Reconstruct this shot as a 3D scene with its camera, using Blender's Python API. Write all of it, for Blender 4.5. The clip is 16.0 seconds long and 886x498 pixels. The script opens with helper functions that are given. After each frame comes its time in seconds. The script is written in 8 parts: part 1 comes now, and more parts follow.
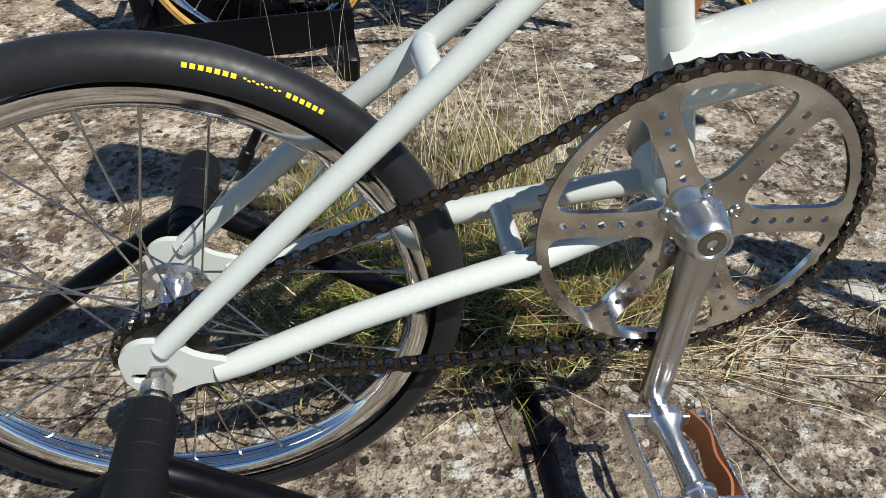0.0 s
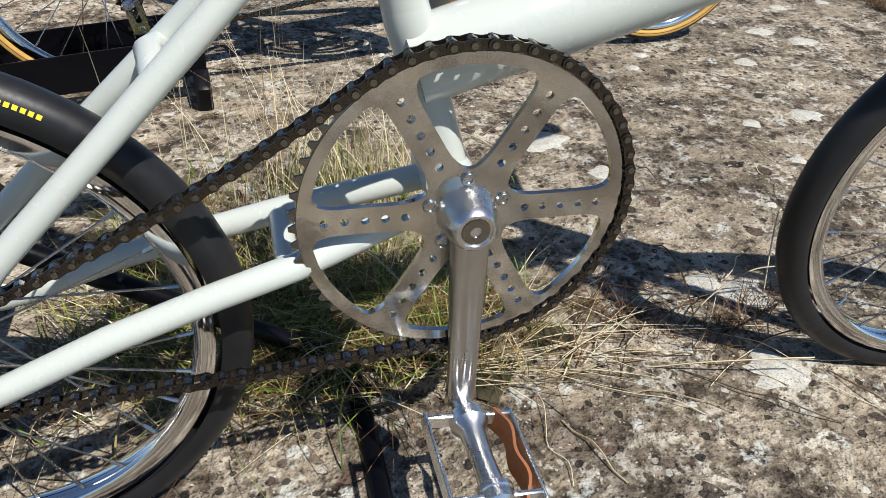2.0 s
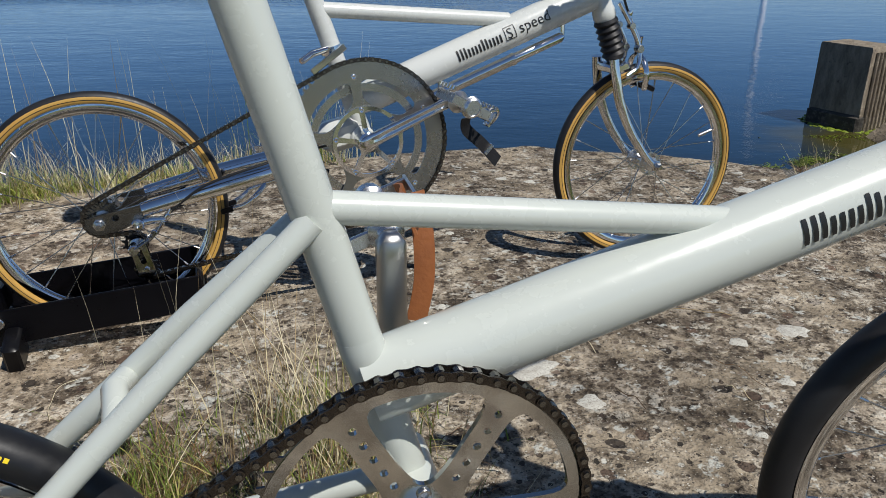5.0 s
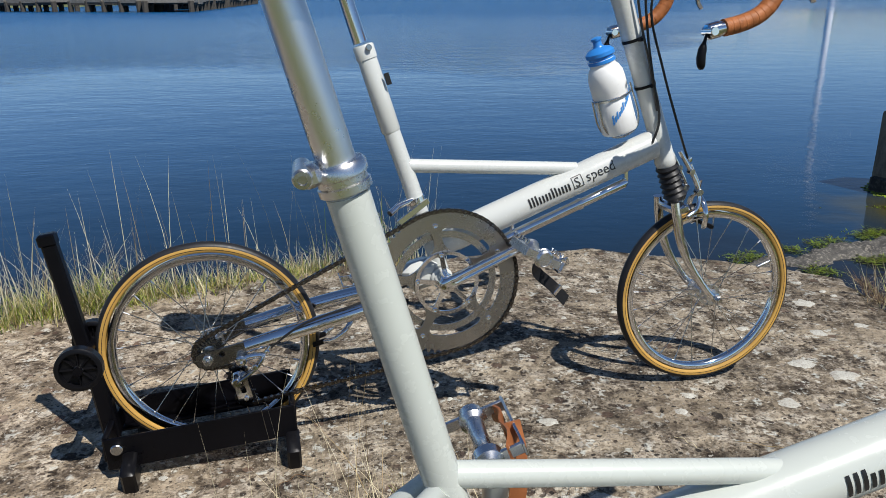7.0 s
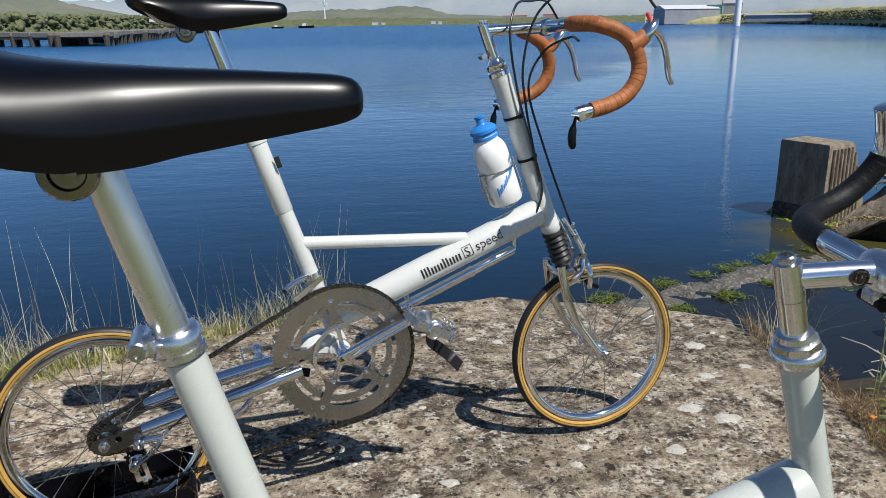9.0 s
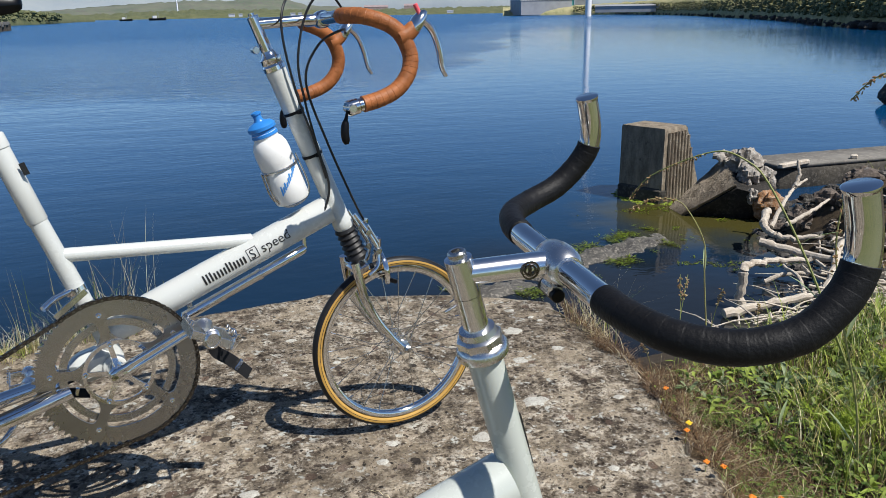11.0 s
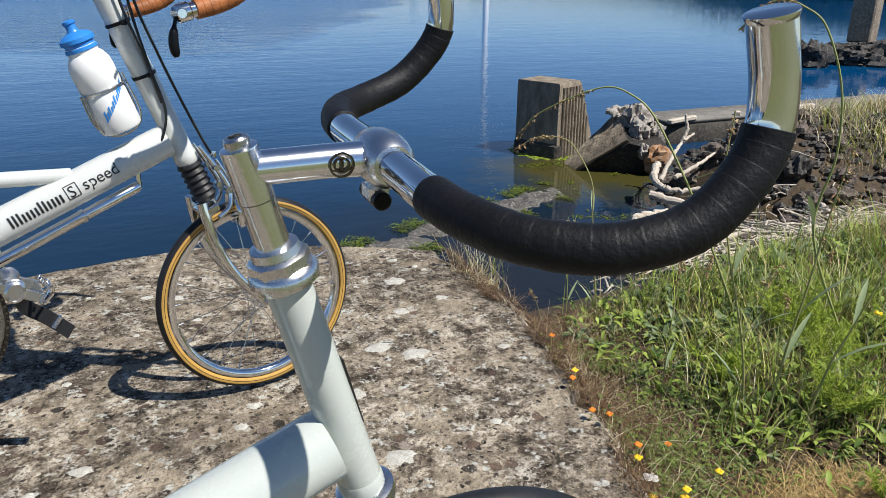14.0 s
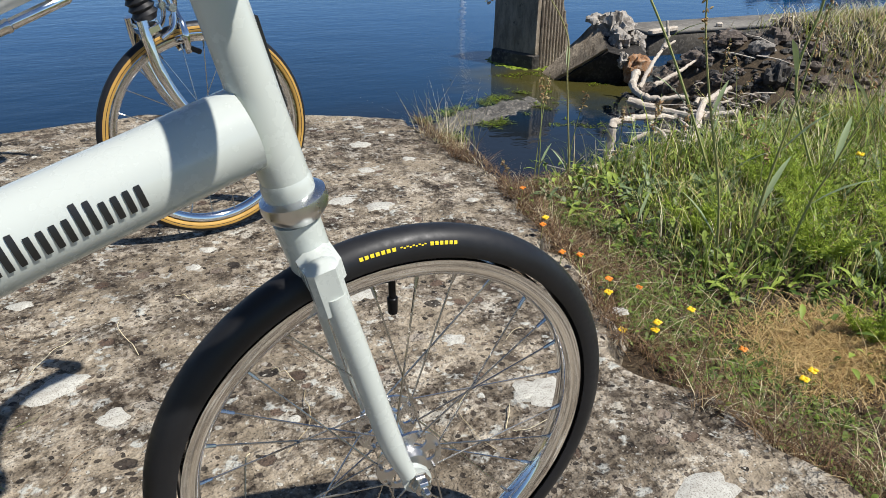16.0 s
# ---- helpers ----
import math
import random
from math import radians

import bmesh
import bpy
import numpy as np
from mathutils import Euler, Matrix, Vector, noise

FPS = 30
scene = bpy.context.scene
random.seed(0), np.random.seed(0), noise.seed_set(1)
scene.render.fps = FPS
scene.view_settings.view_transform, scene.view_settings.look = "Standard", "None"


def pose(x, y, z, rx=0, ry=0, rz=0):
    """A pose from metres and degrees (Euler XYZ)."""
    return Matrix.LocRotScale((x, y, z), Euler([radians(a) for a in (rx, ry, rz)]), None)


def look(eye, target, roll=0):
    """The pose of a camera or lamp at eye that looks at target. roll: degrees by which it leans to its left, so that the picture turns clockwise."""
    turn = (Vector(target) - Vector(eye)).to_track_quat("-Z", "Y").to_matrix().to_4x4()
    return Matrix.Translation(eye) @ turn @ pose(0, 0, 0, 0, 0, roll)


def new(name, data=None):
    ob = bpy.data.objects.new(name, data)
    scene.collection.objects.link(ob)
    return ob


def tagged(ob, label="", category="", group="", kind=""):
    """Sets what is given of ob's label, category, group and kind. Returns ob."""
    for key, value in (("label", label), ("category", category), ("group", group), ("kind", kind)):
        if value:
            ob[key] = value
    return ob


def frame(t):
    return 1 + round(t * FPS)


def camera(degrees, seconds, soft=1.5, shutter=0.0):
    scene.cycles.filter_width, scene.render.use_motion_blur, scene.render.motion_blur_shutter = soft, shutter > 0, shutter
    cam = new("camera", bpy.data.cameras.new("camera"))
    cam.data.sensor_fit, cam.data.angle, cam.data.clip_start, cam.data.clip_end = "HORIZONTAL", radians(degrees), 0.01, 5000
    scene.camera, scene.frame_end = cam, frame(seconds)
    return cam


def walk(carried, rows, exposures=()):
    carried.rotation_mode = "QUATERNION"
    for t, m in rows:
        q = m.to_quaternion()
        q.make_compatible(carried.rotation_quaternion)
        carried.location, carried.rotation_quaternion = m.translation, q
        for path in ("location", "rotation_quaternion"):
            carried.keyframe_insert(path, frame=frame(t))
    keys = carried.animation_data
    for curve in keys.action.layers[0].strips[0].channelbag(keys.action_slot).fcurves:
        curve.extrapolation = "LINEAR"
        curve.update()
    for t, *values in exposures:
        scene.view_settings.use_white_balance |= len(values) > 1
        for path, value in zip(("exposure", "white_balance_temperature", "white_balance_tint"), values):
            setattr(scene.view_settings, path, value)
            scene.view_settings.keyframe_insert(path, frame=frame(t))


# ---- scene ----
# ---- camera and its path ----
cam = camera(60.5, 16.0, soft=0.5)
METRES, EYE, TILT, LEAN, TURN = 1.35, 0.59, -38.3, -2.5, 0.0
ROWS = [
    (0.0, 0.0, 0.0, 0.0, 0.0, 0.0, -0.0),
    (0.5, 0.0308, 0.0029, -0.0035, -1.78, 0.05, 1.29),
    (1.0, 0.0547, 0.0018, -0.0056, -3.32, 0.1, 2.34),
    (1.5, 0.0701, -0.0008, -0.0097, -4.34, 0.78, 3.31),
    (2.0, 0.0834, 0.0092, -0.0202, -4.79, 2.46, 4.26),
    (2.5, 0.0989, 0.0461, -0.0451, -4.85, 5.17, 5.3),
    (3.0, 0.1152, 0.054, -0.0522, -4.79, 8.33, 6.22),
    (3.5, 0.1279, 0.0459, -0.0358, -4.79, 11.01, 6.68),
    (4.0, 0.1278, 0.0284, -0.0147, -4.56, 12.99, 6.6),
    (4.5, 0.1207, 0.0048, 0.016, -4.12, 14.31, 6.08),
    (5.0, 0.1169, -0.0204, 0.0444, -3.47, 15.39, 5.47),
    (7.5, 0.0857, -0.1668, 0.1507, 0.38, 20.45, 3.46),
    (8.0, 0.086, -0.1883, 0.1661, -0.12, 21.08, 4.2),
    (8.5, 0.1086, -0.2018, 0.1747, -1.66, 21.43, 5.54),
    (9.0, 0.1465, -0.2051, 0.1742, -4.05, 21.34, 7.33),
    (9.5, 0.1863, -0.2136, 0.1712, -6.66, 21.03, 9.33),
    (10.0, 0.2239, -0.2142, 0.166, -8.95, 20.54, 11.07),
    (12.5, 0.3314, -0.1449, 0.1762, -15.41, 17.23, 15.68),
    (13.0, 0.3462, -0.1192, 0.1775, -16.88, 16.4, 16.19),
    (13.5, 0.3603, -0.1148, 0.1867, -18.12, 15.6, 16.46),
    (14.0, 0.3622, -0.0901, 0.1611, -19.01, 14.52, 16.51),
    (14.5, 0.3656, -0.0656, 0.1298, -19.58, 13.08, 16.49),
    (15.0, 0.3696, -0.0448, 0.1043, -20.02, 11.39, 16.44),
    (15.5, 0.3747, -0.0237, 0.0768, -20.4, 9.75, 16.56),
    (16.0, 0.378, -0.0042, 0.0468, -20.75, 8.46, 16.75),
]
walk(cam, [(t, pose(0, 0, EYE, TILT, LEAN, TURN) @ pose(METRES * x, METRES * y, METRES * z, 90 + pitch, roll, yaw)) for t, x, y, z, yaw, pitch, roll in ROWS],
     exposures=[(0.0, 0.30), (2.5, 0.38), (3.5, 0.30), (4.5, -0.04), (5.2, -0.08), (7.5, 0.16), (10.0, 0.20), (12.5, 0.28), (14.0, 0.36), (16.0, 0.34)])

# ---- daylight ----
SUN = Vector((0.42, -0.52, 1.0)).normalized()
world = bpy.data.worlds.new("sky")
scene.world = world
world.use_nodes = True
wn = world.node_tree
sky = wn.nodes.new("ShaderNodeTexSky")
sky.sky_type = 'NISHITA'
sky.sun_disc = False
sky.sun_elevation = math.asin(SUN.z)
sky.sun_rotation = math.atan2(SUN.x, SUN.y)
sky.air_density, sky.dust_density, sky.ozone_density = 1.0, 0.0, 4.0
sky.altitude = 2600
wn.nodes["Background"].inputs["Strength"].default_value = 0.085
wn.links.new(sky.outputs[0], wn.nodes["Background"].inputs["Color"])
sun_data = bpy.data.lights.new("sun", 'SUN')
sun_data.energy, sun_data.angle, sun_data.color = 5.0, radians(0.53), (1.0, 0.965, 0.915)
sun_lamp = new("sun", sun_data)
sun_lamp.matrix_world = look(SUN * 20, (0, 0, 0))


# ---- materials ----
def material(name, colour, rough=0.5, metal=0.0, coat=0.0, spec=0.5):
    m = bpy.data.materials.new(name)
    m.use_nodes = True
    b = m.node_tree.nodes["Principled BSDF"]
    b.inputs["Base Color"].default_value = (*colour, 1)
    b.inputs["Roughness"].default_value = rough
    b.inputs["Metallic"].default_value = metal
    b.inputs["Coat Weight"].default_value = coat
    b.inputs["Coat Roughness"].default_value = 0.06
    b.inputs["Specular IOR Level"].default_value = spec
    return m


class Nodes:
    """Short hand for node trees."""

    def __init__(self, m):
        self.t = m.node_tree
        self.b = self.t.nodes["Principled BSDF"]

    def node(self, kind, **values):
        n = self.t.nodes.new(kind)
        for k, v in values.items():
            n.inputs[k.replace("_", " ")].default_value = v
        return n

    def coords(self, kind="Object"):
        return self.t.nodes.new("ShaderNodeTexCoord").outputs[kind]

    def link(self, a, b):
        self.t.links.new(a, b)

    def noise(self, vec, scale, detail=4.0, rough=0.55):
        n = self.node("ShaderNodeTexNoise", Scale=scale, Detail=detail, Roughness=rough)
        self.link(vec, n.inputs["Vector"])
        return n.outputs["Fac"]

    def voronoi(self, vec, scale, out="Distance", feature='F1'):
        n = self.node("ShaderNodeTexVoronoi", Scale=scale)
        n.feature = feature
        self.link(vec, n.inputs["Vector"])
        return n.outputs[out]

    def ramp(self, fac, stops, interp='LINEAR'):
        n = self.t.nodes.new("ShaderNodeValToRGB")
        n.color_ramp.interpolation = interp
        els = n.color_ramp.elements
        while len(els) < len(stops):
            els.new(0.5)
        for e, (p, c) in zip(els, stops):
            e.position = p
            e.color = (*c, 1) if len(c) == 3 else c
        self.link(fac, n.inputs["Fac"])
        return n.outputs["Color"]

    def mix(self, fac, a, b, kind='MIX'):
        n = self.t.nodes.new("ShaderNodeMix")
        n.data_type, n.blend_type = 'RGBA', kind
        for v, s in ((fac, n.inputs["Factor"]), (a, n.inputs["A"]), (b, n.inputs["B"])):
            if s.name == "Factor":
                s = n.inputs[0]
            elif s.name == "A":
                s = n.inputs[6]
            else:
                s = n.inputs[7]
            if isinstance(v, (int, float)):
                s.default_value = v if s == n.inputs[0] else (v, v, v, 1)
            elif isinstance(v, tuple):
                s.default_value = (*v, 1)
            else:
                self.link(v, s)
        return n.outputs[2]

    def math(self, op, a, b=0.0):
        n = self.t.nodes.new("ShaderNodeMath")
        n.operation = op
        for i, v in enumerate((a, b)):
            if isinstance(v, (int, float)):
                n.inputs[i].default_value = v
            else:
                self.link(v, n.inputs[i])
        return n.outputs[0]

    def bump(self, height, strength=0.3, distance=0.01, below=None):
        n = self.node("ShaderNodeBump", Strength=strength, Distance=distance)
        self.link(height, n.inputs["Height"])
        if below is not None:
            self.link(below, n.inputs["Normal"])
        self.link(n.outputs["Normal"], self.b.inputs["Normal"])
        return n.outputs["Normal"]

    def rand(self):
        return self.t.nodes.new("ShaderNodeObjectInfo").outputs["Random"]

    def island(self):
        return self.t.nodes.new("ShaderNodeNewGeometry").outputs["Random Per Island"]


BLACK, WHITE = (0, 0, 0), (1, 1, 1)


def worn(name, colour, rough, metal=0.0, coat=0.0, dirt=0.25, scale=60.0, bump=0.0, spec=0.5):
    """A material with smudges in its gloss, a little dirt in its colour and fine relief."""
    m = material(name, colour, rough, metal, coat, spec)
    n = Nodes(m)
    c = n.coords()
    big, fine = n.noise(c, scale * 0.25), n.noise(c, scale * 4)
    dark = tuple(v * (1 - dirt) for v in colour)
    n.link(n.mix(n.ramp(big, [(0.42, BLACK), (0.72, WHITE)]), colour, dark), n.b.inputs["Base Color"])
    r = n.math('ADD', n.math('MULTIPLY', n.math('SUBTRACT', fine, 0.5), rough * (0.25 if metal else 0.8)), n.math('MULTIPLY', big, rough * 1.0))
    n.link(n.math('ADD', r, rough * 0.5), n.b.inputs["Roughness"])
    if bump:
        n.bump(fine, bump, 0.002)
    return m


paint = worn("pale_paint", (0.52, 0.55, 0.505), 0.25, coat=0.5, dirt=0.04, scale=20, bump=0.02)
paint_far = worn("white_paint", (0.57, 0.585, 0.555), 0.25, coat=0.5, dirt=0.04, scale=20, bump=0.02)
chrome = worn("chrome", (0.80, 0.80, 0.80), 0.09, 1.0, dirt=0.15, scale=60)
alloy = worn("polished_alloy", (0.72, 0.72, 0.72), 0.27, 1.0, dirt=0.12, scale=50)
alloy_matt = worn("satin_alloy", (0.56, 0.55, 0.53), 0.30, 1.0, dirt=0.18, scale=45, bump=0.03)
ring_alloy = worn("milled_alloy", (0.62, 0.61, 0.585), 0.10, 1.0, dirt=0.22, scale=30, bump=0.03)
dull_alloy = worn("dull_alloy", (0.47, 0.455, 0.43), 0.27, 1.0, dirt=0.3, scale=26, bump=0.03)
post_alloy = worn("brushed_alloy", (0.74, 0.75, 0.76), 0.30, 1.0, dirt=0.06, scale=40, bump=0.02)
stem_alloy = worn("bright_polished_alloy", (0.82, 0.83, 0.84), 0.17, 1.0, dirt=0.06, scale=40)
dark_steel = worn("dark_steel", (0.26, 0.25, 0.23), 0.24, 1.0, dirt=0.3, scale=70)
steel = worn("bright_steel", (0.55, 0.54, 0.52), 0.25, 1.0, dirt=0.3, scale=80)
chain_steel = worn("oily_steel", (0.125, 0.108, 0.094), 0.24, 0.95, dirt=0.5, scale=220, bump=0.1)
rubber = worn("tyre_rubber", (0.011, 0.0112, 0.0125), 0.46, dirt=-0.6, scale=40, bump=0.05, spec=0.34)
tan = worn("tan_sidewall", (0.50, 0.29, 0.065), 0.6, dirt=0.25, scale=60, bump=0.15)
saddle_skin = material("black_leather", (0.0008, 0.0010, 0.0020), 0.31, spec=0.31)
black_plastic = worn("black_plastic", (0.004, 0.004, 0.005), 0.36, dirt=-0.4, scale=40, bump=0.05, spec=0.2)
black_metal = worn("black_enamel", (0.002, 0.002, 0.003), 0.34, coat=0.0, dirt=-0.4, scale=30, bump=0.02, spec=0.16)
foam = worn("black_foam", (0.006, 0.0065, 0.008), 0.6, dirt=0.3, scale=90, bump=0.25, spec=0.2)
cable_black = material("cable_housing", (0.010, 0.010, 0.010), 0.35)
brown_leather = worn("brown_leather", (0.30, 0.105, 0.035), 0.5, dirt=0.4, scale=50, bump=0.3)
yellow_print = material("yellow_print", (0.75, 0.55, 0.02), 0.5)
black_print = material("black_print", (0.012, 0.012, 0.012), 0.4)
blue_print = material("blue_print", (0.04, 0.24, 0.62), 0.4)
blue_plastic = worn("blue_plastic", (0.03, 0.22, 0.62), 0.35, dirt=0.2, scale=40)
bottle_plastic = worn("bottle_plastic", (0.78, 0.78, 0.76), 0.35, dirt=0.06, scale=30)
pink_plastic = material("pink_rubber", (0.7, 0.10, 0.12), 0.5)


def tape_material(name, colour, rough, wraps):
    """Wound bar tape: fine weave and creases."""
    m = material(name, colour, rough, spec=0.25)
    n = Nodes(m)
    c = n.coords()
    f, g = n.noise(c, 300, 3), n.noise(c, 45, 3)
    n.link(n.mix(n.ramp(g, [(0.35, BLACK), (0.75, WHITE)]), tuple(v * 0.7 for v in colour), tuple(min(1, v * 1.25) for v in colour)), n.b.inputs["Base Color"])
    n.bump(n.math('ADD', f, n.math('MULTIPLY', g, 0.6)), wraps, 0.003)
    return m


black_tape = tape_material("black_bar_tape", (0.006, 0.006, 0.007), 0.56, 0.24)
tan_tape = tape_material("tan_bar_tape", (0.33, 0.115, 0.038), 0.5, 0.3)


def concrete_material():
    """Weathered quay concrete: pale sandy mortar, dark and pale pebbles, grit, stains, lichen specks."""
    m = material("weathered_concrete", (0.3, 0.27, 0.22), 0.9, spec=0.2)
    n = Nodes(m)
    c = n.coords()
    warp = n.node("ShaderNodeTexNoise", Scale=14.0, Detail=3.0)
    n.link(c, warp.inputs["Vector"])
    v = n.mix(0.030, c, warp.outputs["Color"], 'ADD')
    large, mid, fine, grit = n.noise(c, 3.6, 6, 0.65), n.noise(c, 17, 5, 0.66), n.noise(c, 85, 2.5, 0.6), n.noise(c, 420, 2, 0.6)
    base = n.ramp(mid, [(0.35, (0.125, 0.100, 0.076)), (0.44, (0.270, 0.224, 0.172)), (0.51, (0.455, 0.388, 0.302)), (0.62, (0.64, 0.565, 0.462))])
    blotch = n.ramp(n.noise(v, 42, 3, 0.6), [(0.44, WHITE), (0.50, BLACK)])
    base = n.mix(n.math('MULTIPLY', blotch, 0.62), base, n.mix(1.0, base, (0.46, 0.42, 0.39), 'MULTIPLY'))
    sandy = n.ramp(n.noise(v, 30, 3, 0.6), [(0.54, BLACK), (0.60, WHITE)])
    base = n.mix(n.math('MULTIPLY', sandy, 0.45), base, (0.60, 0.51, 0.39))
    base = n.mix(n.math('MULTIPLY', n.ramp(fine, [(0.40, WHITE), (0.47, BLACK)]), 0.8), base, n.mix(1.0, base, (0.40, 0.37, 0.34), 'MULTIPLY'))
    stain = n.ramp(large, [(0.38, WHITE), (0.52, BLACK)])
    base = n.mix(n.math('MULTIPLY', stain, 0.62), base, n.mix(1.0, base, (0.44, 0.42, 0.41), 'MULTIPLY'))
    tan_patch = n.ramp(n.noise(c, 5.5, 6, 0.7), [(0.50, BLACK), (0.56, WHITE)])
    base = n.mix(n.math('MULTIPLY', tan_patch, 0.58), base, n.mix(n.math('MULTIPLY', fine, 0.8), (0.58, 0.485, 0.36), (0.29, 0.235, 0.17)))
    crust = n.ramp(n.noise(c, 10.5, 7, 0.75), [(0.50, BLACK), (0.57, WHITE)])
    base = n.mix(n.math('MULTIPLY', crust, 0.62), base, n.mix(1.0, base, (0.36, 0.34, 0.33), 'MULTIPLY'))

    flake = n.math('MULTIPLY', n.ramp(n.noise(c, 13.0, 7, 0.72), [(0.57, BLACK), (0.61, WHITE)]), n.ramp(fine, [(0.40, BLACK), (0.48, WHITE)]))
    base = n.mix(n.math('MULTIPLY', flake, 0.6), base, (0.64, 0.59, 0.50))

    def stones(scale, size, share, tones, weight, under):
        cell, tone = n.voronoi(v, scale), n.voronoi(v, scale, "Color")
        sep = n.t.nodes.new("ShaderNodeSeparateColor")
        n.link(tone, sep.inputs[0])
        edge = n.math('ADD', cell, n.math('MULTIPLY', n.math('SUBTRACT', n.noise(c, scale * 2.2, 3), 0.5), 0.30))
        mask = n.math('MULTIPLY', n.ramp(edge, [(size, WHITE), (size + 0.04, BLACK)]), n.ramp(sep.outputs[0], [(share, BLACK), (share + 0.03, WHITE)]))
        col = n.ramp(sep.outputs[1], tones)
        return n.mix(n.math('MULTIPLY', mask, weight), under, n.mix(n.math('MULTIPLY', fine, 0.6), col, n.mix(1.0, col, (0.5, 0.5, 0.5), 'MULTIPLY'))), mask
    base, pebble = stones(25.0, 0.30, 0.74, [(0.0, (0.06, 0.052, 0.045)), (0.4, (0.15, 0.105, 0.08)), (0.7, (0.27, 0.19, 0.14)), (1.0, (0.62, 0.56, 0.47))], 0.9, base)
    base, small = stones(70.0, 0.32, 0.60, [(0.0, (0.04, 0.035, 0.03)), (0.5, (0.13, 0.10, 0.08)), (0.75, (0.32, 0.25, 0.19)), (1.0, (0.74, 0.70, 0.61))], 0.9, base)
    base, tiny = stones(250.0, 0.34, 0.66, [(0.0, (0.025, 0.022, 0.02)), (0.5, (0.10, 0.085, 0.07)), (0.72, (0.40, 0.35, 0.28)), (1.0, (0.82, 0.77, 0.68))], 0.75, base)
    lich = n.math('MULTIPLY', n.ramp(n.noise(c, 24, 3), [(0.60, BLACK), (0.65, WHITE)]), n.ramp(fine, [(0.42, BLACK), (0.52, WHITE)]))
    base = n.mix(n.math('MULTIPLY', lich, 0.75), base, (0.62, 0.61, 0.55))
    # Paler around this point, with an uneven edge.
    zone = n.t.nodes.new("ShaderNodeVectorMath")
    zone.operation = 'DISTANCE'
    zone.inputs[1].default_value = (-0.95, 1.35, 0)
    n.link(c, zone.inputs[0])
    pale_zone = n.ramp(n.math('ADD', zone.outputs["Value"], n.math('MULTIPLY', n.math('SUBTRACT', large, 0.5), 1.2)), [(0.35, WHITE), (1.15, BLACK)])
    base = n.mix(pale_zone, base, n.mix(1.0, base, (1.30, 1.26, 1.23), 'MULTIPLY'))
    old_crust = n.ramp(n.noise(c, 2.3, 6, 0.7), [(0.50, BLACK), (0.60, WHITE)])
    base = n.mix(n.math('MULTIPLY', old_crust, 0.38), base, n.mix(1.0, base, (0.42, 0.40, 0.40), 'MULTIPLY'))
    deeper = n.node("ShaderNodeGamma", Gamma=1.22)
    n.link(base, deeper.inputs["Color"])
    base = n.mix(1.0, deeper.outputs[0], (0.92, 0.955, 0.985), 'MULTIPLY')
    n.link(base, n.b.inputs["Base Color"])
    h = n.math('ADD', n.math('MULTIPLY', fine, 0.8), n.math('ADD', n.math('MULTIPLY', grit, 0.16), n.math('MULTIPLY', mid, 1.1)))
    h = n.math('SUBTRACT', h, n.math('ADD', n.math('MULTIPLY', pebble, 0.14), n.math('MULTIPLY', small, 0.12)))
    n.bump(h, 1.0, 0.013)
    return m


concrete = concrete_material()


def mottled(name, a, b, scale, rough=0.85, bump=0.5, c3=None, dist=0.02):
    m = material(name, a, rough, spec=0.3)
    n = Nodes(m)
    c = n.coords()
    f, g = n.noise(c, scale, 5, 0.65), n.noise(c, scale * 7, 4, 0.65)
    col = n.mix(n.ramp(f, [(0.36, BLACK), (0.64, WHITE)]), a, b)
    if c3:
        col = n.mix(n.ramp(g, [(0.5, BLACK), (0.66, WHITE)]), col, c3)
    n.link(col, n.b.inputs["Base Color"])
    n.bump(n.math('ADD', f, n.math('MULTIPLY', g, 0.5)), bump, dist)
    return m


lichen_mat = mottled("pale_lichen", (0.54, 0.53, 0.47), (0.40, 0.38, 0.33), 60, bump=0.6, c3=(0.22, 0.20, 0.17), dist=0.004)
# Dark soil; the shade between the bank plants is put into it too.
soil_mat = mottled("dry_soil", (0.028, 0.020, 0.012), (0.075, 0.052, 0.030), 14, c3=(0.10, 0.075, 0.045))
# Soil colour that also holds the shade at the foot of the tufts.
humus_mat = mottled("humus_with_shade", (0.022, 0.017, 0.010), (0.055, 0.042, 0.022), 40, c3=(0.03, 0.04, 0.012), dist=0.006)
rock_mat = mottled("dark_rock", (0.022, 0.021, 0.02), (0.065, 0.06, 0.055), 3, c3=(0.13, 0.12, 0.105), dist=0.05)
# Dark rock with the shade under the tilted slab in its colour.
shaded_rock_mat = mottled("shaded_dark_rock", (0.012, 0.011, 0.010), (0.035, 0.031, 0.027), 4, c3=(0.06, 0.053, 0.045), dist=0.05)
brown_rock_mat = mottled("brown_rock", (0.075, 0.060, 0.050), (0.135, 0.108, 0.088), 5, c3=(0.21, 0.175, 0.145), dist=0.04)
grey_rock_mat = mottled("grey_rock", (0.20, 0.185, 0.165), (0.12, 0.11, 0.10), 5, c3=(0.34, 0.31, 0.27), dist=0.04)
pale_rock_mat = mottled("broken_concrete", (0.34, 0.31, 0.27), (0.22, 0.19, 0.16), 3, c3=(0.5, 0.47, 0.42), dist=0.05)
rust_rock_mat = mottled("rusty_brick", (0.35, 0.17, 0.07), (0.25, 0.15, 0.09), 4, c3=(0.4, 0.32, 0.24), dist=0.04)
algae_mat = mottled("green_algae", (0.20, 0.27, 0.02), (0.08, 0.10, 0.012), 7, rough=0.5, c3=(0.22, 0.27, 0.04), dist=0.04)
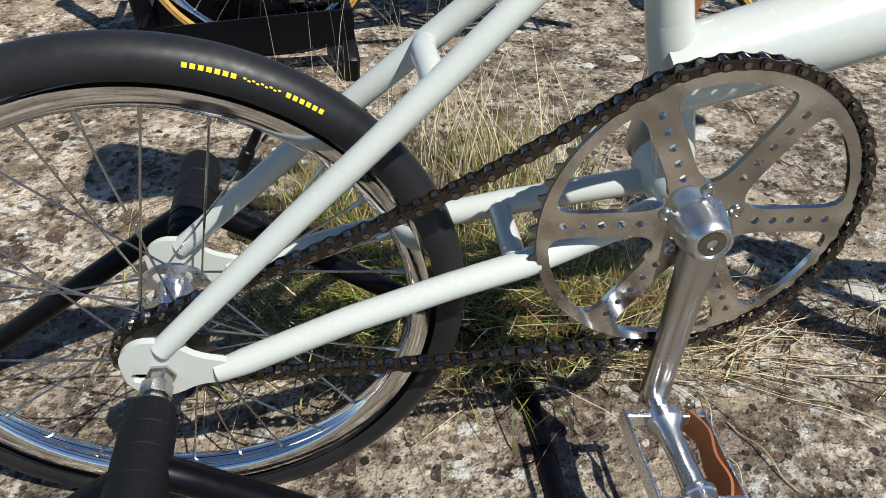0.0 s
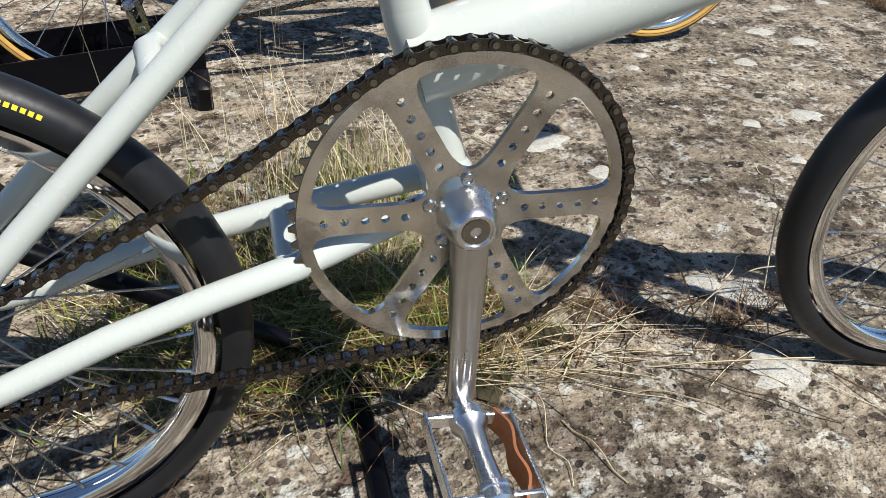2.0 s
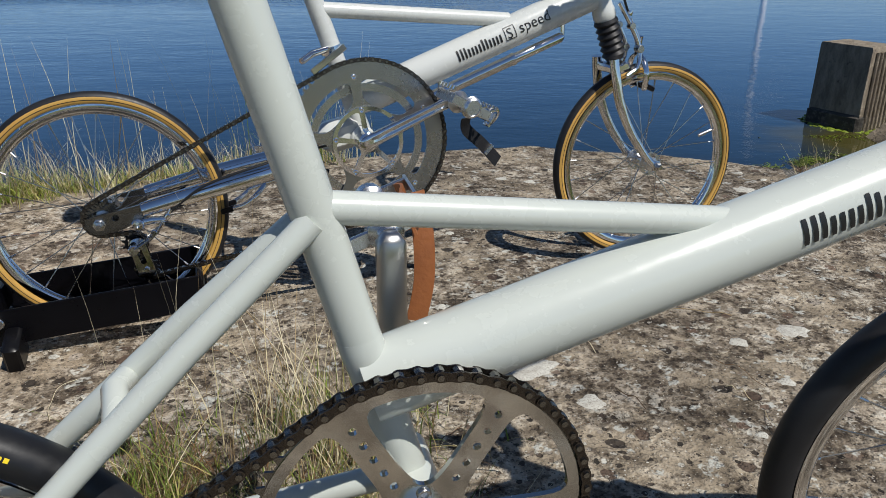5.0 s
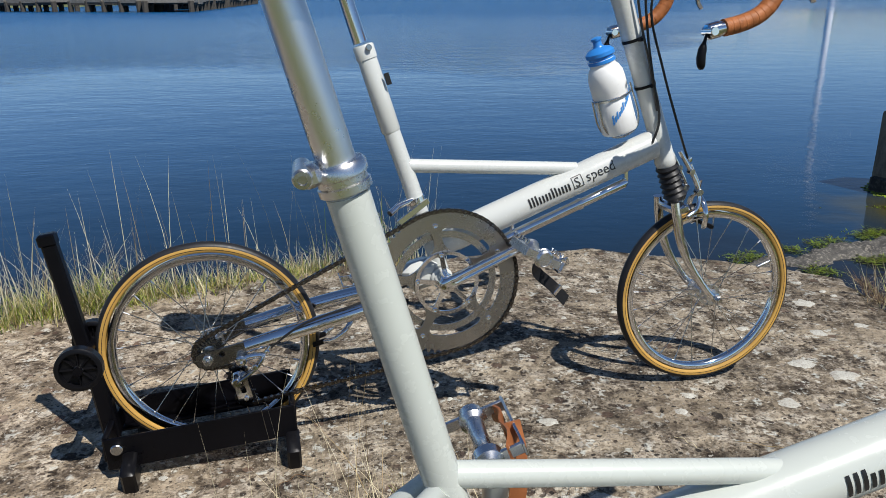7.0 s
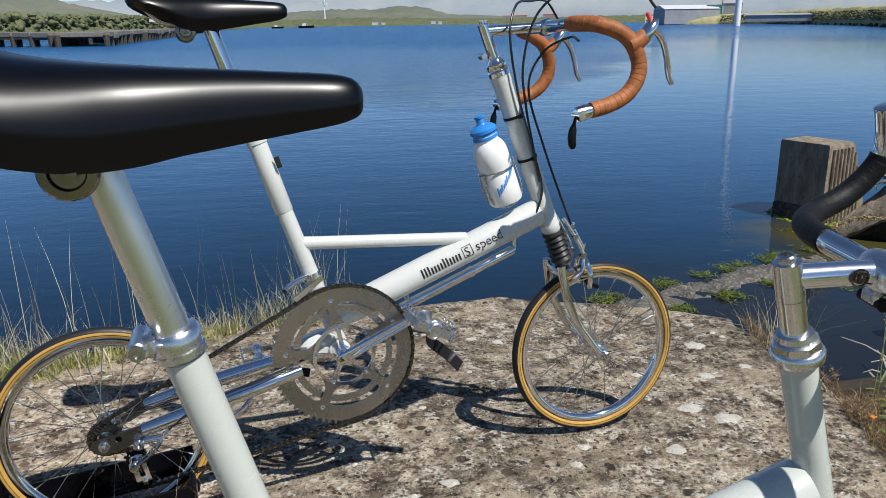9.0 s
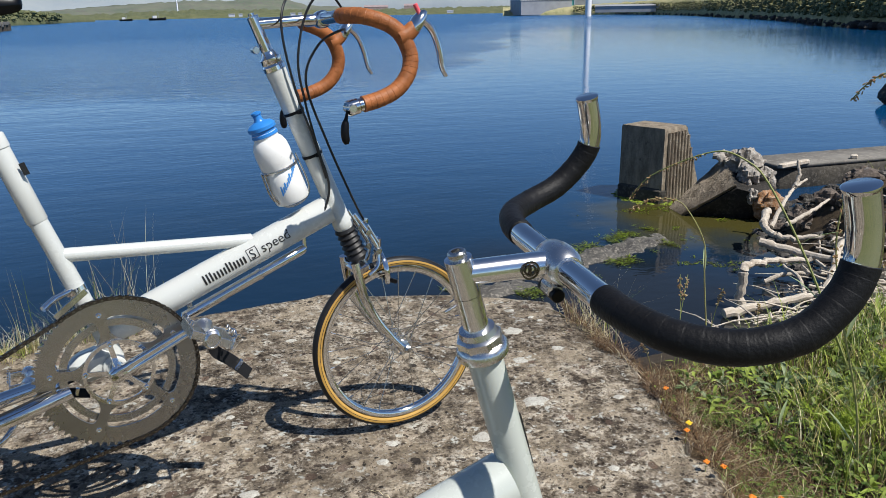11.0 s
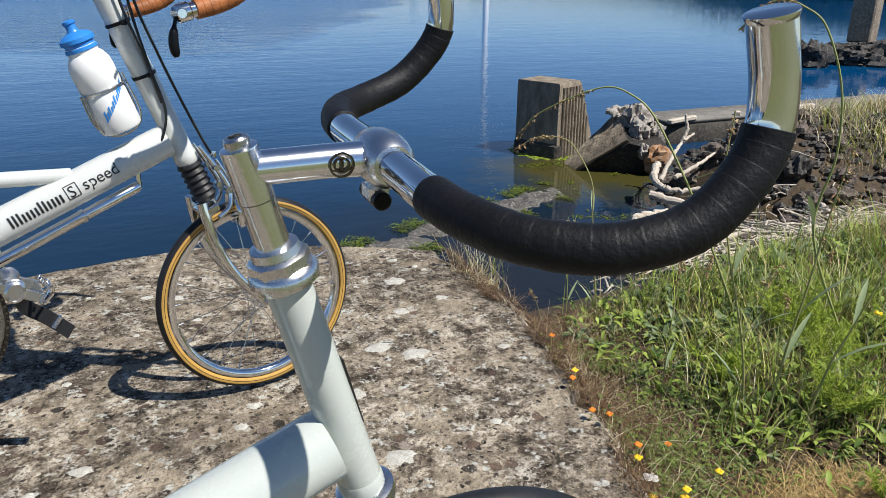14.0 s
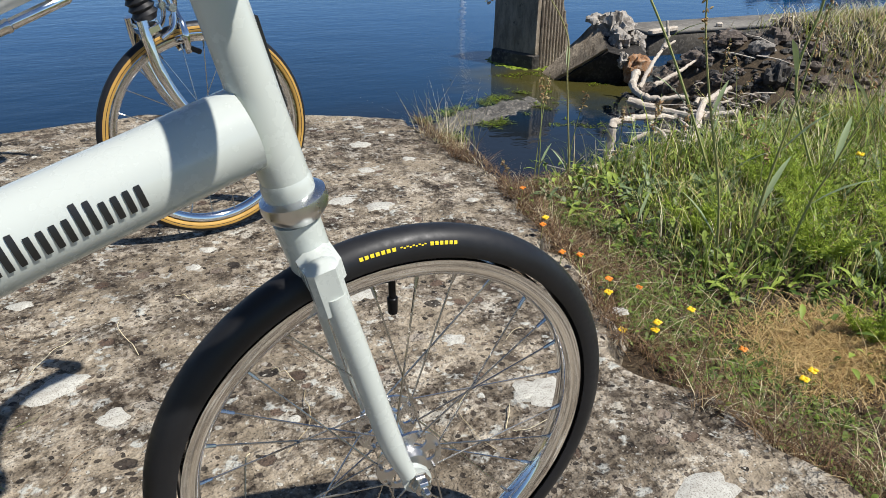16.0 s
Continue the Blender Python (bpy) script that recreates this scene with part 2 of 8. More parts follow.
pier_mat = mottled("pier_concrete", (0.27, 0.22, 0.165), (0.17, 0.135, 0.10), 2.5, c3=(0.36, 0.31, 0.24), dist=0.03)
def streaked(name, pale, dark, wet):
    """Old concrete with streaks running down and coarse pits."""
    m = material(name, pale, 0.9, spec=0.2)
    n = Nodes(m)
    c = n.coords()
    mp = n.t.nodes.new("ShaderNodeMapping")
    mp.inputs["Scale"].default_value = (5, 5, 1.6)
    n.link(c, mp.inputs["Vector"])
    run, pit, fine = n.noise(mp.outputs[0], 1.3, 7, 0.72), n.noise(c, 6, 7, 0.72), n.noise(c, 50, 3)
    col = n.mix(n.ramp(run, [(0.40, BLACK), (0.60, WHITE)]), dark, pale)
    col = n.mix(n.ramp(pit, [(0.32, WHITE), (0.40, BLACK)]), col, wet)
    n.link(n.mix(n.math('MULTIPLY', fine, 0.6), col, n.mix(1.0, col, (0.5, 0.5, 0.5), 'MULTIPLY')), n.b.inputs["Base Color"])
    n.bump(n.math('ADD', n.math('MULTIPLY', run, 0.8), pit), 0.9, 0.05)
    return m


stump_mat = streaked("old_pier_concrete", (0.38, 0.32, 0.24), (0.21, 0.17, 0.125), (0.09, 0.075, 0.055))
slip_mat = mottled("slipway_concrete", (0.20, 0.19, 0.17), (0.13, 0.12, 0.105), 2.0, c3=(0.25, 0.23, 0.20), dist=0.02)
driftwood_mat = mottled("bleached_driftwood", (0.52, 0.46, 0.38), (0.40, 0.34, 0.27), 8, c3=(0.62, 0.57, 0.49), dist=0.01)
far_scrub_mat = mottled("far_scrub", (0.085, 0.10, 0.045), (0.145, 0.15, 0.075), 0.10, c3=(0.045, 0.065, 0.025), dist=0.6)
bank_grass_mat = mottled("dry_bank_grass", (0.38, 0.34, 0.18), (0.20, 0.21, 0.09), 0.25, c3=(0.46, 0.41, 0.25), dist=0.2)
bank_scrub_mat = mottled("bank_scrub", (0.17, 0.165, 0.075), (0.065, 0.075, 0.028), 0.5, c3=(0.26, 0.24, 0.13), dist=0.2)
# Wet concrete; on the jetty its darkness stands for shade under the deck.
wet_shade_mat = mottled("wet_and_shaded_concrete", (0.035, 0.032, 0.028), (0.07, 0.062, 0.05), 3, c3=(0.11, 0.10, 0.085), dist=0.04)
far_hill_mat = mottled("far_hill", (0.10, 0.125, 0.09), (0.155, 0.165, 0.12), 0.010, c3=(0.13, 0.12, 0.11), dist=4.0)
# Haze of the distance is put into this pale blue base colour.
hazed_hill_mat = mottled("distant_hill", (0.22, 0.26, 0.29), (0.27, 0.30, 0.31), 0.004, dist=4.0)
shingle_mat = mottled("wet_ledge", (0.10, 0.095, 0.085), (0.045, 0.043, 0.04), 5, c3=(0.24, 0.22, 0.19), dist=0.05)


def leaf_material(name, a, b, dry=None, rough=0.55):
    """Blades that vary one by one and let a little light through."""
    m = material(name, a, rough, spec=0.35)
    n = Nodes(m)
    r = n.island()
    stops = [(0.0, a), (0.6, b)] + ([(0.75, dry), (1.0, dry)] if dry else [(1.0, a)])
    col = n.ramp(r, stops)
    grain = n.noise(n.coords(), 40, 3)
    col = n.mix(n.math('MULTIPLY', grain, 0.4), col, n.mix(1.0, col, (0.6, 0.6, 0.55), 'MULTIPLY'))
    n.link(col, n.b.inputs["Base Color"])
    tr = n.t.nodes.new("ShaderNodeBsdfTranslucent")
    n.link(col, tr.inputs["Color"])
    mx = n.t.nodes.new("ShaderNodeMixShader")
    mx.inputs[0].default_value = 0.18
    n.link(n.b.outputs[0], mx.inputs[1])
    n.link(tr.outputs[0], mx.inputs[2])
    n.link(mx.outputs[0], n.t.nodes["Material Output"].inputs["Surface"])
    return m


lawn_mat = mottled("lawn", (0.050, 0.068, 0.020), (0.125, 0.140, 0.048), 5, c3=(0.22, 0.19, 0.10))
grass_mat = leaf_material("green_grass", (0.060, 0.11, 0.013), (0.42, 0.49, 0.075), (0.56, 0.47, 0.20))
lush_mat = leaf_material("lush_leaves", (0.045, 0.090, 0.012), (0.34, 0.43, 0.075))
weed_leaf_mat = leaf_material("grey_green_leaves", (0.075, 0.125, 0.040), (0.30, 0.37, 0.19))
feather_mat = leaf_material("feathery_leaves", (0.22, 0.33, 0.030), (0.42, 0.50, 0.06))
straw_mat = leaf_material("dry_straw", (0.66, 0.56, 0.34), (0.82, 0.74, 0.52), (0.36, 0.26, 0.13))
brown_mat = leaf_material("withered_stems", (0.13, 0.070, 0.030), (0.23, 0.125, 0.055), (0.07, 0.045, 0.025))
litter_mat = leaf_material("dry_litter", (0.50, 0.34, 0.13), (0.70, 0.52, 0.24), (0.34, 0.21, 0.08))
mat_mat = leaf_material("withered_mat", (0.075, 0.040, 0.022), (0.15, 0.085, 0.042), (0.26, 0.17, 0.085))
herb_mat = leaf_material("low_herbs", (0.055, 0.105, 0.016), (0.20, 0.29, 0.045), (0.17, 0.22, 0.06))
slab_grass_mat = leaf_material("slab_grass", (0.050, 0.088, 0.010), (0.23, 0.32, 0.040), (0.42, 0.34, 0.13))
stalk_mat = leaf_material("plant_stalk", (0.28, 0.33, 0.10), (0.38, 0.40, 0.15), (0.42, 0.32, 0.16))
seed_mat = leaf_material("seed_heads", (0.36, 0.24, 0.11), (0.46, 0.34, 0.17), (0.30, 0.16, 0.07))
weed_strand_mat = leaf_material("seaweed_strands", (0.055, 0.075, 0.008), (0.21, 0.29, 0.018), (0.05, 0.045, 0.010), 0.4)
flower_mat = material("yellow_petals", (0.85, 0.55, 0.01), 0.5)
flower_orange_mat = material("orange_petals", (0.80, 0.24, 0.02), 0.5)


def water_material():
    """Calm harbour water: deep blue, olive over the shallows by the shore, fine ripples in patches."""
    m = material("sea_water", (0.0012, 0.027, 0.092), 0.03, spec=0.5)
    n = Nodes(m)
    n.b.inputs["IOR"].default_value = 1.333
    c = n.coords()
    place = n.t.nodes.new("ShaderNodeVectorMath")
    place.operation = 'DISTANCE'
    place.inputs[1].default_value = (6.1, 7.6, -1.5)
    n.link(c, place.inputs[0])
    rim = n.math('ADD', place.outputs["Value"], n.math('MULTIPLY', n.noise(c, 1.3, 4), 1.6))
    # Olive shallows; the stump's brown reflection is put into this colour too.
    shallow = n.ramp(n.math('MULTIPLY', rim, 0.25), [(0.36, WHITE), (0.62, BLACK)])
    # Darker towards the quay, where steep sight lines mirror less sky.
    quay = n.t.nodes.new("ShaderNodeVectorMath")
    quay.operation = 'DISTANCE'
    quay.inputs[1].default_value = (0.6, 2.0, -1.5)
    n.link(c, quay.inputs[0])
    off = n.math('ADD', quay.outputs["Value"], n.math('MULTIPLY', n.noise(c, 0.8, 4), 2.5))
    near_dark = n.ramp(n.math('MULTIPLY', off, 0.03), [(0.20, WHITE), (0.38, (0.55, 0.55, 0.55)), (0.80, BLACK)])
    # Greyer and darker around the cove.
    cove = n.t.nodes.new("ShaderNodeVectorMath")
    cove.operation = 'DISTANCE'
    cove.inputs[1].default_value = (3.4, 4.9, -1.5)
    n.link(c, cove.inputs[0])
    cove_dark = n.ramp(n.math('MULTIPLY', n.math('ADD', cove.outputs["Value"], n.math('MULTIPLY', n.noise(c, 1.1, 4), 1.2)), 0.25), [(0.45, WHITE), (0.85, BLACK)])
    # Sky reflection put into the colour: bluer far out, dark by the quay.
    deep = n.mix(n.math('MULTIPLY', near_dark, 0.92), (0.0006, 0.069, 0.200), (0.003, 0.012, 0.024))
    deep = n.mix(n.math('MULTIPLY', cove_dark, 0.9), deep, (0.011, 0.012, 0.012))
    n.link(n.mix(n.math('MULTIPLY', shallow, 0.88), deep, (0.066, 0.056, 0.008)), n.b.inputs["Base Color"])
    mp = n.t.nodes.new("ShaderNodeMapping")
    mp.inputs["Scale"].default_value = (0.7, 1.25, 1)
    n.link(c, mp.inputs["Vector"])
    a, b = n.noise(mp.outputs[0], 2.6, 3), n.noise(mp.outputs[0], 8.0, 3)
    reach = n.t.nodes.new("ShaderNodeVectorMath")
    reach.operation = 'DISTANCE'
    reach.inputs[1].default_value = (0.2, 0.0, -1.5)
    n.link(c, reach.inputs[0])
    gusts = n.math('ADD', n.math('MULTIPLY', reach.outputs["Value"], 0.01), n.math('MULTIPLY', n.math('SUBTRACT', n.noise(c, 0.06, 3), 0.5), 0.22))
    sep = n.t.nodes.new("ShaderNodeSeparateXYZ")
    n.link(c, sep.inputs[0])
    lee = n.math('ADD', n.math('DIVIDE', sep.outputs["X"], n.math('MAXIMUM', sep.outputs["Y"], 1.0)), n.math('MULTIPLY', n.math('SUBTRACT', n.noise(c, 0.05, 3), 0.5), 0.25))
    calm = n.ramp(lee, [(0.26, BLACK), (0.46, WHITE)])
    gusts = n.math('MULTIPLY', gusts, n.math('SUBTRACT', 1.0, n.math('MULTIPLY', calm, 0.74)))
    wind = n.ramp(gusts, [(0.0, (0.20, 0.20, 0.20)), (0.24, (0.40, 0.40, 0.40)), (0.36, (4.5, 4.5, 4.5)), (1.0, (9.0, 9.0, 9.0))])
    swell = n.math('MULTIPLY', n.noise(mp.outputs[0], 0.8, 3), 1.3)
    h = n.math('MULTIPLY', n.math('ADD', n.math('ADD', swell, n.math('MULTIPLY', a, 0.6)), n.math('MULTIPLY', b, 0.30)), wind)
    n.bump(h, 0.34, 0.08)
    n.link(n.ramp(gusts, [(0.0, (0.03, 0.03, 0.03)), (0.24, (0.05, 0.05, 0.05)), (0.36, (0.13, 0.13, 0.13)), (1.0, (0.26, 0.26, 0.26))]), n.b.inputs["Roughness"])
    return m


water_mat = water_material()
white_far = material("white_coating", (0.80, 0.80, 0.80), 0.5)
grey_far = worn("grey_cladding", (0.30, 0.31, 0.33), 0.6, dirt=0.2, scale=1)
pale_far = worn("pale_roof", (0.55, 0.56, 0.57), 0.6, dirt=0.1, scale=1)
teal_far = material("teal_cladding", (0.10, 0.36, 0.36), 0.6)
# Brick red with the haze of distance greyed into its colour.
red_far = worn("hazed_brickwork", (0.31, 0.24, 0.24), 0.8, dirt=0.2, scale=1)

# ---- building helpers ----
class Geo:
    """Vertices and faces of one mesh."""

    def __init__(self):
        self.v, self.f = [], []

    def add(self, verts, faces, m=None):
        k = len(self.v)
        self.v += [tuple(m @ Vector(p)) for p in verts] if m is not None else [tuple(p) for p in verts]
        self.f += [tuple(i + k for i in f) for f in faces]
        return self

    def tube(self, pts, r, seg=12, closed=False, flat=1.0, cap=True):
        """A round bar along points; r is one radius or one for each point; flat squashes it across."""
        pts = [Vector(p) for p in pts]
        n = len(pts)
        rs = [r] * n if isinstance(r, (int, float)) else list(r)
        tang = []
        for i in range(n):
            a = pts[(i - 1) % n] if closed or i else pts[i]
            b = pts[(i + 1) % n] if closed or i < n - 1 else pts[i]
            tang.append((b - a).normalized())
        up = Vector((0, 0, 1)) if abs(tang[0].z) < 0.9 else Vector((0, 1, 0))
        nrm = (up - tang[0] * up.dot(tang[0])).normalized()
        verts, faces = [], []
        for i in range(n):
            nrm = (nrm - tang[i] * nrm.dot(tang[i])).normalized()
            bi = tang[i].cross(nrm)
            for k in range(seg):
                a = 2 * math.pi * k / seg
                verts.append(pts[i] + (nrm * math.cos(a) * flat + bi * math.sin(a)) * rs[i])
        for i in range(n if closed else n - 1):
            j = (i + 1) % n
            for k in range(seg):
                l = (k + 1) % seg
                faces.append((i * seg + k, i * seg + l, j * seg + l, j * seg + k))
        if cap and not closed:
            faces += [tuple(range(seg))[::-1], tuple(range((n - 1) * seg, n * seg))]
        return self.add(verts, faces)

    def turned(self, profile, p, axis, seg=24, closed=False):
        """A turned form: profile of (radius, height) along the axis from p. closed: the profile is a loop."""
        p, axis = Vector(p), Vector(axis).normalized()
        m = axis.to_track_quat('Z', 'Y').to_matrix()
        verts, faces, n = [], [], len(profile)
        for r, h in profile:
            for k in range(seg):
                a = 2 * math.pi * k / seg
                verts.append(p + m @ Vector((max(r, 1e-5) * math.cos(a), max(r, 1e-5) * math.sin(a), h)))
        for i in range(n if closed else n - 1):
            j = (i + 1) % n
            for k in range(seg):
                l = (k + 1) % seg
                faces.append((i * seg + k, i * seg + l, j * seg + l, j * seg + k))
        if not closed:
            if profile[0][0] > 1e-4:
                faces.append(tuple(range(seg))[::-1])
            if profile[-1][0] > 1e-4:
                faces.append(tuple(range((n - 1) * seg, n * seg)))
        return self.add(verts, faces)

    def rod(self, a, b, r, r2=None, seg=12, edge=0.0):
        a, b = Vector(a), Vector(b)
        r2 = r if r2 is None else r2
        l = (b - a).length
        e = min(edge, l * 0.4)
        prof = [(r - e, 0), (r, e), (r2, l - e), (r2 - e, l)] if e else [(r, 0), (r2, l)]
        return self.turned(prof, a, b - a, seg)

    def box(self, centre, size, m=None, edge=0.002):
        """A box with chamfered edges."""
        sx, sy, sz = (s / 2 for s in size)
        e = min(edge, sx * 0.45, sy * 0.45, sz * 0.45)
        verts, faces = [], []
        for z, i in ((-sz, e), (-sz + e, 0), (sz - e, 0), (sz, e)):
            x, y = sx - i, sy - i
            verts += [(x - e, -y, z), (x, -y + e, z), (x, y - e, z), (x - e, y, z), (-x + e, y, z), (-x, y - e, z), (-x, -y + e, z), (-x + e, -y, z)]
        for j in range(3):
            for k in range(8):
                l = (k + 1) % 8
                faces.append((j * 8 + k, j * 8 + l, j * 8 + 8 + l, j * 8 + 8 + k))
        faces += [tuple(range(8))[::-1], tuple(range(24, 32))]
        mm = Matrix.Translation(centre) @ (m if m is not None else Matrix())
        return self.add(verts, faces, mm)

    def plate(self, loops, y0, y1, m=None):
        """A flat plate in the XZ plane, from y0 to y1, with an outer loop and holes."""
        bm = bmesh.new()
        edges = []
        for loop in loops:
            vs = [bm.verts.new((x, z, 0)) for x, z in loop]
            edges += [bm.edges.new((vs[i], vs[(i + 1) % len(vs)])) for i in range(len(vs))]
        bmesh.ops.triangle_fill(bm, use_beauty=True, use_dissolve=False, edges=edges, normal=(0, 0, 1))
        bm.verts.index_update()
        flat = [(v.co.x, v.co.y) for v in bm.verts]
        tris = [tuple(v.index for v in f.verts) for f in bm.faces]
        bm.free()
        n = len(flat)
        verts = [(x, y0, z) for x, z in flat] + [(x, y1, z) for x, z in flat]
        faces = []
        for t in tris:
            faces += [t, tuple(i + n for i in t[::-1])]
        k = 0
        for loop in loops:
            c = len(loop)
            faces += [(k + i, k + i + n, k + (i + 1) % c + n, k + (i + 1) % c) for i in range(c)]
            k += c
        return self.add(verts, faces, m)

    def mesh(self, name, mat, smooth=True, angle=38):
        me = bpy.data.meshes.new(name)
        me.from_pydata(self.v, [], self.f)
        me.materials.append(mat)
        bm = bmesh.new()
        bm.from_mesh(me)
        bmesh.ops.recalc_face_normals(bm, faces=bm.faces)
        bm.to_mesh(me)
        bm.free()
        if smooth:
            me.shade_smooth()
            me.set_sharp_from_angle(angle=radians(angle))
        return me


def part(name, geo, mat, parent=None, label="", m=None, smooth=True, angle=38):
    """One mesh object under a thing or a part."""
    ob = new(name, geo if isinstance(geo, bpy.types.Mesh) else geo.mesh(name, mat, smooth, angle))
    ob.parent = parent
    if m is not None:
        ob.matrix_basis = m
    return tagged(ob, label)


def thing(name, label, category, m=None, group=""):
    ob = new(name)
    ob.empty_display_size = 0.05
    if m is not None:
        ob.matrix_basis = m
    return tagged(ob, label, category, group)


def spline(pts, n=8):
    """Points of a smooth curve through pts."""
    p = [Vector(q) for q in pts]
    p = [p[0] * 2 - p[1]] + p + [p[-1] * 2 - p[-2]]
    out = []
    for i in range(1, len(p) - 2):
        for k in range(n):
            t = k / n
            a, b, c, d = p[i - 1:i + 3]
            out.append(0.5 * ((2 * b) + (c - a) * t + (2 * a - 5 * b + 4 * c - d) * t * t + (3 * b - a - 3 * c + d) * t ** 3))
    out.append(p[-2])
    return out


def smooth_step(a, b, x):
    t = min(1, max(0, (x - a) / (b - a)))
    return t * t * (3 - 2 * t)


def along(table, x):
    """Straight steps through a table of (x, value)."""
    return float(np.interp(x, [t[0] for t in table], [t[1] for t in table]))


def structure(name, geo, mat, label, category, kind="structure", smooth=True, angle=50):
    return tagged(part(name, geo, mat, None, "", None, smooth, angle), label, category, kind=kind)


class Blades:
    """Many flat blades, each a tapering strip that bends over."""

    def __init__(self, seed):
        self.v, self.f, self.r = [], [], random.Random(seed)

    def blade(self, x, y, z, height, width, bend, az=None, seg=3, droop=0.0):
        r = self.r
        az = r.uniform(0, 2 * math.pi) if az is None else az
        dx, dy = math.cos(az), math.sin(az)
        tw = az + r.uniform(0.8, 2.3)
        wx, wy = math.cos(tw) * width / 2, math.sin(tw) * width / 2
        k = len(self.v)
        for i in range(seg + 1):
            t = i / seg
            o = bend * height * t * t
            zz = z + height * (t - droop * t * t * t)
            s = (1 - t) ** 0.6
            if i < seg:
                self.v += [(x + dx * o - wx * s, y + dy * o - wy * s, zz), (x + dx * o + wx * s, y + dy * o + wy * s, zz)]
            else:
                self.v.append((x + dx * o, y + dy * o, zz))
        self.f += [(k + 2 * i, k + 2 * i + 1, k + 2 * i + 3, k + 2 * i + 2) for i in range(seg - 1)]
        self.f.append((k + 2 * seg - 2, k + 2 * seg - 1, k + 2 * seg))

    def leaf(self, x, y, z, length, width, az, rise, curl=0.4):
        """A broad leaf with a fold."""
        dx, dy = math.cos(az), math.sin(az)
        k = len(self.v)
        for i in range(5):
            t = i / 4
            w = width * math.sin(math.pi * min(0.97, t * 0.9 + 0.08)) / 2
            o, zz = length * t * math.cos(rise), z + length * (t * math.sin(rise) - curl * t * t)
            self.v += [(x + dx * o - dy * w, y + dy * o + dx * w, zz + w * 0.3), (x + dx * o, y + dy * o, zz), (x + dx * o + dy * w, y + dy * o - dx * w, zz + w * 0.3)]
        for i in range(4):
            a = k + 3 * i
            self.f += [(a, a + 1, a + 4, a + 3), (a + 1, a + 2, a + 5, a + 4)]

    def make(self, name, mat, label, category):
        me = bpy.data.meshes.new(name)
        me.from_pydata(self.v, [], self.f)
        me.materials.append(mat)
        me.shade_smooth()
        ob = new(name, me)
        return tagged(ob, label, category, kind="stuff")


# ---- ground, quay slab and water ----
FAR_EDGE = [(-40, -6), (-12, -2.5), (-4, 0.6), (-1.06, 1.93), (-0.28, 2.32), (0.32, 2.44), (0.68, 2.50), (1.1, 2.36), (1.38, 2.17), (1.6, 2.0)]
RIGHT_EDGE = [(-4, 1.40), (0.2, 1.42), (0.48, 1.33), (0.66, 1.28), (0.86, 1.28), (1.29, 1.42), (1.64, 1.46), (2.4, 1.47)]
BACK_EDGE = -0.7
WATER = -1.5


def slab_height(x, y):
    h = 0.005 * noise.noise((x * 1.7, y * 1.7, 0)) + 0.0028 * noise.noise((x * 9, y * 9, 3)) + 0.0012 * noise.noise((x * 40, y * 40, 7))
    h -= 0.020 * smooth_step(0.30, -0.15, x) * smooth_step(0.95, 0.6, y)
    return h


def bank_height(x, y):
    """Soil beside and under the slab, falling to the sea floor."""
    if x < 1.3:
        d = y - (along(FAR_EDGE, x) - 0.25)
        return max(-2.6, -0.07 - 6.0 * max(0, d))
    crest = 1.62 + 0.15 * (x - 1.5)
    h = -0.05 - 0.035 * (x - 1.3) + 0.03 * noise.noise((x * 2.3, y * 2.3, 5))
    h = max(-2.6, h - 0.56 * max(0, y - crest) * (1 if x > 2.4 else 1 + (2.4 - x) * 1.6))
    if 5 < x and 3 < y < 8.5:
        h = max(h, -2.0 + 1.25 * math.exp(-(max(0, 7.2 - x) / 1.1) ** 2 - ((y - 5.9) / 1.25) ** 2))
    return h


def build_ground():
    g = Geo()
    xs = [-2500, -600, -150, -40, -20, -12, -8, -6] + list(np.linspace(-4, 14, 181)) + [20, 40, 150, 600, 2500]
    ys = [-2500, -600, -150, -40, -15, -8, -5] + list(np.linspace(-3, 10, 131)) + [14, 30]
    for y in ys:
        for x in xs:
            g.v.append((x, y, bank_height(x, y)))
    w = len(xs)
    g.f = [(j * w + i, j * w + i + 1, j * w + w + i + 1, j * w + w + i) for j in range(len(ys) - 1) for i in range(w - 1)]
    structure("ground", g, soil_mat, "dry brown soil bank falling to the water", "ground")


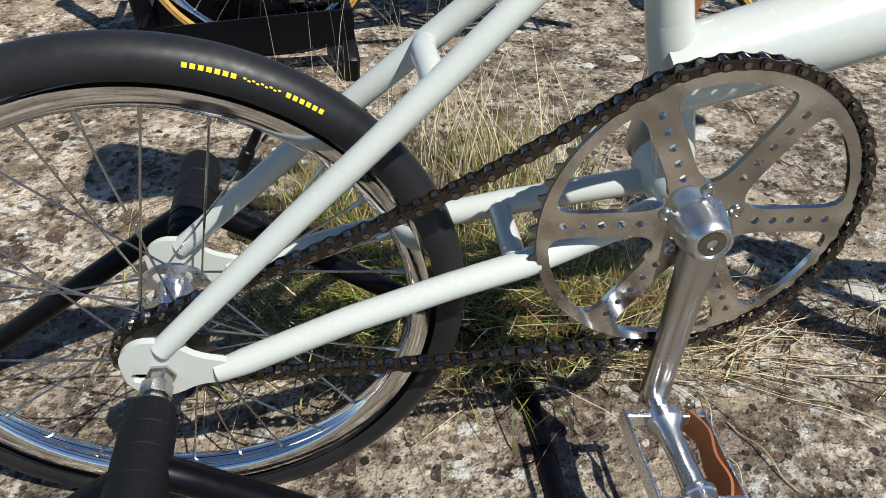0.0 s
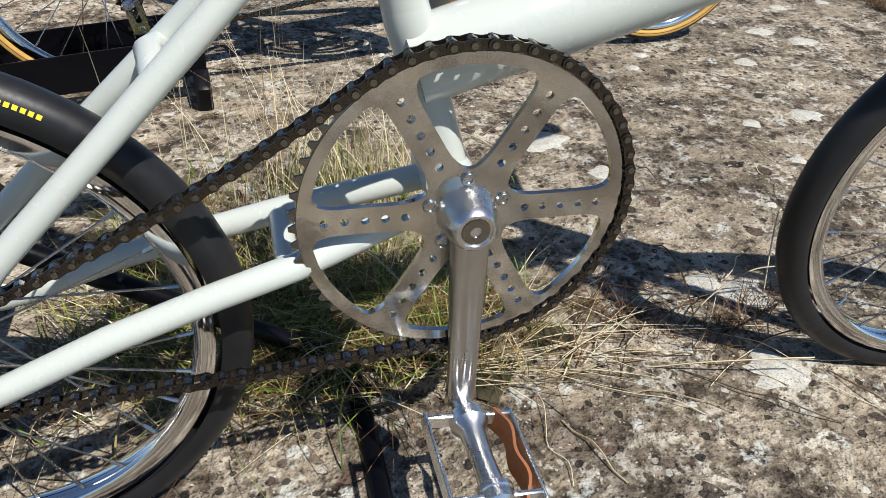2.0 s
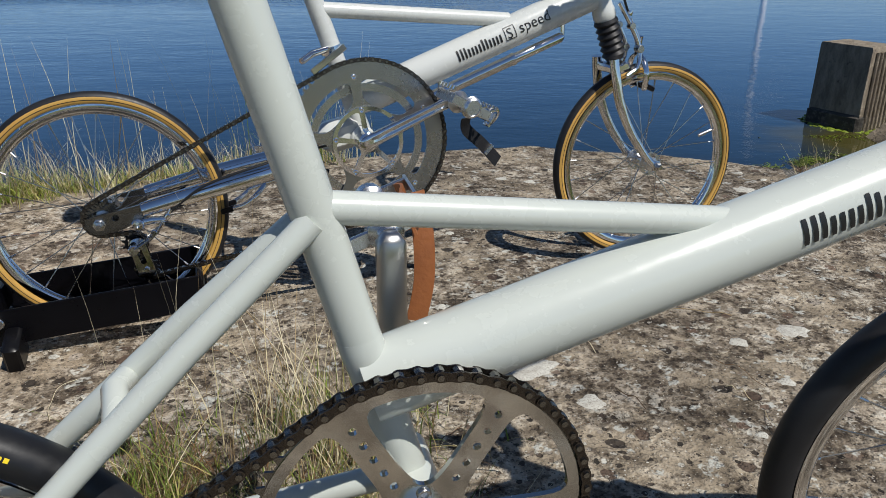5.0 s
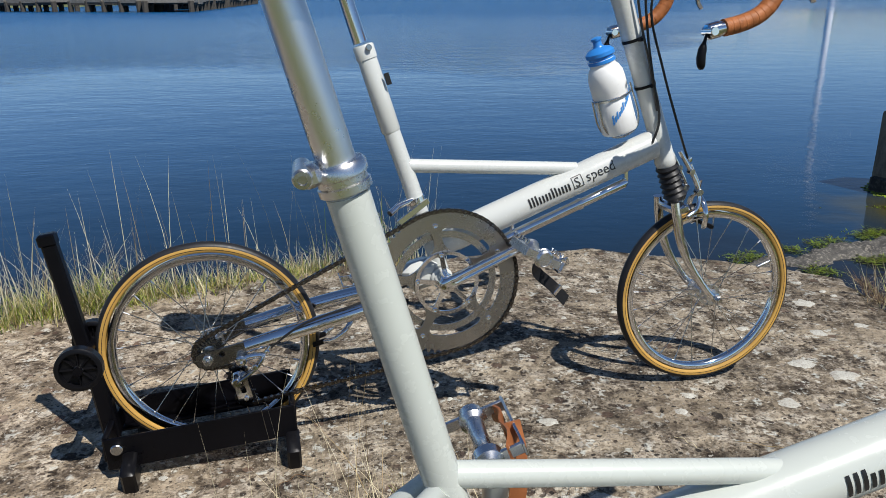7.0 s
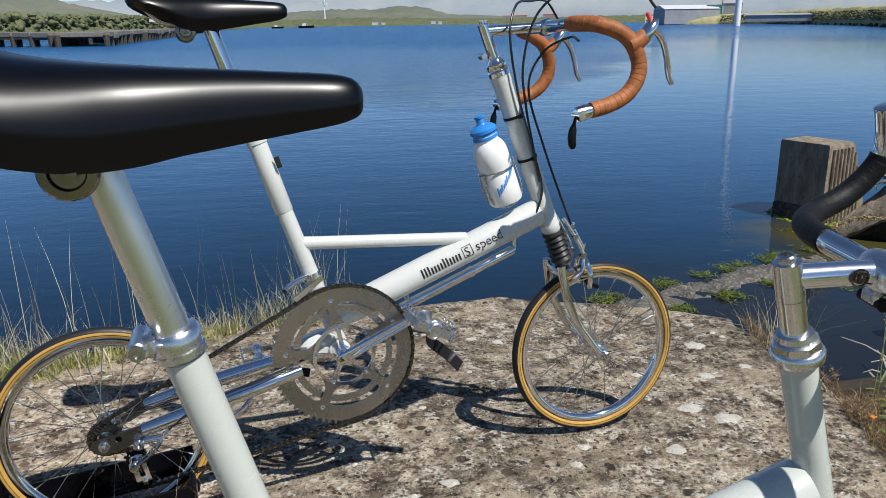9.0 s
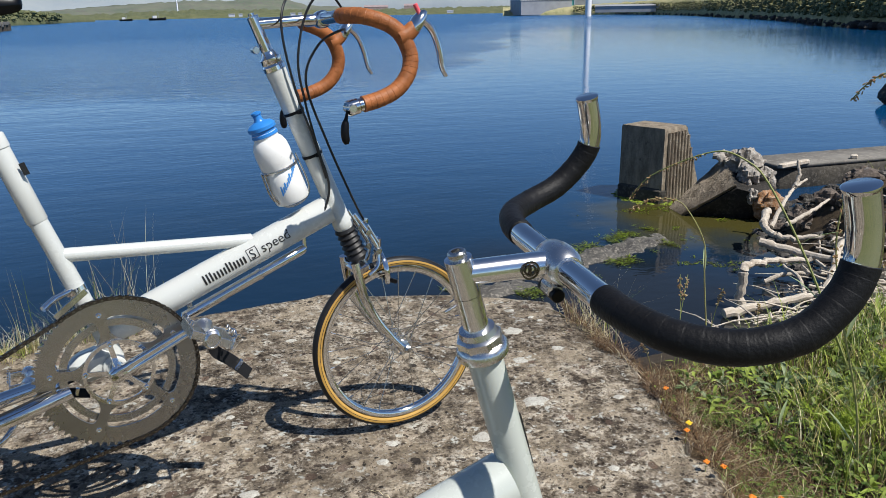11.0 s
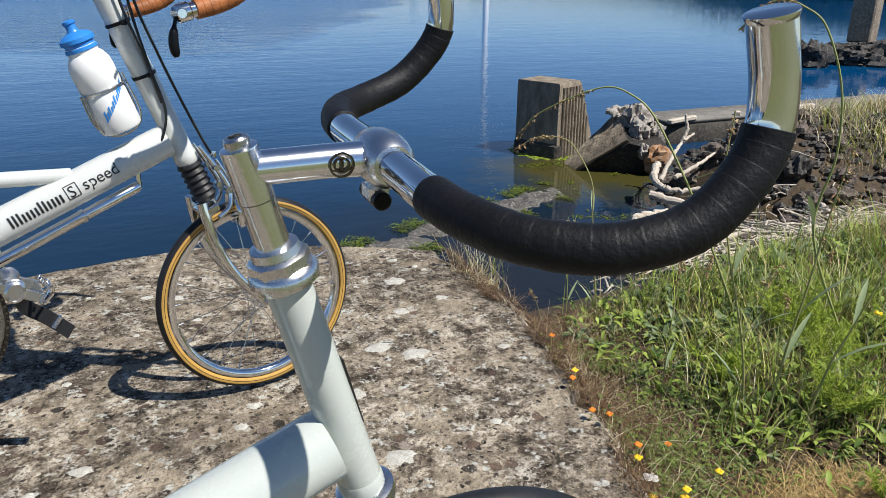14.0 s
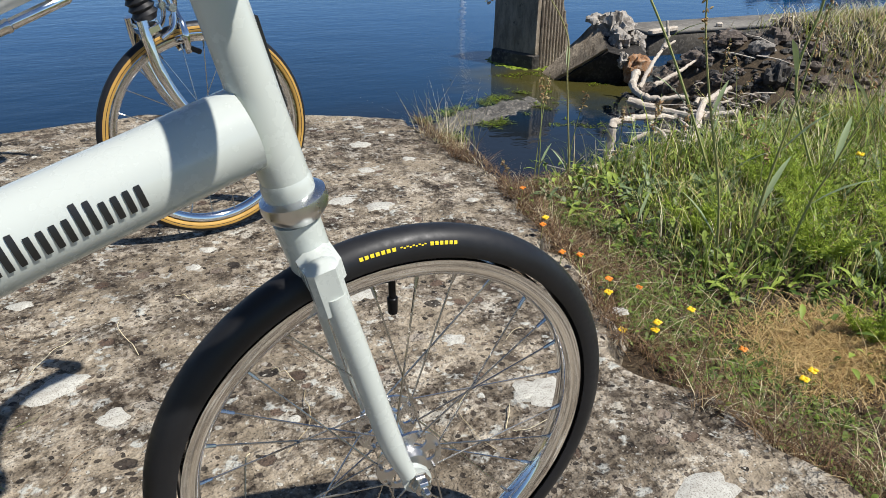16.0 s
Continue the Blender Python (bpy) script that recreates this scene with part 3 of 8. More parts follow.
def build_slab():
    g = Geo()
    us = list(np.linspace(0, 0.5, 14))[:-1] + list(np.linspace(0.5, 1, 250))
    vs = list(np.linspace(0, 0.25, 10))[:-1] + list(np.linspace(0.25, 1, 260))
    rim = []
    for v in vs:
        for u in us:
            xn = -4 + 5.45 * u
            y = BACK_EDGE + v * (along(FAR_EDGE, xn) - BACK_EDGE)
            x = -4 + (along(RIGHT_EDGE, y) + 4) * u
            e = smooth_step(0.96, 1, u)
            f = smooth_step(0.985, 1, v)
            x += e * (0.06 * noise.noise((x * 3, y * 3, 1)) + 0.05 * noise.noise((3, y * 7, 1)) + 0.025 * noise.noise((x * 14, y * 14, 1)))
            y += f * (0.05 * noise.noise((x * 4, y * 4, 2)) + 0.02 * noise.noise((x * 16, y * 16, 2)))
            z = slab_height(x, y) - 0.05 * smooth_step(0.991, 1, u) - 0.05 * smooth_step(0.992, 1, v)
            g.v.append((x, y, z))
    w, h = len(us), len(vs)
    g.f = [(j * w + i, j * w + i + 1, j * w + w + i + 1, j * w + w + i) for j in range(h - 1) for i in range(w - 1)]
    rim = [j * w + w - 1 for j in range(h)] + [(h - 1) * w + i for i in range(w - 2, -1, -1)]
    for drop, out in ((0.12, 0.01), (0.5, 0.0), (2.4, -0.05)):
        k = len(g.v)
        for i in rim:
            x, y, z = g.v[i]
            r = 0.03 * noise.noise((x * 6, y * 6, drop * 9))
            g.v.append((x + out + r, y + out + r, -drop))
        prev = rim if drop == 0.12 else list(range(k - len(rim), k))
        g.f += [(prev[i], prev[i + 1], k + i + 1, k + i) for i in range(len(rim) - 1)]
    structure("quay_slab", g, concrete, "weathered concrete quay slab with pebbles and lichen", "pavement")


def build_lawn():
    """Rough grass on the land side of the slab."""
    g = Geo()
    xs = [-60, -30, -15] + list(np.linspace(-8, 8, 81)) + [15, 30, 60]
    ys = [-60, -30, -12] + list(np.linspace(-7, BACK_EDGE + 0.05, 28))
    for y in ys:
        for x in xs:
            g.v.append((x, y, 0.02 + 0.035 * noise.noise((x * 2.1, y * 2.1, 8)) + 0.03 * noise.noise((x * 7, y * 7, 2)) - 0.07 * smooth_step(BACK_EDGE - 0.25, BACK_EDGE + 0.05, y)))
    w = len(xs)
    g.f = [(j * w + i, j * w + i + 1, j * w + w + i + 1, j * w + w + i) for j in range(len(ys) - 1) for i in range(w - 1)]
    structure("lawn", g, lawn_mat, "rough green grass on the land side of the slab", "grass")


def build_water():
    g = Geo()
    r = [0, 4, 10, 25, 60, 150, 400, 1000, 2600, 4800]
    n = 48
    g.v = [(0, 3, WATER)] + [(a * math.cos(2 * math.pi * k / n), 3 + a * math.sin(2 * math.pi * k / n), WATER) for a in r[1:] for k in range(n)]
    g.f = [(0, 1 + k, 1 + (k + 1) % n) for k in range(n)]
    for j in range(len(r) - 2):
        g.f += [(1 + j * n + k, 1 + j * n + n + k, 1 + j * n + n + (k + 1) % n, 1 + j * n + (k + 1) % n) for k in range(n)]
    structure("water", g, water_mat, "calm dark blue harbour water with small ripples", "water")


build_ground()
build_slab()
build_lawn()
build_water()


def ground_z(x, y):
    return slab_height(x, y) if x < along(RIGHT_EDGE, y) and y < along(FAR_EDGE, x) else bank_height(x, y)


def build_lichen():
    """Round pale lichen on the slab."""
    rng = random.Random(5)
    g = Geo()
    spots = [(1.10, 1.51, 0.028), (1.03, 1.58, 0.027), (0.92, 1.15, 0.026), (0.58, 0.67, 0.030), (0.56, 0.535, 0.034), (0.49, 0.97, 0.020), (1.05, 0.78, 0.040), (1.13, 0.52, 0.034),
             (0.43, 1.075, 0.030), (1.22, 1.95, 0.03), (0.91, 1.39, 0.022), (0.54, 0.69, 0.024), (0.40, 1.06, 0.022), (1.0, 0.95, 0.018), (0.80, 1.12, 0.016), (1.16, 1.75, 0.02)]
    spots += [(rng.uniform(0.35, 1.35), rng.uniform(0.6, 2.2), rng.uniform(0.006, 0.017)) for _ in range(26)]
    spots += [(rng.uniform(-0.9, 0.4), rng.uniform(0.9, 2.1), rng.uniform(0.004, 0.010)) for _ in range(10)]
    for x, y, r in spots:
        n, rings = 22, 3
        verts, faces = [(x, y, slab_height(x, y) + 0.0032)], []
        ph = rng.random() * 9
        for j in range(1, rings + 1):
            for k in range(n):
                a = 2 * math.pi * k / n
                rr = r * j / rings * (1 + 0.45 * noise.noise((math.cos(a) * 1.5 + ph, math.sin(a) * 1.5, ph)) + 0.30 * noise.noise((math.cos(a) * 5 + ph, math.sin(a) * 5, ph)))
                px, py = x + rr * math.cos(a) * 1.15, y + rr * math.sin(a) * 0.9
                verts.append((px, py, slab_height(px, py) + (0.0030, 0.0026, -0.0005)[j - 1]))
        faces += [(0, 1 + k, 1 + (k + 1) % n) for k in range(n)]
        for j in range(rings - 1):
            faces += [(1 + j * n + k, 1 + j * n + n + k, 1 + j * n + n + (k + 1) % n, 1 + j * n + (k + 1) % n) for k in range(n)]
        g.add(verts, faces)
    structure("lichen", g, lichen_mat, "round pale grey lichen patches on the concrete slab", "lichen", kind="stuff")


build_lichen()


# ---- bicycle parts ----
def round_loop(r, n=48, cx=0.0, cz=0.0, start=0.0):
    return [(cx + r * math.cos(start + 2 * math.pi * k / n), cz + r * math.sin(start + 2 * math.pi * k / n)) for k in range(n)]


def rounded(poly, r, n=5):
    """A polygon with rounded corners."""
    out = []
    c = len(poly)
    for i in range(c):
        p, a, b = Vector(poly[i]), Vector(poly[i - 1]), Vector(poly[(i + 1) % c])
        u, w = (a - p), (b - p)
        d = min(r, u.length * 0.48, w.length * 0.48)
        s, e = p + u.normalized() * d, p + w.normalized() * d
        for k in range(n + 1):
            t = k / n
            q = s * (1 - t) ** 2 + p * 2 * t * (1 - t) + e * t * t
            out.append((q.x, q.y))
    return out


def toothed(n, root, tip, sub=4):
    out = []
    for k in range(n):
        for f, r in ((-0.5, root), (-0.28, root), (-0.09, tip), (0.09, tip), (0.28, root)):
            a = 2 * math.pi * (k + f) / n
            out.append((r * math.cos(a), r * math.sin(a)))
    return out


def build_wheel(bike, name, m, radius, section, width, rim_lip, rim_in, walls, spokes, hub_r, flange_r, flange_y, axle, mark=None, cogs=()):
    """A spoked wheel in its own XZ plane. The rim carries tyre, hub, spokes and valve."""
    g = Geo()
    hw = width / 2
    g.turned([(rim_lip, -hw), (rim_lip, -hw + 0.0018), (rim_lip - 0.006, -hw + 0.0026), (rim_lip - 0.007, 0), (rim_lip - 0.006, hw - 0.0026), (rim_lip, hw - 0.0018), (rim_lip, hw),
              (rim_in + 0.006, hw), (rim_in + 0.002, hw * 0.75), (rim_in, hw * 0.3), (rim_in, -hw * 0.3), (rim_in + 0.002, -hw * 0.75), (rim_in + 0.006, -hw)], (0, 0, 0), (0, 1, 0), 96, True)
    rim = part(name, g, chrome, bike, "wheel with polished alloy rim", m)
    cr = radius - section
    g = Geo()
    prof = []
    a0, a1 = (-70, 70) if walls else (-122, 122)
    for k in range(19):
        a = radians(a0 + (a1 - a0) * k / 18)
        prof.append((cr + section * math.cos(a), section * 1.03 * math.sin(a)))
    inner = [(cr + (section - 0.0025) * math.cos(radians(a)), (section - 0.0025) * math.sin(radians(a))) for a in (a1, 0, a0)]
    g.turned(prof + inner, (0, 0, 0), (0, 1, 0), 96, True)
    tyre = part("tyre", g, rubber, rim, "black rubber tyre")
    if walls:
        for s in (-1, 1):
            g = Geo()
            prof = [(cr + (section - 0.0002) * math.cos(radians(a)), s * section * 1.02 * math.sin(radians(a))) for a in range(69, 124, 6)]
            prof += [(r - 0.001, h - s * 0.003) for r, h in prof[::-1]]
            g.turned(prof, (0, 0, 0), (0, 1, 0), 96, True)
            part("sidewall", g, tan, rim, "tan tyre sidewall")
            g = Geo()
            c1, h1 = cr + section * math.cos(radians(96)), s * (section * 1.02 * math.sin(radians(96)) + 0.0002)
            g.turned([(c1 - 0.0005, h1), (c1 + 0.0005, h1), (c1 + 0.0005, h1 - s * 0.001), (c1 - 0.0005, h1 - s * 0.001)], (0, 0, 0), (0, 1, 0), 96, True)
            part("sidewall_line", g, rubber, rim)
    g = Geo()
    f, y = flange_r, flange_y
    g.turned([(0.006, -y - 0.012), (0.013, -y - 0.010), (0.015, -y - 0.004), (hub_r * 1.25, -y), (hub_r, -y * 0.6), (hub_r * 0.9, 0), (hub_r, y * 0.6), (hub_r * 1.25, y), (0.015, y + 0.004), (0.013, y + 0.010), (0.006, y + 0.012)], (0, 0, 0), (0, 1, 0), 24)
    holes = [round_loop(f * 0.20, 12, f * 0.64 * math.cos(a), f * 0.64 * math.sin(a)) for a in [2 * math.pi * k / 6 for k in range(6)]] if f > 0.022 else []
    for s in (-1, 1):
        g.plate([round_loop(f, 36)] + holes, s * y - 0.0013, s * y + 0.0013)
    hub = part("hub", g, alloy, rim, "polished alloy hub")
    g = Geo()
    g.rod((0, -axle, 0), (0, axle, 0), 0.0045, seg=12, edge=0.001)
    part("axle", g, steel, rim)
    meshes = []
    for s in (-1, 1):
        for d in (-1, 1):
            g = Geo()
            a = radians(38 * d)
            p0 = Vector((f * 0.88 * math.cos(a), s * (y + 0.0014 * d), f * 0.88 * math.sin(a)))
            p1 = Vector((rim_in + 0.001, s * 0.003, 0))
            g.rod(p0, p1, 0.00095, seg=5)
            u = (p0 - p1).normalized()
            g.rod(p1, p1 + u * 0.012, 0.0019, 0.0015, seg=6)
            g.rod(p0 - Vector((0, 0.003, 0)), p0 + Vector((0, 0.003, 0)), 0.0016, seg=6)
            meshes.append(g.mesh("spoke", steel))
    for k in range(spokes):
        part("spoke", meshes[k % 4], None, rim, m=Matrix.Rotation(2 * math.pi * (k + 0.3) / spokes, 4, 'Y'))
    g = Geo()
    va = radians(mark[2] if mark else 20)
    c, sn = math.cos(va), math.sin(va)
    g.rod((c * rim_in, 0, sn * rim_in), (c * (rim_in - 0.022), 0, sn * (rim_in - 0.022)), 0.0030, seg=10)
    g.rod((c * (rim_in - 0.018), 0, sn * (rim_in - 0.018)), (c * (rim_in - 0.034), 0, sn * (rim_in - 0.034)), 0.0046, 0.0040, seg=10, edge=0.0008)
    part("valve", g, black_plastic if not walls else steel, rim, "black valve cap")
    if mark:
        g = Geo()
        start, end = mark[:2]

        def patch(f0, f1, a0, a1):
            verts, faces = [], []
            for i in range(5):
                t = radians(start + (end - start) * (f0 + (f1 - f0) * i / 4))
                for a in (a0, (a0 + a1) / 2, a1):
                    rr = cr + (section + 0.0003) * math.cos(radians(a))
                    yy = -(section * 1.03 + 0.0003) * math.sin(radians(a))
                    verts.append((rr * math.cos(t), yy, rr * math.sin(t)))
            for i in range(4):
                for j in range(2):
                    faces.append((i * 3 + j, i * 3 + j + 1, i * 3 + j + 4, i * 3 + j + 3))
            g.add(verts, faces)
        for k in range(7):
            patch(k * 0.053, k * 0.053 + 0.036, 61, 72)
        for k in range(9):
            patch(0.40 + k * 0.03, 0.42 + k * 0.03, 63 + k % 2 * 3, 67 + k % 2 * 3)
        for k in range(6):
            patch(0.70 + k * 0.05, 0.70 + k * 0.05 + 0.034, 61, 72)
        part("tyre_marking", g, yellow_print, rim, "plain yellow bars on the tyre wall", smooth=False)
    for teeth, yy in cogs:
        g = Geo()
        pr = 0.0127 / (2 * math.sin(math.pi / teeth))
        g.plate([toothed(teeth, pr - 0.0035, pr + 0.003), round_loop(0.017, 24)], yy - 0.0011, yy + 0.0011)
        part("sprocket", g, dark_steel, rim, "dark steel sprocket")
    return rim


def build_saddle(bike, m, slim, label):
    """A slim moulded saddle; x forward from its back, z up from its rails."""
    g = Geo()
    rows = [(-0.006, 0.030, 0.070, 0.054), (-0.003, 0.050, 0.079, 0.046), (0.004, 0.063, 0.0865, 0.042), (0.016, 0.071, 0.0880, 0.032), (0.037, 0.072, 0.0810, 0.0205), (0.062, 0.065, 0.0725, 0.0115), (0.095, 0.052, 0.0675, 0.0045),
            (0.126, 0.039, 0.0645, 0.0045), (0.155, 0.031, 0.0620, 0.009), (0.185, 0.026, 0.0600, 0.013), (0.220, 0.0225, 0.0575, 0.018), (0.252, 0.0200, 0.0550, 0.0225), (0.266, 0.0165, 0.0520, 0.026), (0.272, 0.011, 0.0470, 0.030), (0.274, 0.004, 0.0420, 0.036)]
    if slim:
        rows = [(-0.004, 0.030, 0.064, 0.054), (0.000, 0.048, 0.069, 0.050), (0.010, 0.060, 0.0725, 0.044), (0.024, 0.066, 0.0730, 0.037), (0.045, 0.066, 0.0715, 0.027), (0.070, 0.061, 0.0690, 0.015), (0.098, 0.051, 0.0665, 0.004)] + rows[7:]
    fine = [tuple(v) for v in spline([Vector((r[0], r[1], r[2])) for r in rows], 4)]
    deep = [v.y for v in spline([Vector((r[0], r[3], 0)) for r in rows], 4)]
    side = [(0.0, 0.985), (0.20, 0.99), (0.38, 0.97), (0.54, 0.925), (0.68, 0.855), (0.80, 0.76), (0.89, 0.645), (0.955, 0.52), (0.988, 0.42), (1.0, 0.345), (0.975, 0.30), (0.90, 0.16), (0.83, 0.04), (0.79, 0.0), (0.76, 0.06), (0.74, 0.18), (0.66, 0.30)]
    ring = [(u, v) for u, v in side] + [(-u, v) for u, v in side[:0:-1]]
    n = len(ring)
    for (x, w, z), lo in zip(fine, deep):
        for u, v in ring:
            g.v.append((x, u * w, lo + (z - lo) * v))
    c = len(fine)
    for i in range(c - 1):
        g.f += [(i * n + k, i * n + (k + 1) % n, i * n + n + (k + 1) % n, i * n + n + k) for k in range(n)]
    g.f += [tuple(range(n))[::-1], tuple(range((c - 1) * n, c * n))]
    saddle = part("saddle", g, saddle_skin, bike, label, m, angle=60)
    for s in (-1, 1):
        g = Geo()
        g.tube(spline([(0.02, s * 0.030, 0.050), (0.045, s * 0.024, 0.026), (0.075, s * 0.022, 0.016), (0.13, s * 0.022, 0.014), (0.20, s * 0.012, 0.030), (0.255, s * 0.006, 0.040)], 6), 0.0034, 8)
        part("saddle_rail", g, steel, saddle, "steel rail")
        g = Geo()
        prof = [(r * 0.92, s * 0.026), (r, s * 0.029), (r, s * 0.034), (r * 0.9, s * 0.037), (r * 0.62, s * 0.038), (r * 0.55, s * 0.035), (r * 0.3, s * 0.035), (0.006, s * 0.042), (0, s * 0.043)] if (r := 0.018) else []
        g.turned(prof, (0.090, 0, 0.005), (0, 1, 0), 28)
        part("saddle_clamp", g, dark_steel, saddle, "grooved metal saddle clamp")
    g = Geo()
    g.rod((0.090, -0.03, 0.003), (0.090, 0.03, 0.003), 0.006)
    part("clamp_bolt", g, steel, saddle)
    return saddle


def build_pedal(parent, m, side, strap_mat, label, strap="plain"):
    """A cage pedal; its axle runs along y, outwards by side."""
    g = Geo()
    s = side
    g.turned([(0.0085, 0), (0.0085, 0.008), (0.014, 0.012), (0.015, 0.022), (0.0095, 0.030), (0.0085, 0.055), (0.0095, 0.078), (0.0140, 0.082), (0.0140, 0.086), (0.0128, 0.087), (0.0128, 0.095), (0.0100, 0.097), (0.0095, 0.0955), (0.004, 0.0955)], (0, 0, 0), (0, s, 0), 20)
    ped = part("pedal", g, alloy, parent, label, m)
    for fx in (-1, 1):
        g = Geo()
        g.box((fx * 0.034, s * 0.054, 0), (0.0026, 0.086, 0.013), edge=0.0009)
        g.box((fx * 0.019, s * 0.016, 0), (0.032, 0.004, 0.012), edge=0.001)
        g.box((fx * 0.019, s * 0.090, 0), (0.032, 0.004, 0.012), edge=0.001)
        part("pedal_cage", g, alloy, ped, "bright metal cage plate")
    g = Geo()
    if strap == "plain":
        line = spline([(0.020, s * 0.014, 0.0), (0.027, s * 0.034, 0.002), (0.024, s * 0.056, 0.0), (0.028, s * 0.076, -0.002), (0.020, s * 0.096, -0.006)], 5)
        for p in line:
            g.v += [(p.x - 0.0012, p.y, p.z - 0.012), (p.x + 0.0012, p.y, p.z - 0.012), (p.x + 0.0012, p.y, p.z + 0.009), (p.x - 0.0012, p.y, p.z + 0.009)]
        g.f += [(i * 4 + k, i * 4 + (k + 1) % 4, i * 4 + 4 + (k + 1) % 4, i * 4 + 4 + k) for i in range(len(line) - 1) for k in range(4)]
        g.f += [(3, 2, 1, 0), tuple(range(len(g.v) - 4, len(g.v)))]
        part("pedal_strap", g, strap_mat, ped, "leather strap along the cage")
        return ped
    pts = [(0.022, s * 0.022, -0.014), (0.032, s * 0.020, -0.027), (0.066, s * 0.018, -0.035), (0.104, s * 0.020, -0.047)]
    curve = spline(pts, 5)
    verts = []
    for i, p in enumerate(curve):
        q = curve[min(i + 1, len(curve) - 1)] - curve[max(i - 1, 0)]
        nr = Vector((-q.z, 0, q.x)).normalized() * 0.0082
        for a, b in ((-1, -1), (1, -1), (1, 1), (-1, 1)):
            verts.append(p + Vector((0, a * 0.0022 + b * 0.004, 0)) + nr * b)
    faces = [(i * 4 + k, i * 4 + (k + 1) % 4, i * 4 + 4 + (k + 1) % 4, i * 4 + 4 + k) for i in range(len(curve) - 1) for k in range(4)]
    faces += [(3, 2, 1, 0), tuple(range(len(verts) - 4, len(verts)))]
    g.add(verts, faces)
    part("pedal_strap", g, strap_mat, ped, "leather toe strap")
    g = Geo()
    for yy in (0.034, 0.074):
        g.tube(spline([(0.034, s * yy, 0.006), (0.044, s * yy, 0.012), (0.050, s * (0.054 + (yy - 0.054) * 0.7), 0.004), (0.046, s * (0.054 + (yy - 0.054) * 0.5), -0.010)], 4), 0.0021, 6)
    g.tube([(0.046, s * 0.042, -0.010), (0.046, s * 0.066, -0.010)], 0.0021, 6)
    part("toe_clip", g, chrome, ped, "chromed wire toe clip")
    g = Geo()
    g.box((0.080, s * 0.019, -0.039), (0.007, 0.010, 0.019), Matrix.Rotation(radians(17), 4, 'Y'), 0.001)
    part("strap_buckle", g, chrome, ped, "chromed strap buckle")
    for fx in (-1, 1):
        g = Geo()
        for k in range(5):
            g.box((fx * 0.0365, s * (0.022 + k * 0.016), 0.012), (0.003, 0.006, 0.006), None, 0.0008)
        part("cage_teeth", g, chrome, ped)
    return ped


def build_crank_arm(parent, a, b, y, mat, name="crank_arm", root=0.0125, tip=0.0105):
    """A tapered arm with a shallow groove, from a to b in the XZ plane at y."""
    a, b = Vector((a[0], 0, a[1])), Vector((b[0], 0, b[1]))
    d = (b - a).normalized()
    nrm = Vector((-d.z, 0, d.x))
    l = (b - a).length
    g = Geo()
    s = 1 if y > 0 else -1
    rows = [(-0.014, 0.006, 0.006), (-0.009, root, 0.008), (0.0, root * 1.15, 0.009), (0.02, root, 0.0085), (0.05, root * 0.95, 0.0075), (l - 0.03, tip, 0.0065), (l - 0.008, tip * 1.02, 0.0075), (l + 0.004, tip * 1.0, 0.0075), (l + 0.010, tip * 0.55, 0.006)]
    for t, w, h in rows:
        groove = 0.0016 if 0.04 < t < l - 0.02 else 0.0
        c = a + d * t + Vector((0, y, 0))
        for u, v in ((-1, -0.6), (-0.75, -1), (0.75, -1), (1, -0.6), (1, 0.6), (0.75, 1), (0.3, 1), (0.22, 1 - groove / h), (-0.22, 1 - groove / h), (-0.3, 1), (-0.75, 1), (-1, 0.6)):
            g.v.append(tuple(c + nrm * (u * w) + Vector((0, s * v * h, 0))))
    n = 12
    for i in range(len(rows) - 1):
        g.f += [(i * n + k, i * n + (k + 1) % n, i * n + n + (k + 1) % n, i * n + n + k) for k in range(n)]
    g.f += [tuple(range(n))[::-1], tuple(range((len(rows) - 1) * n, len(rows) * n))]
    return part(name, g, mat, parent, "polished alloy crank arm", angle=62)


def chain_path(c1, r1, c2, r2, sag=0.0):
    """Points along an open-belt loop round two sprockets, at chain pitch. c1 is in front of c2."""
    c1, c2 = Vector(c1), Vector(c2)
    d = c2 - c1
    L = d.length
    base = math.atan2(d.y, d.x)
    off = math.acos((r1 - r2) / L)
    a_top, a_bot = base - off, base + off

    def at(c, r, a):
        return c + Vector((math.cos(a), math.sin(a))) * r
    pts = []
    n = 240
    sweep = 2 * math.pi - 2 * off
    start = a_bot
    for k in range(n + 1):
        pts.append(at(c1, r1, start + sweep * k / n))
    for k in range(60 + 1):
        pts.append(at(c2, r2, a_top + (2 * off) * k / 60))
    pts.append(pts[0])
    # the slack upper run hangs a little
    top_a, top_b = at(c1, r1, a_top), at(c2, r2, a_top)
    run = []
    for k in range(1, 24):
        t = k / 24
        q = top_a.lerp(top_b, t)
        run.append(Vector((q.x, q.y - sag * 4 * t * (1 - t))))
    pts = pts[:n + 1] + run + pts[n + 1:]
    seg = [0]
    for p, q in zip(pts, pts[1:]):
        seg.append(seg[-1] + (q - p).length)
    count = round(seg[-1] / 0.0127)
    xs = np.interp(np.linspace(0, seg[-1], count + 1)[:-1], seg, [p.x for p in pts])
    zs = np.interp(np.linspace(0, seg[-1], count + 1)[:-1], seg, [p.y for p in pts])
    return [(float(x), float(z)) for x, z in zip(xs, zs)]


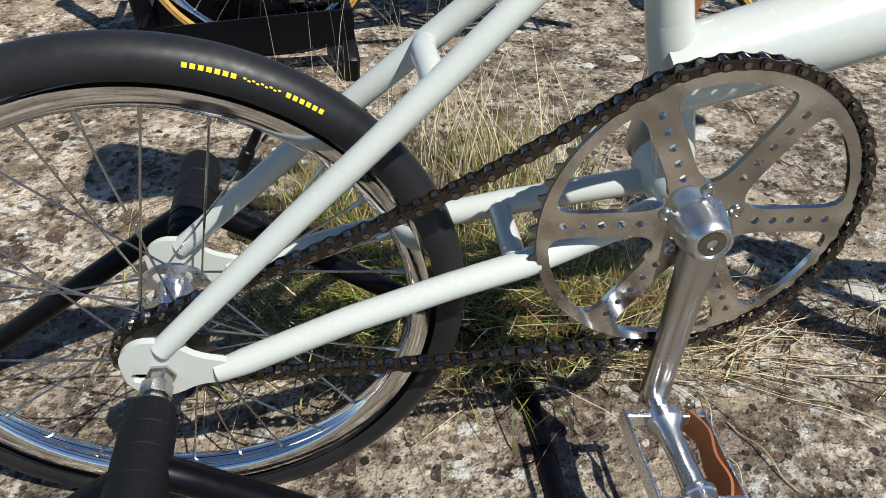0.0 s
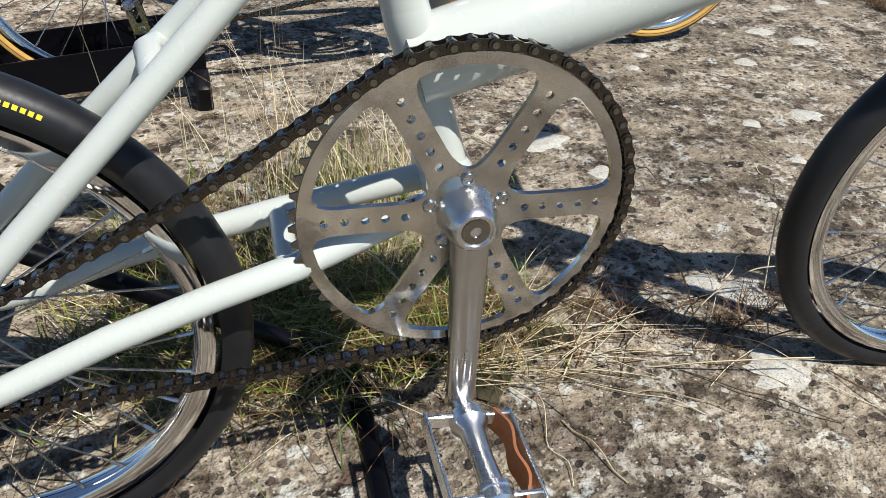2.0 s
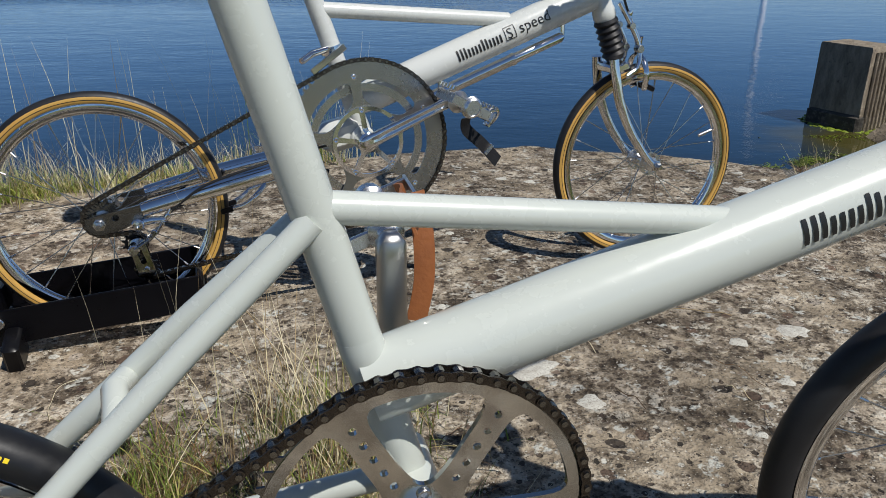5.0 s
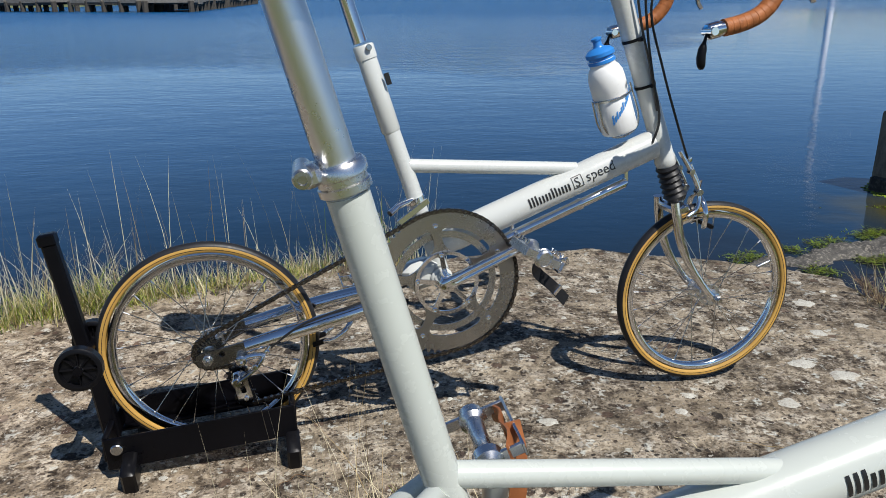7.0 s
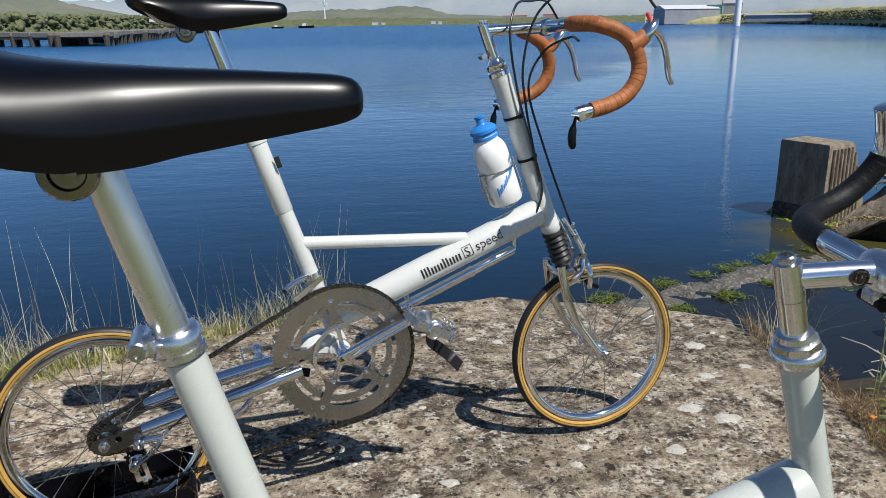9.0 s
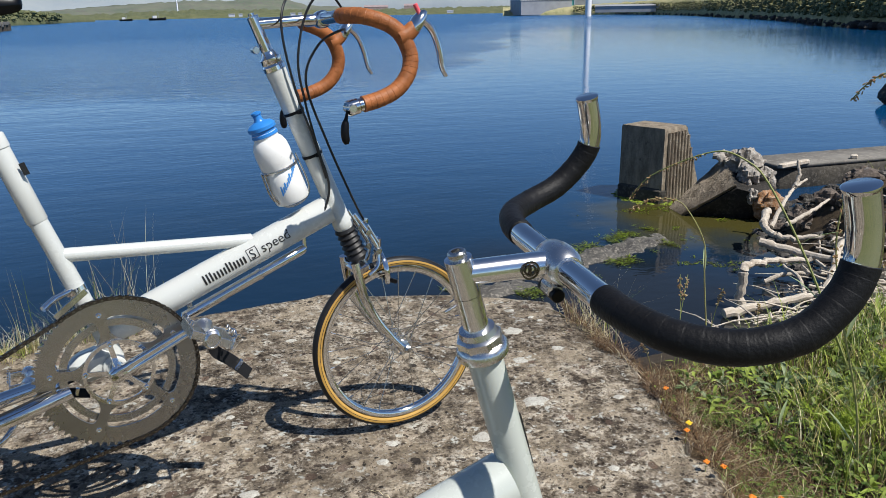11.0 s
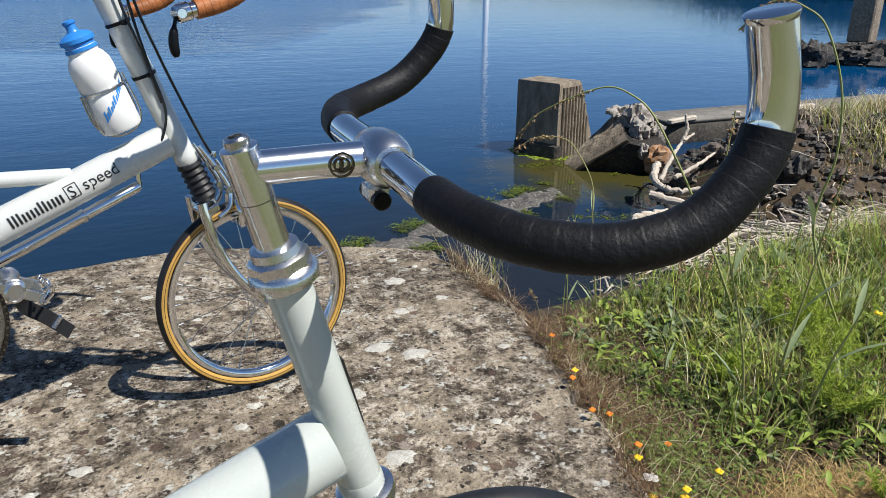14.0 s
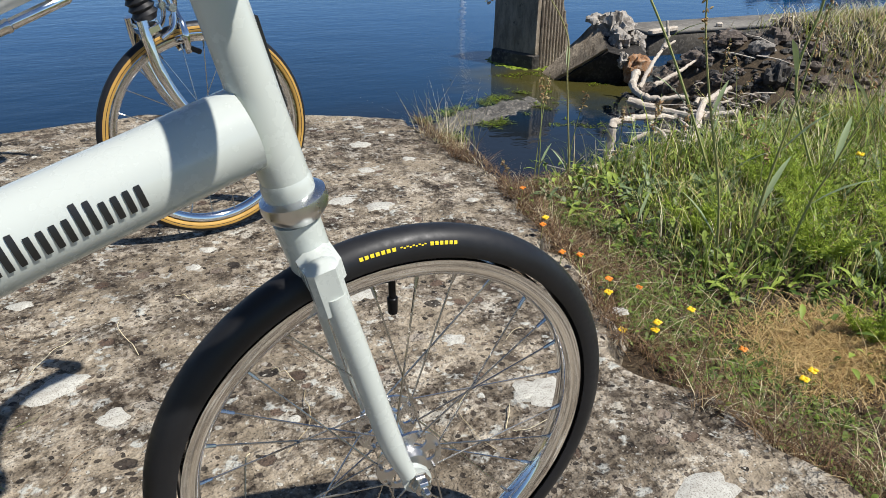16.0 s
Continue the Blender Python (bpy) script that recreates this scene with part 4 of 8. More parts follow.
def resample(pts):
    seg = [0]
    pts = [Vector(p) for p in pts]
    pts.append(pts[0])
    for p, q in zip(pts, pts[1:]):
        seg.append(seg[-1] + (q - p).length)
    count = round(seg[-1] / 0.0127)
    at = np.linspace(0, seg[-1], count + 1)[:-1]
    return [(float(x), float(z)) for x, z in zip(np.interp(at, seg, [p.x for p in pts]), np.interp(at, seg, [p.y for p in pts]))]


def arc(c, r, a0, a1, n):
    return [(c[0] + r * math.cos(radians(a0 + (a1 - a0) * k / n)), c[1] + r * math.sin(radians(a0 + (a1 - a0) * k / n))) for k in range(n + 1)]


def link_plate(g, y0, y1, wide, pitch=0.0127):
    loop = []
    for k in range(7):
        a = math.pi / 2 + math.pi * k / 6
        loop.append((-pitch / 2 + wide * math.cos(a), wide * math.sin(a)))
    loop.append((0, -wide * 0.76))
    for k in range(7):
        a = -math.pi / 2 + math.pi * k / 6
        loop.append((pitch / 2 + wide * math.cos(a), wide * math.sin(a)))
    loop.append((0, wide * 0.76))
    g.plate([loop], y0, y1)


def build_chain(bike, path, y_of, mat, split):
    g = Geo()
    for x, z in path:
        y = y_of(x)
        g.rod((x, y - 0.0064, z), (x, y + 0.0064, z), 0.0023, seg=8)
        g.rod((x, y - 0.0024, z), (x, y + 0.0024, z), 0.0043, seg=8)
    chain = part("chain", g, dark_steel, bike, "oily dark roller chain", angle=30)
    shapes = []
    for gap in (0.0027, 0.0040):
        l = Geo()
        for s in (-1, 1):
            link_plate(l, s * gap, s * (gap + 0.0010), 0.0040)
        shapes.append(l)
    meshes = [s.mesh("chain_link", mat, angle=30) for s in shapes]
    rest = Geo()
    for i, (x, z) in enumerate(path):
        x2, z2 = path[(i + 1) % len(path)]
        m = Matrix.Translation(((x + x2) / 2, y_of((x + x2) / 2), (z + z2) / 2)) @ Matrix.Rotation(-math.atan2(z2 - z, x2 - x), 4, 'Y')
        if split:
            part("chain_link", meshes[i % 2], None, chain, m=m)
        else:
            rest.add(shapes[i % 2].v, shapes[i % 2].f, m)
    if not split:
        part("chain_run", rest, mat, chain, angle=30)
    return chain


def wrapped_mark(g, loops, origin, direction, radius, depth=0.0008, up=0.0, side=-1):
    """Lays flat outlines (u along, v up) on a round tube whose axis starts at origin in the XZ plane."""
    d = Vector((direction[0], 0, direction[1])).normalized()
    n = Vector((-d.z, 0, d.x))
    for verts, faces in loops:
        out = []
        for u, v in verts:
            a = (v + up) / radius
            out.append(Vector((origin[0], 0, origin[1])) + d * u + n * (radius + depth) * math.sin(a) + Vector((0, side * (radius + depth) * math.cos(a), 0)))
        g.add(out, faces)


def bars(widths_heights, scale, gap):
    """Plain bars in a row, standing in for letters that are not drawn."""
    out, u = [], 0.0
    for w, h, lo in widths_heights:
        w, h, lo = w * scale, h * scale, lo * scale
        n = 8
        verts = []
        for k in range(n + 1):
            c = 0.06 * w if k in (0, n) else 0
            v = lo + (h - lo) * k / n
            verts += [(u + c, v), (u + w - c, v)]
        out.append((verts, [(2 * k, 2 * k + 1, 2 * k + 3, 2 * k + 2) for k in range(n)]))
        u += w + gap * scale
    return out, u


def word(text, height):
    """A word as triangles in the plane, from the built-in font; returns (verts, faces) and its width."""
    cu = bpy.data.curves.new("word", 'FONT')
    cu.body, cu.size, cu.resolution_u = text, height / 0.72, 3
    ob = bpy.data.objects.new("word", cu)
    scene.collection.objects.link(ob)
    dg = bpy.context.evaluated_depsgraph_get()
    me = bpy.data.meshes.new_from_object(ob.evaluated_get(dg))
    verts = [(v.co.x, v.co.y) for v in me.vertices]
    faces = [tuple(p.vertices) for p in me.polygons]
    bpy.data.objects.remove(ob)
    bpy.data.curves.remove(cu)
    bpy.data.meshes.remove(me)
    return [(verts, faces)], max(v[0] for v in verts)


# ---- the near bicycle ----
def on_ground(x, y, heading, lean, z=0.0):
    return Matrix.Translation((x, y, z)) @ Matrix.Rotation(radians(heading), 4, 'Z') @ Matrix.Rotation(radians(lean), 4, 'X')


def turned_about(p, axis, degrees):
    return Matrix.Translation(p) @ Matrix.Rotation(radians(degrees), 4, Vector(axis)) @ Matrix.Translation(-Vector(p))


def windowed_ring(arms, half, r_out, r_in, first, corner):
    """Openings between straight arms of a chainring."""
    loops = []
    for k in range(arms):
        a0, a1 = first + 2 * math.pi * k / arms, first + 2 * math.pi * (k + 1) / arms
        s0, s1 = math.asin(half / r_out), math.asin(half / r_in)
        poly = [(r_in * math.cos(a0 + s1), r_in * math.sin(a0 + s1))]
        for j in range(9):
            a = a0 + s0 + (a1 - a0 - 2 * s0) * j / 8
            poly.append((r_out * math.cos(a), r_out * math.sin(a)))
        poly.append((r_in * math.cos(a1 - s1), r_in * math.sin(a1 - s1)))
        # round the outer corners and the inner end
        q = []
        n = len(poly)
        for i, p in enumerate(poly):
            if i in (0, 1, n - 2, n - 1):
                v, a, b = Vector(p), Vector(poly[i - 1]), Vector(poly[(i + 1) % n])
                if i == n - 2:
                    a = Vector(poly[i - 1])
                d0, d1 = min(corner, (a - v).length * 0.48 if i not in (1, n - 2) else corner), min(corner, (b - v).length * 0.48 if i not in (1, n - 2) else corner)
                if i == 1:
                    d1 = (b - v).length * 0.95
                if i == n - 2:
                    d0 = (a - v).length * 0.95
                if i == 0:
                    d0 = (a - v).length * 0.48
                if i == n - 1:
                    d1 = (b - v).length * 0.48
                s, e = v + (a - v).normalized() * d0, v + (b - v).normalized() * d1
                for t in (0, 0.25, 0.5, 0.75, 1):
                    c = s * (1 - t) ** 2 + v * 2 * t * (1 - t) + e * t * t
                    q.append((c.x, c.y))
            elif 2 < i < n - 3:
                q.append(p)
        loops.append(q)
    return loops


BB = (0.3690, 0.2915)


def build_near_bicycle():
    bike = thing("bicycle", "pale greenish-white small-wheeled bicycle with black bar tape", "bicycle", on_ground(-0.185, 0.414, 8, 0.6))
    # frame
    g = Geo()
    a, b = Vector((0.340, 0, 0.3795)), Vector((0.800, 0, 0.5170))
    g.tube([a, a + (b - a) * 0.05, a + (b - a) * 0.5, b], [0.0272, 0.0280, 0.0283, 0.0283], 32)
    frame_ob = part("frame", g, paint, bike, "pale greenish-white painted steel frame")
    g = Geo()
    g.tube([(0.3697, 0, 0.290), (0.3095, 0, 0.513), (0.2506, 0, 0.731)], [0.0150, 0.0150, 0.0148], 28)
    g.turned([(0.0150, -0.012), (0.0155, -0.006), (0.0155, 0.004), (0.0150, 0.012)], (0.338, 0, 0.407), (-0.27, 0, 1), 28)
    part("seat_tube", g, paint, frame_ob)
    g = Geo()
    g.tube([(0.312, 0, 0.5085), (0.61, 0, 0.4735)], 0.0107, 20)
    part("top_tube", g, paint, frame_ob)
    g = Geo()
    g.tube([(0.7752, 0, 0.657), (0.802, 0, 0.562), (0.8302, 0, 0.462)], [0.0164, 0.0166, 0.0176], 28)
    g.turned([(0.0176, -0.004), (0.0186, 0), (0.0186, 0.008), (0.0174, 0.012)], (0.8282, 0, 0.468), (-0.28, 0, 1), 28)
    part("head_tube", g, paint, frame_ob)
    g = Geo()
    g.box((0, 0, 0), (0.0022, 0.010, 0.062), Matrix(), 0.001)
    part("head_transfer", g, black_print, frame_ob, "narrow dark strip on the head tube", m=Matrix.Translation((0.826, 0, 0.560)) @ Matrix.Rotation(radians(-15), 4, 'Y') @ Matrix.Translation((-0.006, 0, 0)))
    for s in (-1, 1):
        g = Geo()
        g.tube([(0.004, s * 0.055, 0.214), (0.10, s * 0.043, 0.3085), (0.15, s * 0.036, 0.3555), (0.232, s * 0.022, 0.4335), (0.310, s * 0.009, 0.503)], [0.0080, 0.0087, 0.0088, 0.0089, 0.0088], 18)
        part("seat_stay", g, paint, frame_ob)
        g = Geo()
        g.tube([(0.038, s * 0.055, 0.189), (0.058, s * 0.053, 0.1955), (0.13, s * 0.047, 0.2225), (0.2024, s * 0.041, 0.2435), (0.254, s * 0.037, 0.2565), (0.354, s * 0.018, 0.285)], [0.0080, 0.0096, 0.0098, 0.0099, 0.0100, 0.0100], 18)
        part("chain_stay", g, paint, frame_ob)
        g = Geo()
        loop = rounded([(-0.020, 0.218), (-0.018, 0.190), (-0.006, 0.178), (0.012, 0.177), (0.030, 0.187), (0.054, 0.187), (0.056, 0.205), (0.030, 0.213), (0.016, 0.228), (-0.006, 0.230)], 0.012, 4)
        slot = rounded([(-0.014, 0.201), (-0.014, 0.192), (0.006, 0.190), (0.006, 0.199)], 0.004, 3)
        loop, slot = [(x - 0.005, z - 0.006) for x, z in loop], [(x - 0.005, z - 0.006) for x, z in slot]
        g.plate([loop, slot], s * 0.055 - 0.0028, s * 0.055 + 0.0028)
        part("dropout", g, paint, frame_ob, "rear dropout plate")
        g = Geo()
        g.turned([(0.0105, 0), (0.0105, 0.002), (0.0085, 0.0025), (0.0085, 0.011), (0.0065, 0.013), (0.0045, 0.0135), (0.0045, 0.018)], (0.001, s * 0.058, 0.1925), (0, s, 0), 6)
        part("axle_nut", g, steel, frame_ob, "bright axle nut")
    g = Geo()
    g.tube([(0.187, -0.029, 0.391), (0.183, 0, 0.398), (0.187, 0.029, 0.391)], 0.0083, 14)
    part("stay_bridge", g, paint, frame_ob)
    g = Geo()
    g.tube([(0.249, -0.038, 0.2545), (0.249, 0.038, 0.2545)], 0.0085, 14)
    part("stay_bridge", g, paint, frame_ob)
    g = Geo()
    g.turned([(0.0185, -0.036), (0.0205, -0.034), (0.0205, 0.034), (0.0185, 0.036)], (BB[0], 0, BB[1]), (0, 1, 0), 28)
    part("bottom_bracket_shell", g, paint, frame_ob)
    g = Geo()
    blocks, wide = bars([(0.2, 1.0, 0)] * 3 + [(0.2, 0.74, 0)] * 4 + [(0.2, 1.04, 0), (0.2, 0.95, 0)] + [(0.2, 0.74, 0)] * 4, 0.0196, 0.165)
    wrapped_mark(g, blocks, (0.6405, 0.469), (0.460, 0.1375), 0.0283, up=-0.006)
    part("frame_marking", g, black_print, frame_ob, "row of plain black marks on the main tube", smooth=False)
    # seat
    g = Geo()
    g.tube([(0.2512, 0, 0.728), (0.2095, 0, 0.882)], 0.0129, 24)
    part("seat_post", g, post_alloy, bike, "polished alloy seat post")
    g = Geo()
    up = Vector((-0.27, 0, 1)).normalized()
    g.turned([(0.0160, 0), (0.0178, 0.001), (0.0178, 0.006), (0.0166, 0.007), (0.0166, 0.011), (0.0184, 0.012), (0.0184, 0.018), (0.0165, 0.0205), (0.0136, 0.021)], Vector((0.2502, 0, 0.7325)), up, 32)
    clamp = part("seat_clamp", g, alloy, bike, "alloy seat clamp collar")
    g = Geo()
    c = Vector((0.2502, 0, 0.7325)) + up * 0.009
    g.box(c + Vector((-0.021, -0.004, 0.004)), (0.016, 0.022, 0.014), Matrix.Rotation(radians(-15), 4, 'Y'), 0.003)
    g.rod(c + Vector((-0.025, -0.020, 0.005)), c + Vector((-0.025, 0.016, 0.005)), 0.0066, seg=20, edge=0.0012)
    part("clamp_lug", g, alloy, clamp)
    g = Geo()
    g.turned([(0.0056, 0), (0.0056, 0.003), (0.0032, 0.0032), (0.0028, 0.0012), (0, 0.0012)], c + Vector((-0.025, -0.0195, 0.005)), (0, -1, 0), 16)
    part("clamp_bolt", g, steel, clamp)
    build_saddle(bike, Matrix.Translation((0.111, 0, 0.868)) @ Matrix.Rotation(radians(0), 4, 'Y'), False, "glossy black saddle with slim nose")
    # steering, turned a little to the right
    p, axis = (0.802, 0, 0.56), (-0.26, 0, 0.965)
    turn = turned_about(p, axis, -9)
    steer = turn
    ax = Vector((-0.27, 0, 1)).normalized()
    g = Geo()
    for z0, prof in ((0.656, [(0.0164, 0), (0.0235, 0.002), (0.0245, 0.008), (0.0225, 0.012), (0.0215, 0.013)]),):
        g.turned(prof, (0.7755, 0, z0), ax, 36)
    head = part("headset_cup", g, alloy, bike, "polished upper headset cup", steer)
    g = Geo()
    g.turned([(0.0215, 0.0125), (0.0215, 0.021), (0.0195, 0.023), (0.0165, 0.0235)], (0.7755, 0, 0.656), ax, 8)
    g.turned([(0.0175, 0.0235), (0.0165, 0.029), (0.0118, 0.030)], (0.7755, 0, 0.656), ax, 28)
    part("lock_nut", g, alloy, head)
    g = Geo()
    g.turned([(0.0180, 0.004), (0.0240, 0.001), (0.0248, -0.005), (0.0236, -0.010), (0.020, -0.014), (0.0185, -0.016)], (0.8302, 0, 0.464), ax, 36)
    part("headset_cup", g, alloy, bike, "polished lower headset cup", steer)
    g = Geo()
    top = Vector((0.7500, 0, 0.7512))
    low = Vector((0.7690, 0, 0.680))
    g.tube([low, low + (top - low) * 0.52], 0.0118, 24)
    g.tube([low + (top - low) * 0.53, top], 0.0123, 24)
    g.turned([(0.0123, 0), (0.0122, 0.001), (0.009, 0.0015)], top, ax, 24)
    g.tube([top - ax * 0.014 + Vector((0.000, 0, 0)), Vector((0.802, 0, 0.7385)), Vector((0.832, 0, 0.7380))], [0.0113, 0.0113, 0.0122], 24, flat=1.0)
    stem = part("stem", g, stem_alloy, bike, "polished alloy quill stem", steer)
    g = Geo()
    g.turned([(0.0082, 0), (0.0082, 0.0055), (0.0070, 0.007), (0.0042, 0.0072), (0.0040, 0.003), (0, 0.003)], top + ax * 0.001, ax, 20)
    part("stem_bolt", g, steel, stem)
    g = Geo()
    g.turned([(0.0135, -0.022), (0.0168, -0.018), (0.0188, -0.008), (0.0192, 0), (0.0188, 0.008), (0.0168, 0.018), (0.0135, 0.022)], (0.844, 0, 0.7375), (0, 1, 0), 28)
    part("bar_clamp", g, alloy, stem)
    g = Geo()
    g.box((0.839, 0, 0.7145), (0.014, 0.022, 0.014), edge=0.003)
    part("clamp_lug", g, alloy, stem)
    g = Geo()
    g.rod((0.839, -0.016, 0.7115), (0.839, 0.016, 0.7115), 0.0065, seg=16, edge=0.001)
    part("clamp_bolt", g, black_metal, stem)
    g = Geo()
    for r in (0.0085, 0.0056):
        g.turned([(r, -0.0133), (r, -0.0116), (r - 0.0013, -0.0116), (r - 0.0013, -0.0133)], (0.812, 0, 0.7386), (0, 1, 0), 28, True)
    g.box((0.812, -0.0125, 0.7386), (0.0022, 0.0016, 0.008))
    part("stem_badge", g, chain_steel, stem, "round badge with plain rings")
    half = [(0.841, 0, 0.735), (0.841, 0.045, 0.735), (0.841, 0.085, 0.733), (0.846, 0.120, 0.730), (0.862, 0.158, 0.729), (0.893, 0.186, 0.731), (0.930, 0.199, 0.742), (0.956, 0.201, 0.764), (0.969, 0.199, 0.787), (0.969, 0.197, 0.812), (0.961, 0.195, 0.843)]
    half = [(x + 0.003, y, z + 0.0025 + 0.004 * smooth_step(0.05, 0.12, y)) for x, y, z in half]
    left = spline(half, 8)
    path = [Vector((q.x, -q.y, q.z)) for q in left[::-1]] + left[1:]
    g = Geo()
    g.tube(path, 0.0119, 20)
    bar = part("handlebar", g, chrome, bike, "polished alloy upturned handlebar", steer)
    for s in (-1, 1):
        g = Geo()
        q = [Vector((v.x, s * v.y, v.z)) for v in left if v.y > 0.083 and v.z < 0.797 or (v.y > 0.083 and v.y < 0.15)]
        dense = spline(q, 9)
        run, rr = 0.0, []
        for i, p in enumerate(dense):
            run += (p - dense[i - 1]).length if i else 0
            rr.append(0.0131 + 0.00022 * ((run / 0.0135 + 0.25 * noise.noise((run * 40, s, 0))) % 1.0) ** 0.6 + 0.0003 * noise.noise((run * 90, 3, s)))
        rr[0] = rr[-1] = 0.0124
        g.tube(dense, rr, 24)
        part("bar_tape", g, black_tape, bar, "black wound bar tape", angle=60)
        e = Vector((half[-1][0], s * half[-1][1], half[-1][2]))
        d = (left[-1] - left[-4]).normalized()
        d = Vector((d.x, s * d.y, d.z))
        g = Geo()
        g.turned([(0.0119, -0.002), (0.0128, 0), (0.0128, 0.0015), (0.0117, 0.0022), (0, 0.0024)], e, d, 24)
        part("bar_plug", g, chrome, bar, "bright bar end plug")
    # fork
    g = Geo()
    g.tube([(0.8315, 0, 0.447), (0.846, 0, 0.398)], [0.0172, 0.0165], 24)
    g.box((0.843, 0, 0.414), (0.029, 0.074, 0.028), Matrix.Rotation(radians(-15), 4, 'Y'), 0.008)
    fork = part("fork", g, paint, bike, "pale painted fork", steer)
    for s in (-1, 1):
        g = Geo()
        g.box((0.8435, s * 0.034, 0.405), (0.0245, 0.019, 0.046), Matrix.Rotation(radians(-15), 4, 'Y'), 0.0062)
        part("fork_shoulder", g, paint, fork)
        g = Geo()
        g.tube(spline([(0.847, s * 0.036, 0.400), (0.868, s * 0.041, 0.33), (0.890, s * 0.046, 0.253), (0.905, s * 0.049, 0.215)], 5), [0.0102] * 6 + [0.0100] * 5 + [0.0094, 0.0088, 0.0082, 0.0078, 0.0076], 18, flat=0.95)
        part("fork_blade", g, paint, fork)
        g = Geo()
        g.plate([rounded([(0.898, 0.224), (0.912, 0.224), (0.926, 0.212), (0.926, 0.196), (0.912, 0.192), (0.900, 0.202)], 0.006, 3)], s * 0.049 - 0.003, s * 0.049 + 0.003)
        part("fork_end", g, paint, fork)
        g = Geo()
        g.turned([(0.0105, 0), (0.0105, 0.002), (0.0080, 0.0025), (0.0080, 0.010), (0.006, 0.012), (0.0042, 0.0125), (0.0042, 0.019), (0.003, 0.020)], (0.914, s * 0.052, 0.2065), (0, s, 0), 6)
        part("axle_nut", g, steel, fork, "bright axle nut")
    build_wheel(bike, "front_wheel", steer @ Matrix.Translation((0.916, 0, 0.207)), 0.2170, 0.0153, 0.0225, 0.1905, 0.174, False, 28, 0.010, 0.031, 0.026, 0.060, mark=(101.5, 78.5, 93), cogs=())
    build_wheel(bike, "rear_wheel", Matrix.Translation((0.001, 0, 0.1935)), 0.2200, 0.0156, 0.0225, 0.1918, 0.1752, False, 28, 0.012, 0.029, 0.025, 0.064, mark=(78.5, 55, 63), cogs=((16, -0.036),))
    # drive
    g = Geo()
    first = radians(-1.6)
    holes = windowed_ring(6, 0.0100, 0.1046, 0.034, first, 0.019)
    for k in range(6):
        a = first + k * math.pi / 3
        holes += [round_loop(0.0030, 10, r * math.cos(a), r * math.sin(a)) for r in (0.0417, 0.0550, 0.0684, 0.0818, 0.0951)]
    g.plate([round_loop(0.1126, 168)] + holes, -0.0452, -0.0410)
    ring = part("chainring", g, ring_alloy, bike, "six-armed drilled alloy chainring", Matrix.Translation((BB[0], 0, BB[1])), angle=25)
    g = Geo()
    g.plate([toothed(58, 0.1132, 0.1180), round_loop(0.1080, 120)], -0.0441, -0.0421)
    part("teeth", g, dark_steel, ring, angle=25)
    for k in range(5):
        a = radians(90 + 72 * k)
        g = Geo()
        g.turned([(0.0052, 0), (0.0052, 0.0014), (0.0044, 0.0024), (0.0030, 0.0026), (0.0027, 0.0012), (0, 0.0012)], (0.0265 * math.cos(a), -0.0452, 0.0265 * math.sin(a)), (0, -1, 0), 14)
        part("ring_bolt", g, steel, ring, "domed ring bolt")
    g = Geo()
    g.turned([(0.0225, 0.036), (0.0225, 0.0410), (0.0208, 0.0455), (0.0200, 0.0470), (0.0193, 0.056), (0.0170, 0.063), (0.0150, 0.069), (0.0132, 0.0705), (0.0118, 0.0705), (0.0118, 0.0688), (0, 0.0688)], (BB[0], 0, BB[1]), (0, -1, 0), 36)
    boss = part("crank_boss", g, alloy, bike, "polished crank boss")
    g = Geo()
    g.turned([(0.0114, -0.002), (0.0114, -0.0004), (0.0100, -0.0004), (0.0096, 0.0006), (0.0040, 0.0008), (0.0034, -0.003), (0, -0.003)], (BB[0], -0.0690, BB[1]), (0, -1, 0), 28)
    part("dust_cap", g, dark_steel, boss, "dull dark crank dust cap")
    arm = build_crank_arm(bike, BB, (0.3705, 0.128), -0.0575, alloy_matt)
    build_pedal(arm, Matrix.Translation((0.3700, -0.065, 0.126)) @ Matrix.Rotation(radians(8), 4, 'Y'), -1, brown_leather, "bright cage pedal with a brown leather strap")
    far = build_crank_arm(bike, BB, (0.369, 0.452), 0.0615, alloy_matt)
    build_pedal(far, Matrix.Translation((0.3695, 0.070, 0.454)) @ Matrix.Rotation(radians(-20), 4, 'Y'), 1, brown_leather, "bright cage pedal with a brown leather strap")
    g = Geo()
    g.tube(spline([(0.398, 0.118, 0.472), (0.404, 0.112, 0.44), (0.404, 0.108, 0.40), (0.397, 0.106, 0.365)], 5), [0.009] * 16, 10, flat=0.16)
    part("hanging_strap", g, brown_leather, far, "brown leather strap hanging down")
    path = chain_path(BB, 0.0127 / (2 * math.sin(math.pi / 58)), (0.001, 0.1935), 0.0127 / (2 * math.sin(math.pi / 16)), 0.011)
    build_chain(bike, path, lambda x: -0.036 - 0.0071 * smooth_step(0.03, 0.25, x), chain_steel, True)
    return bike


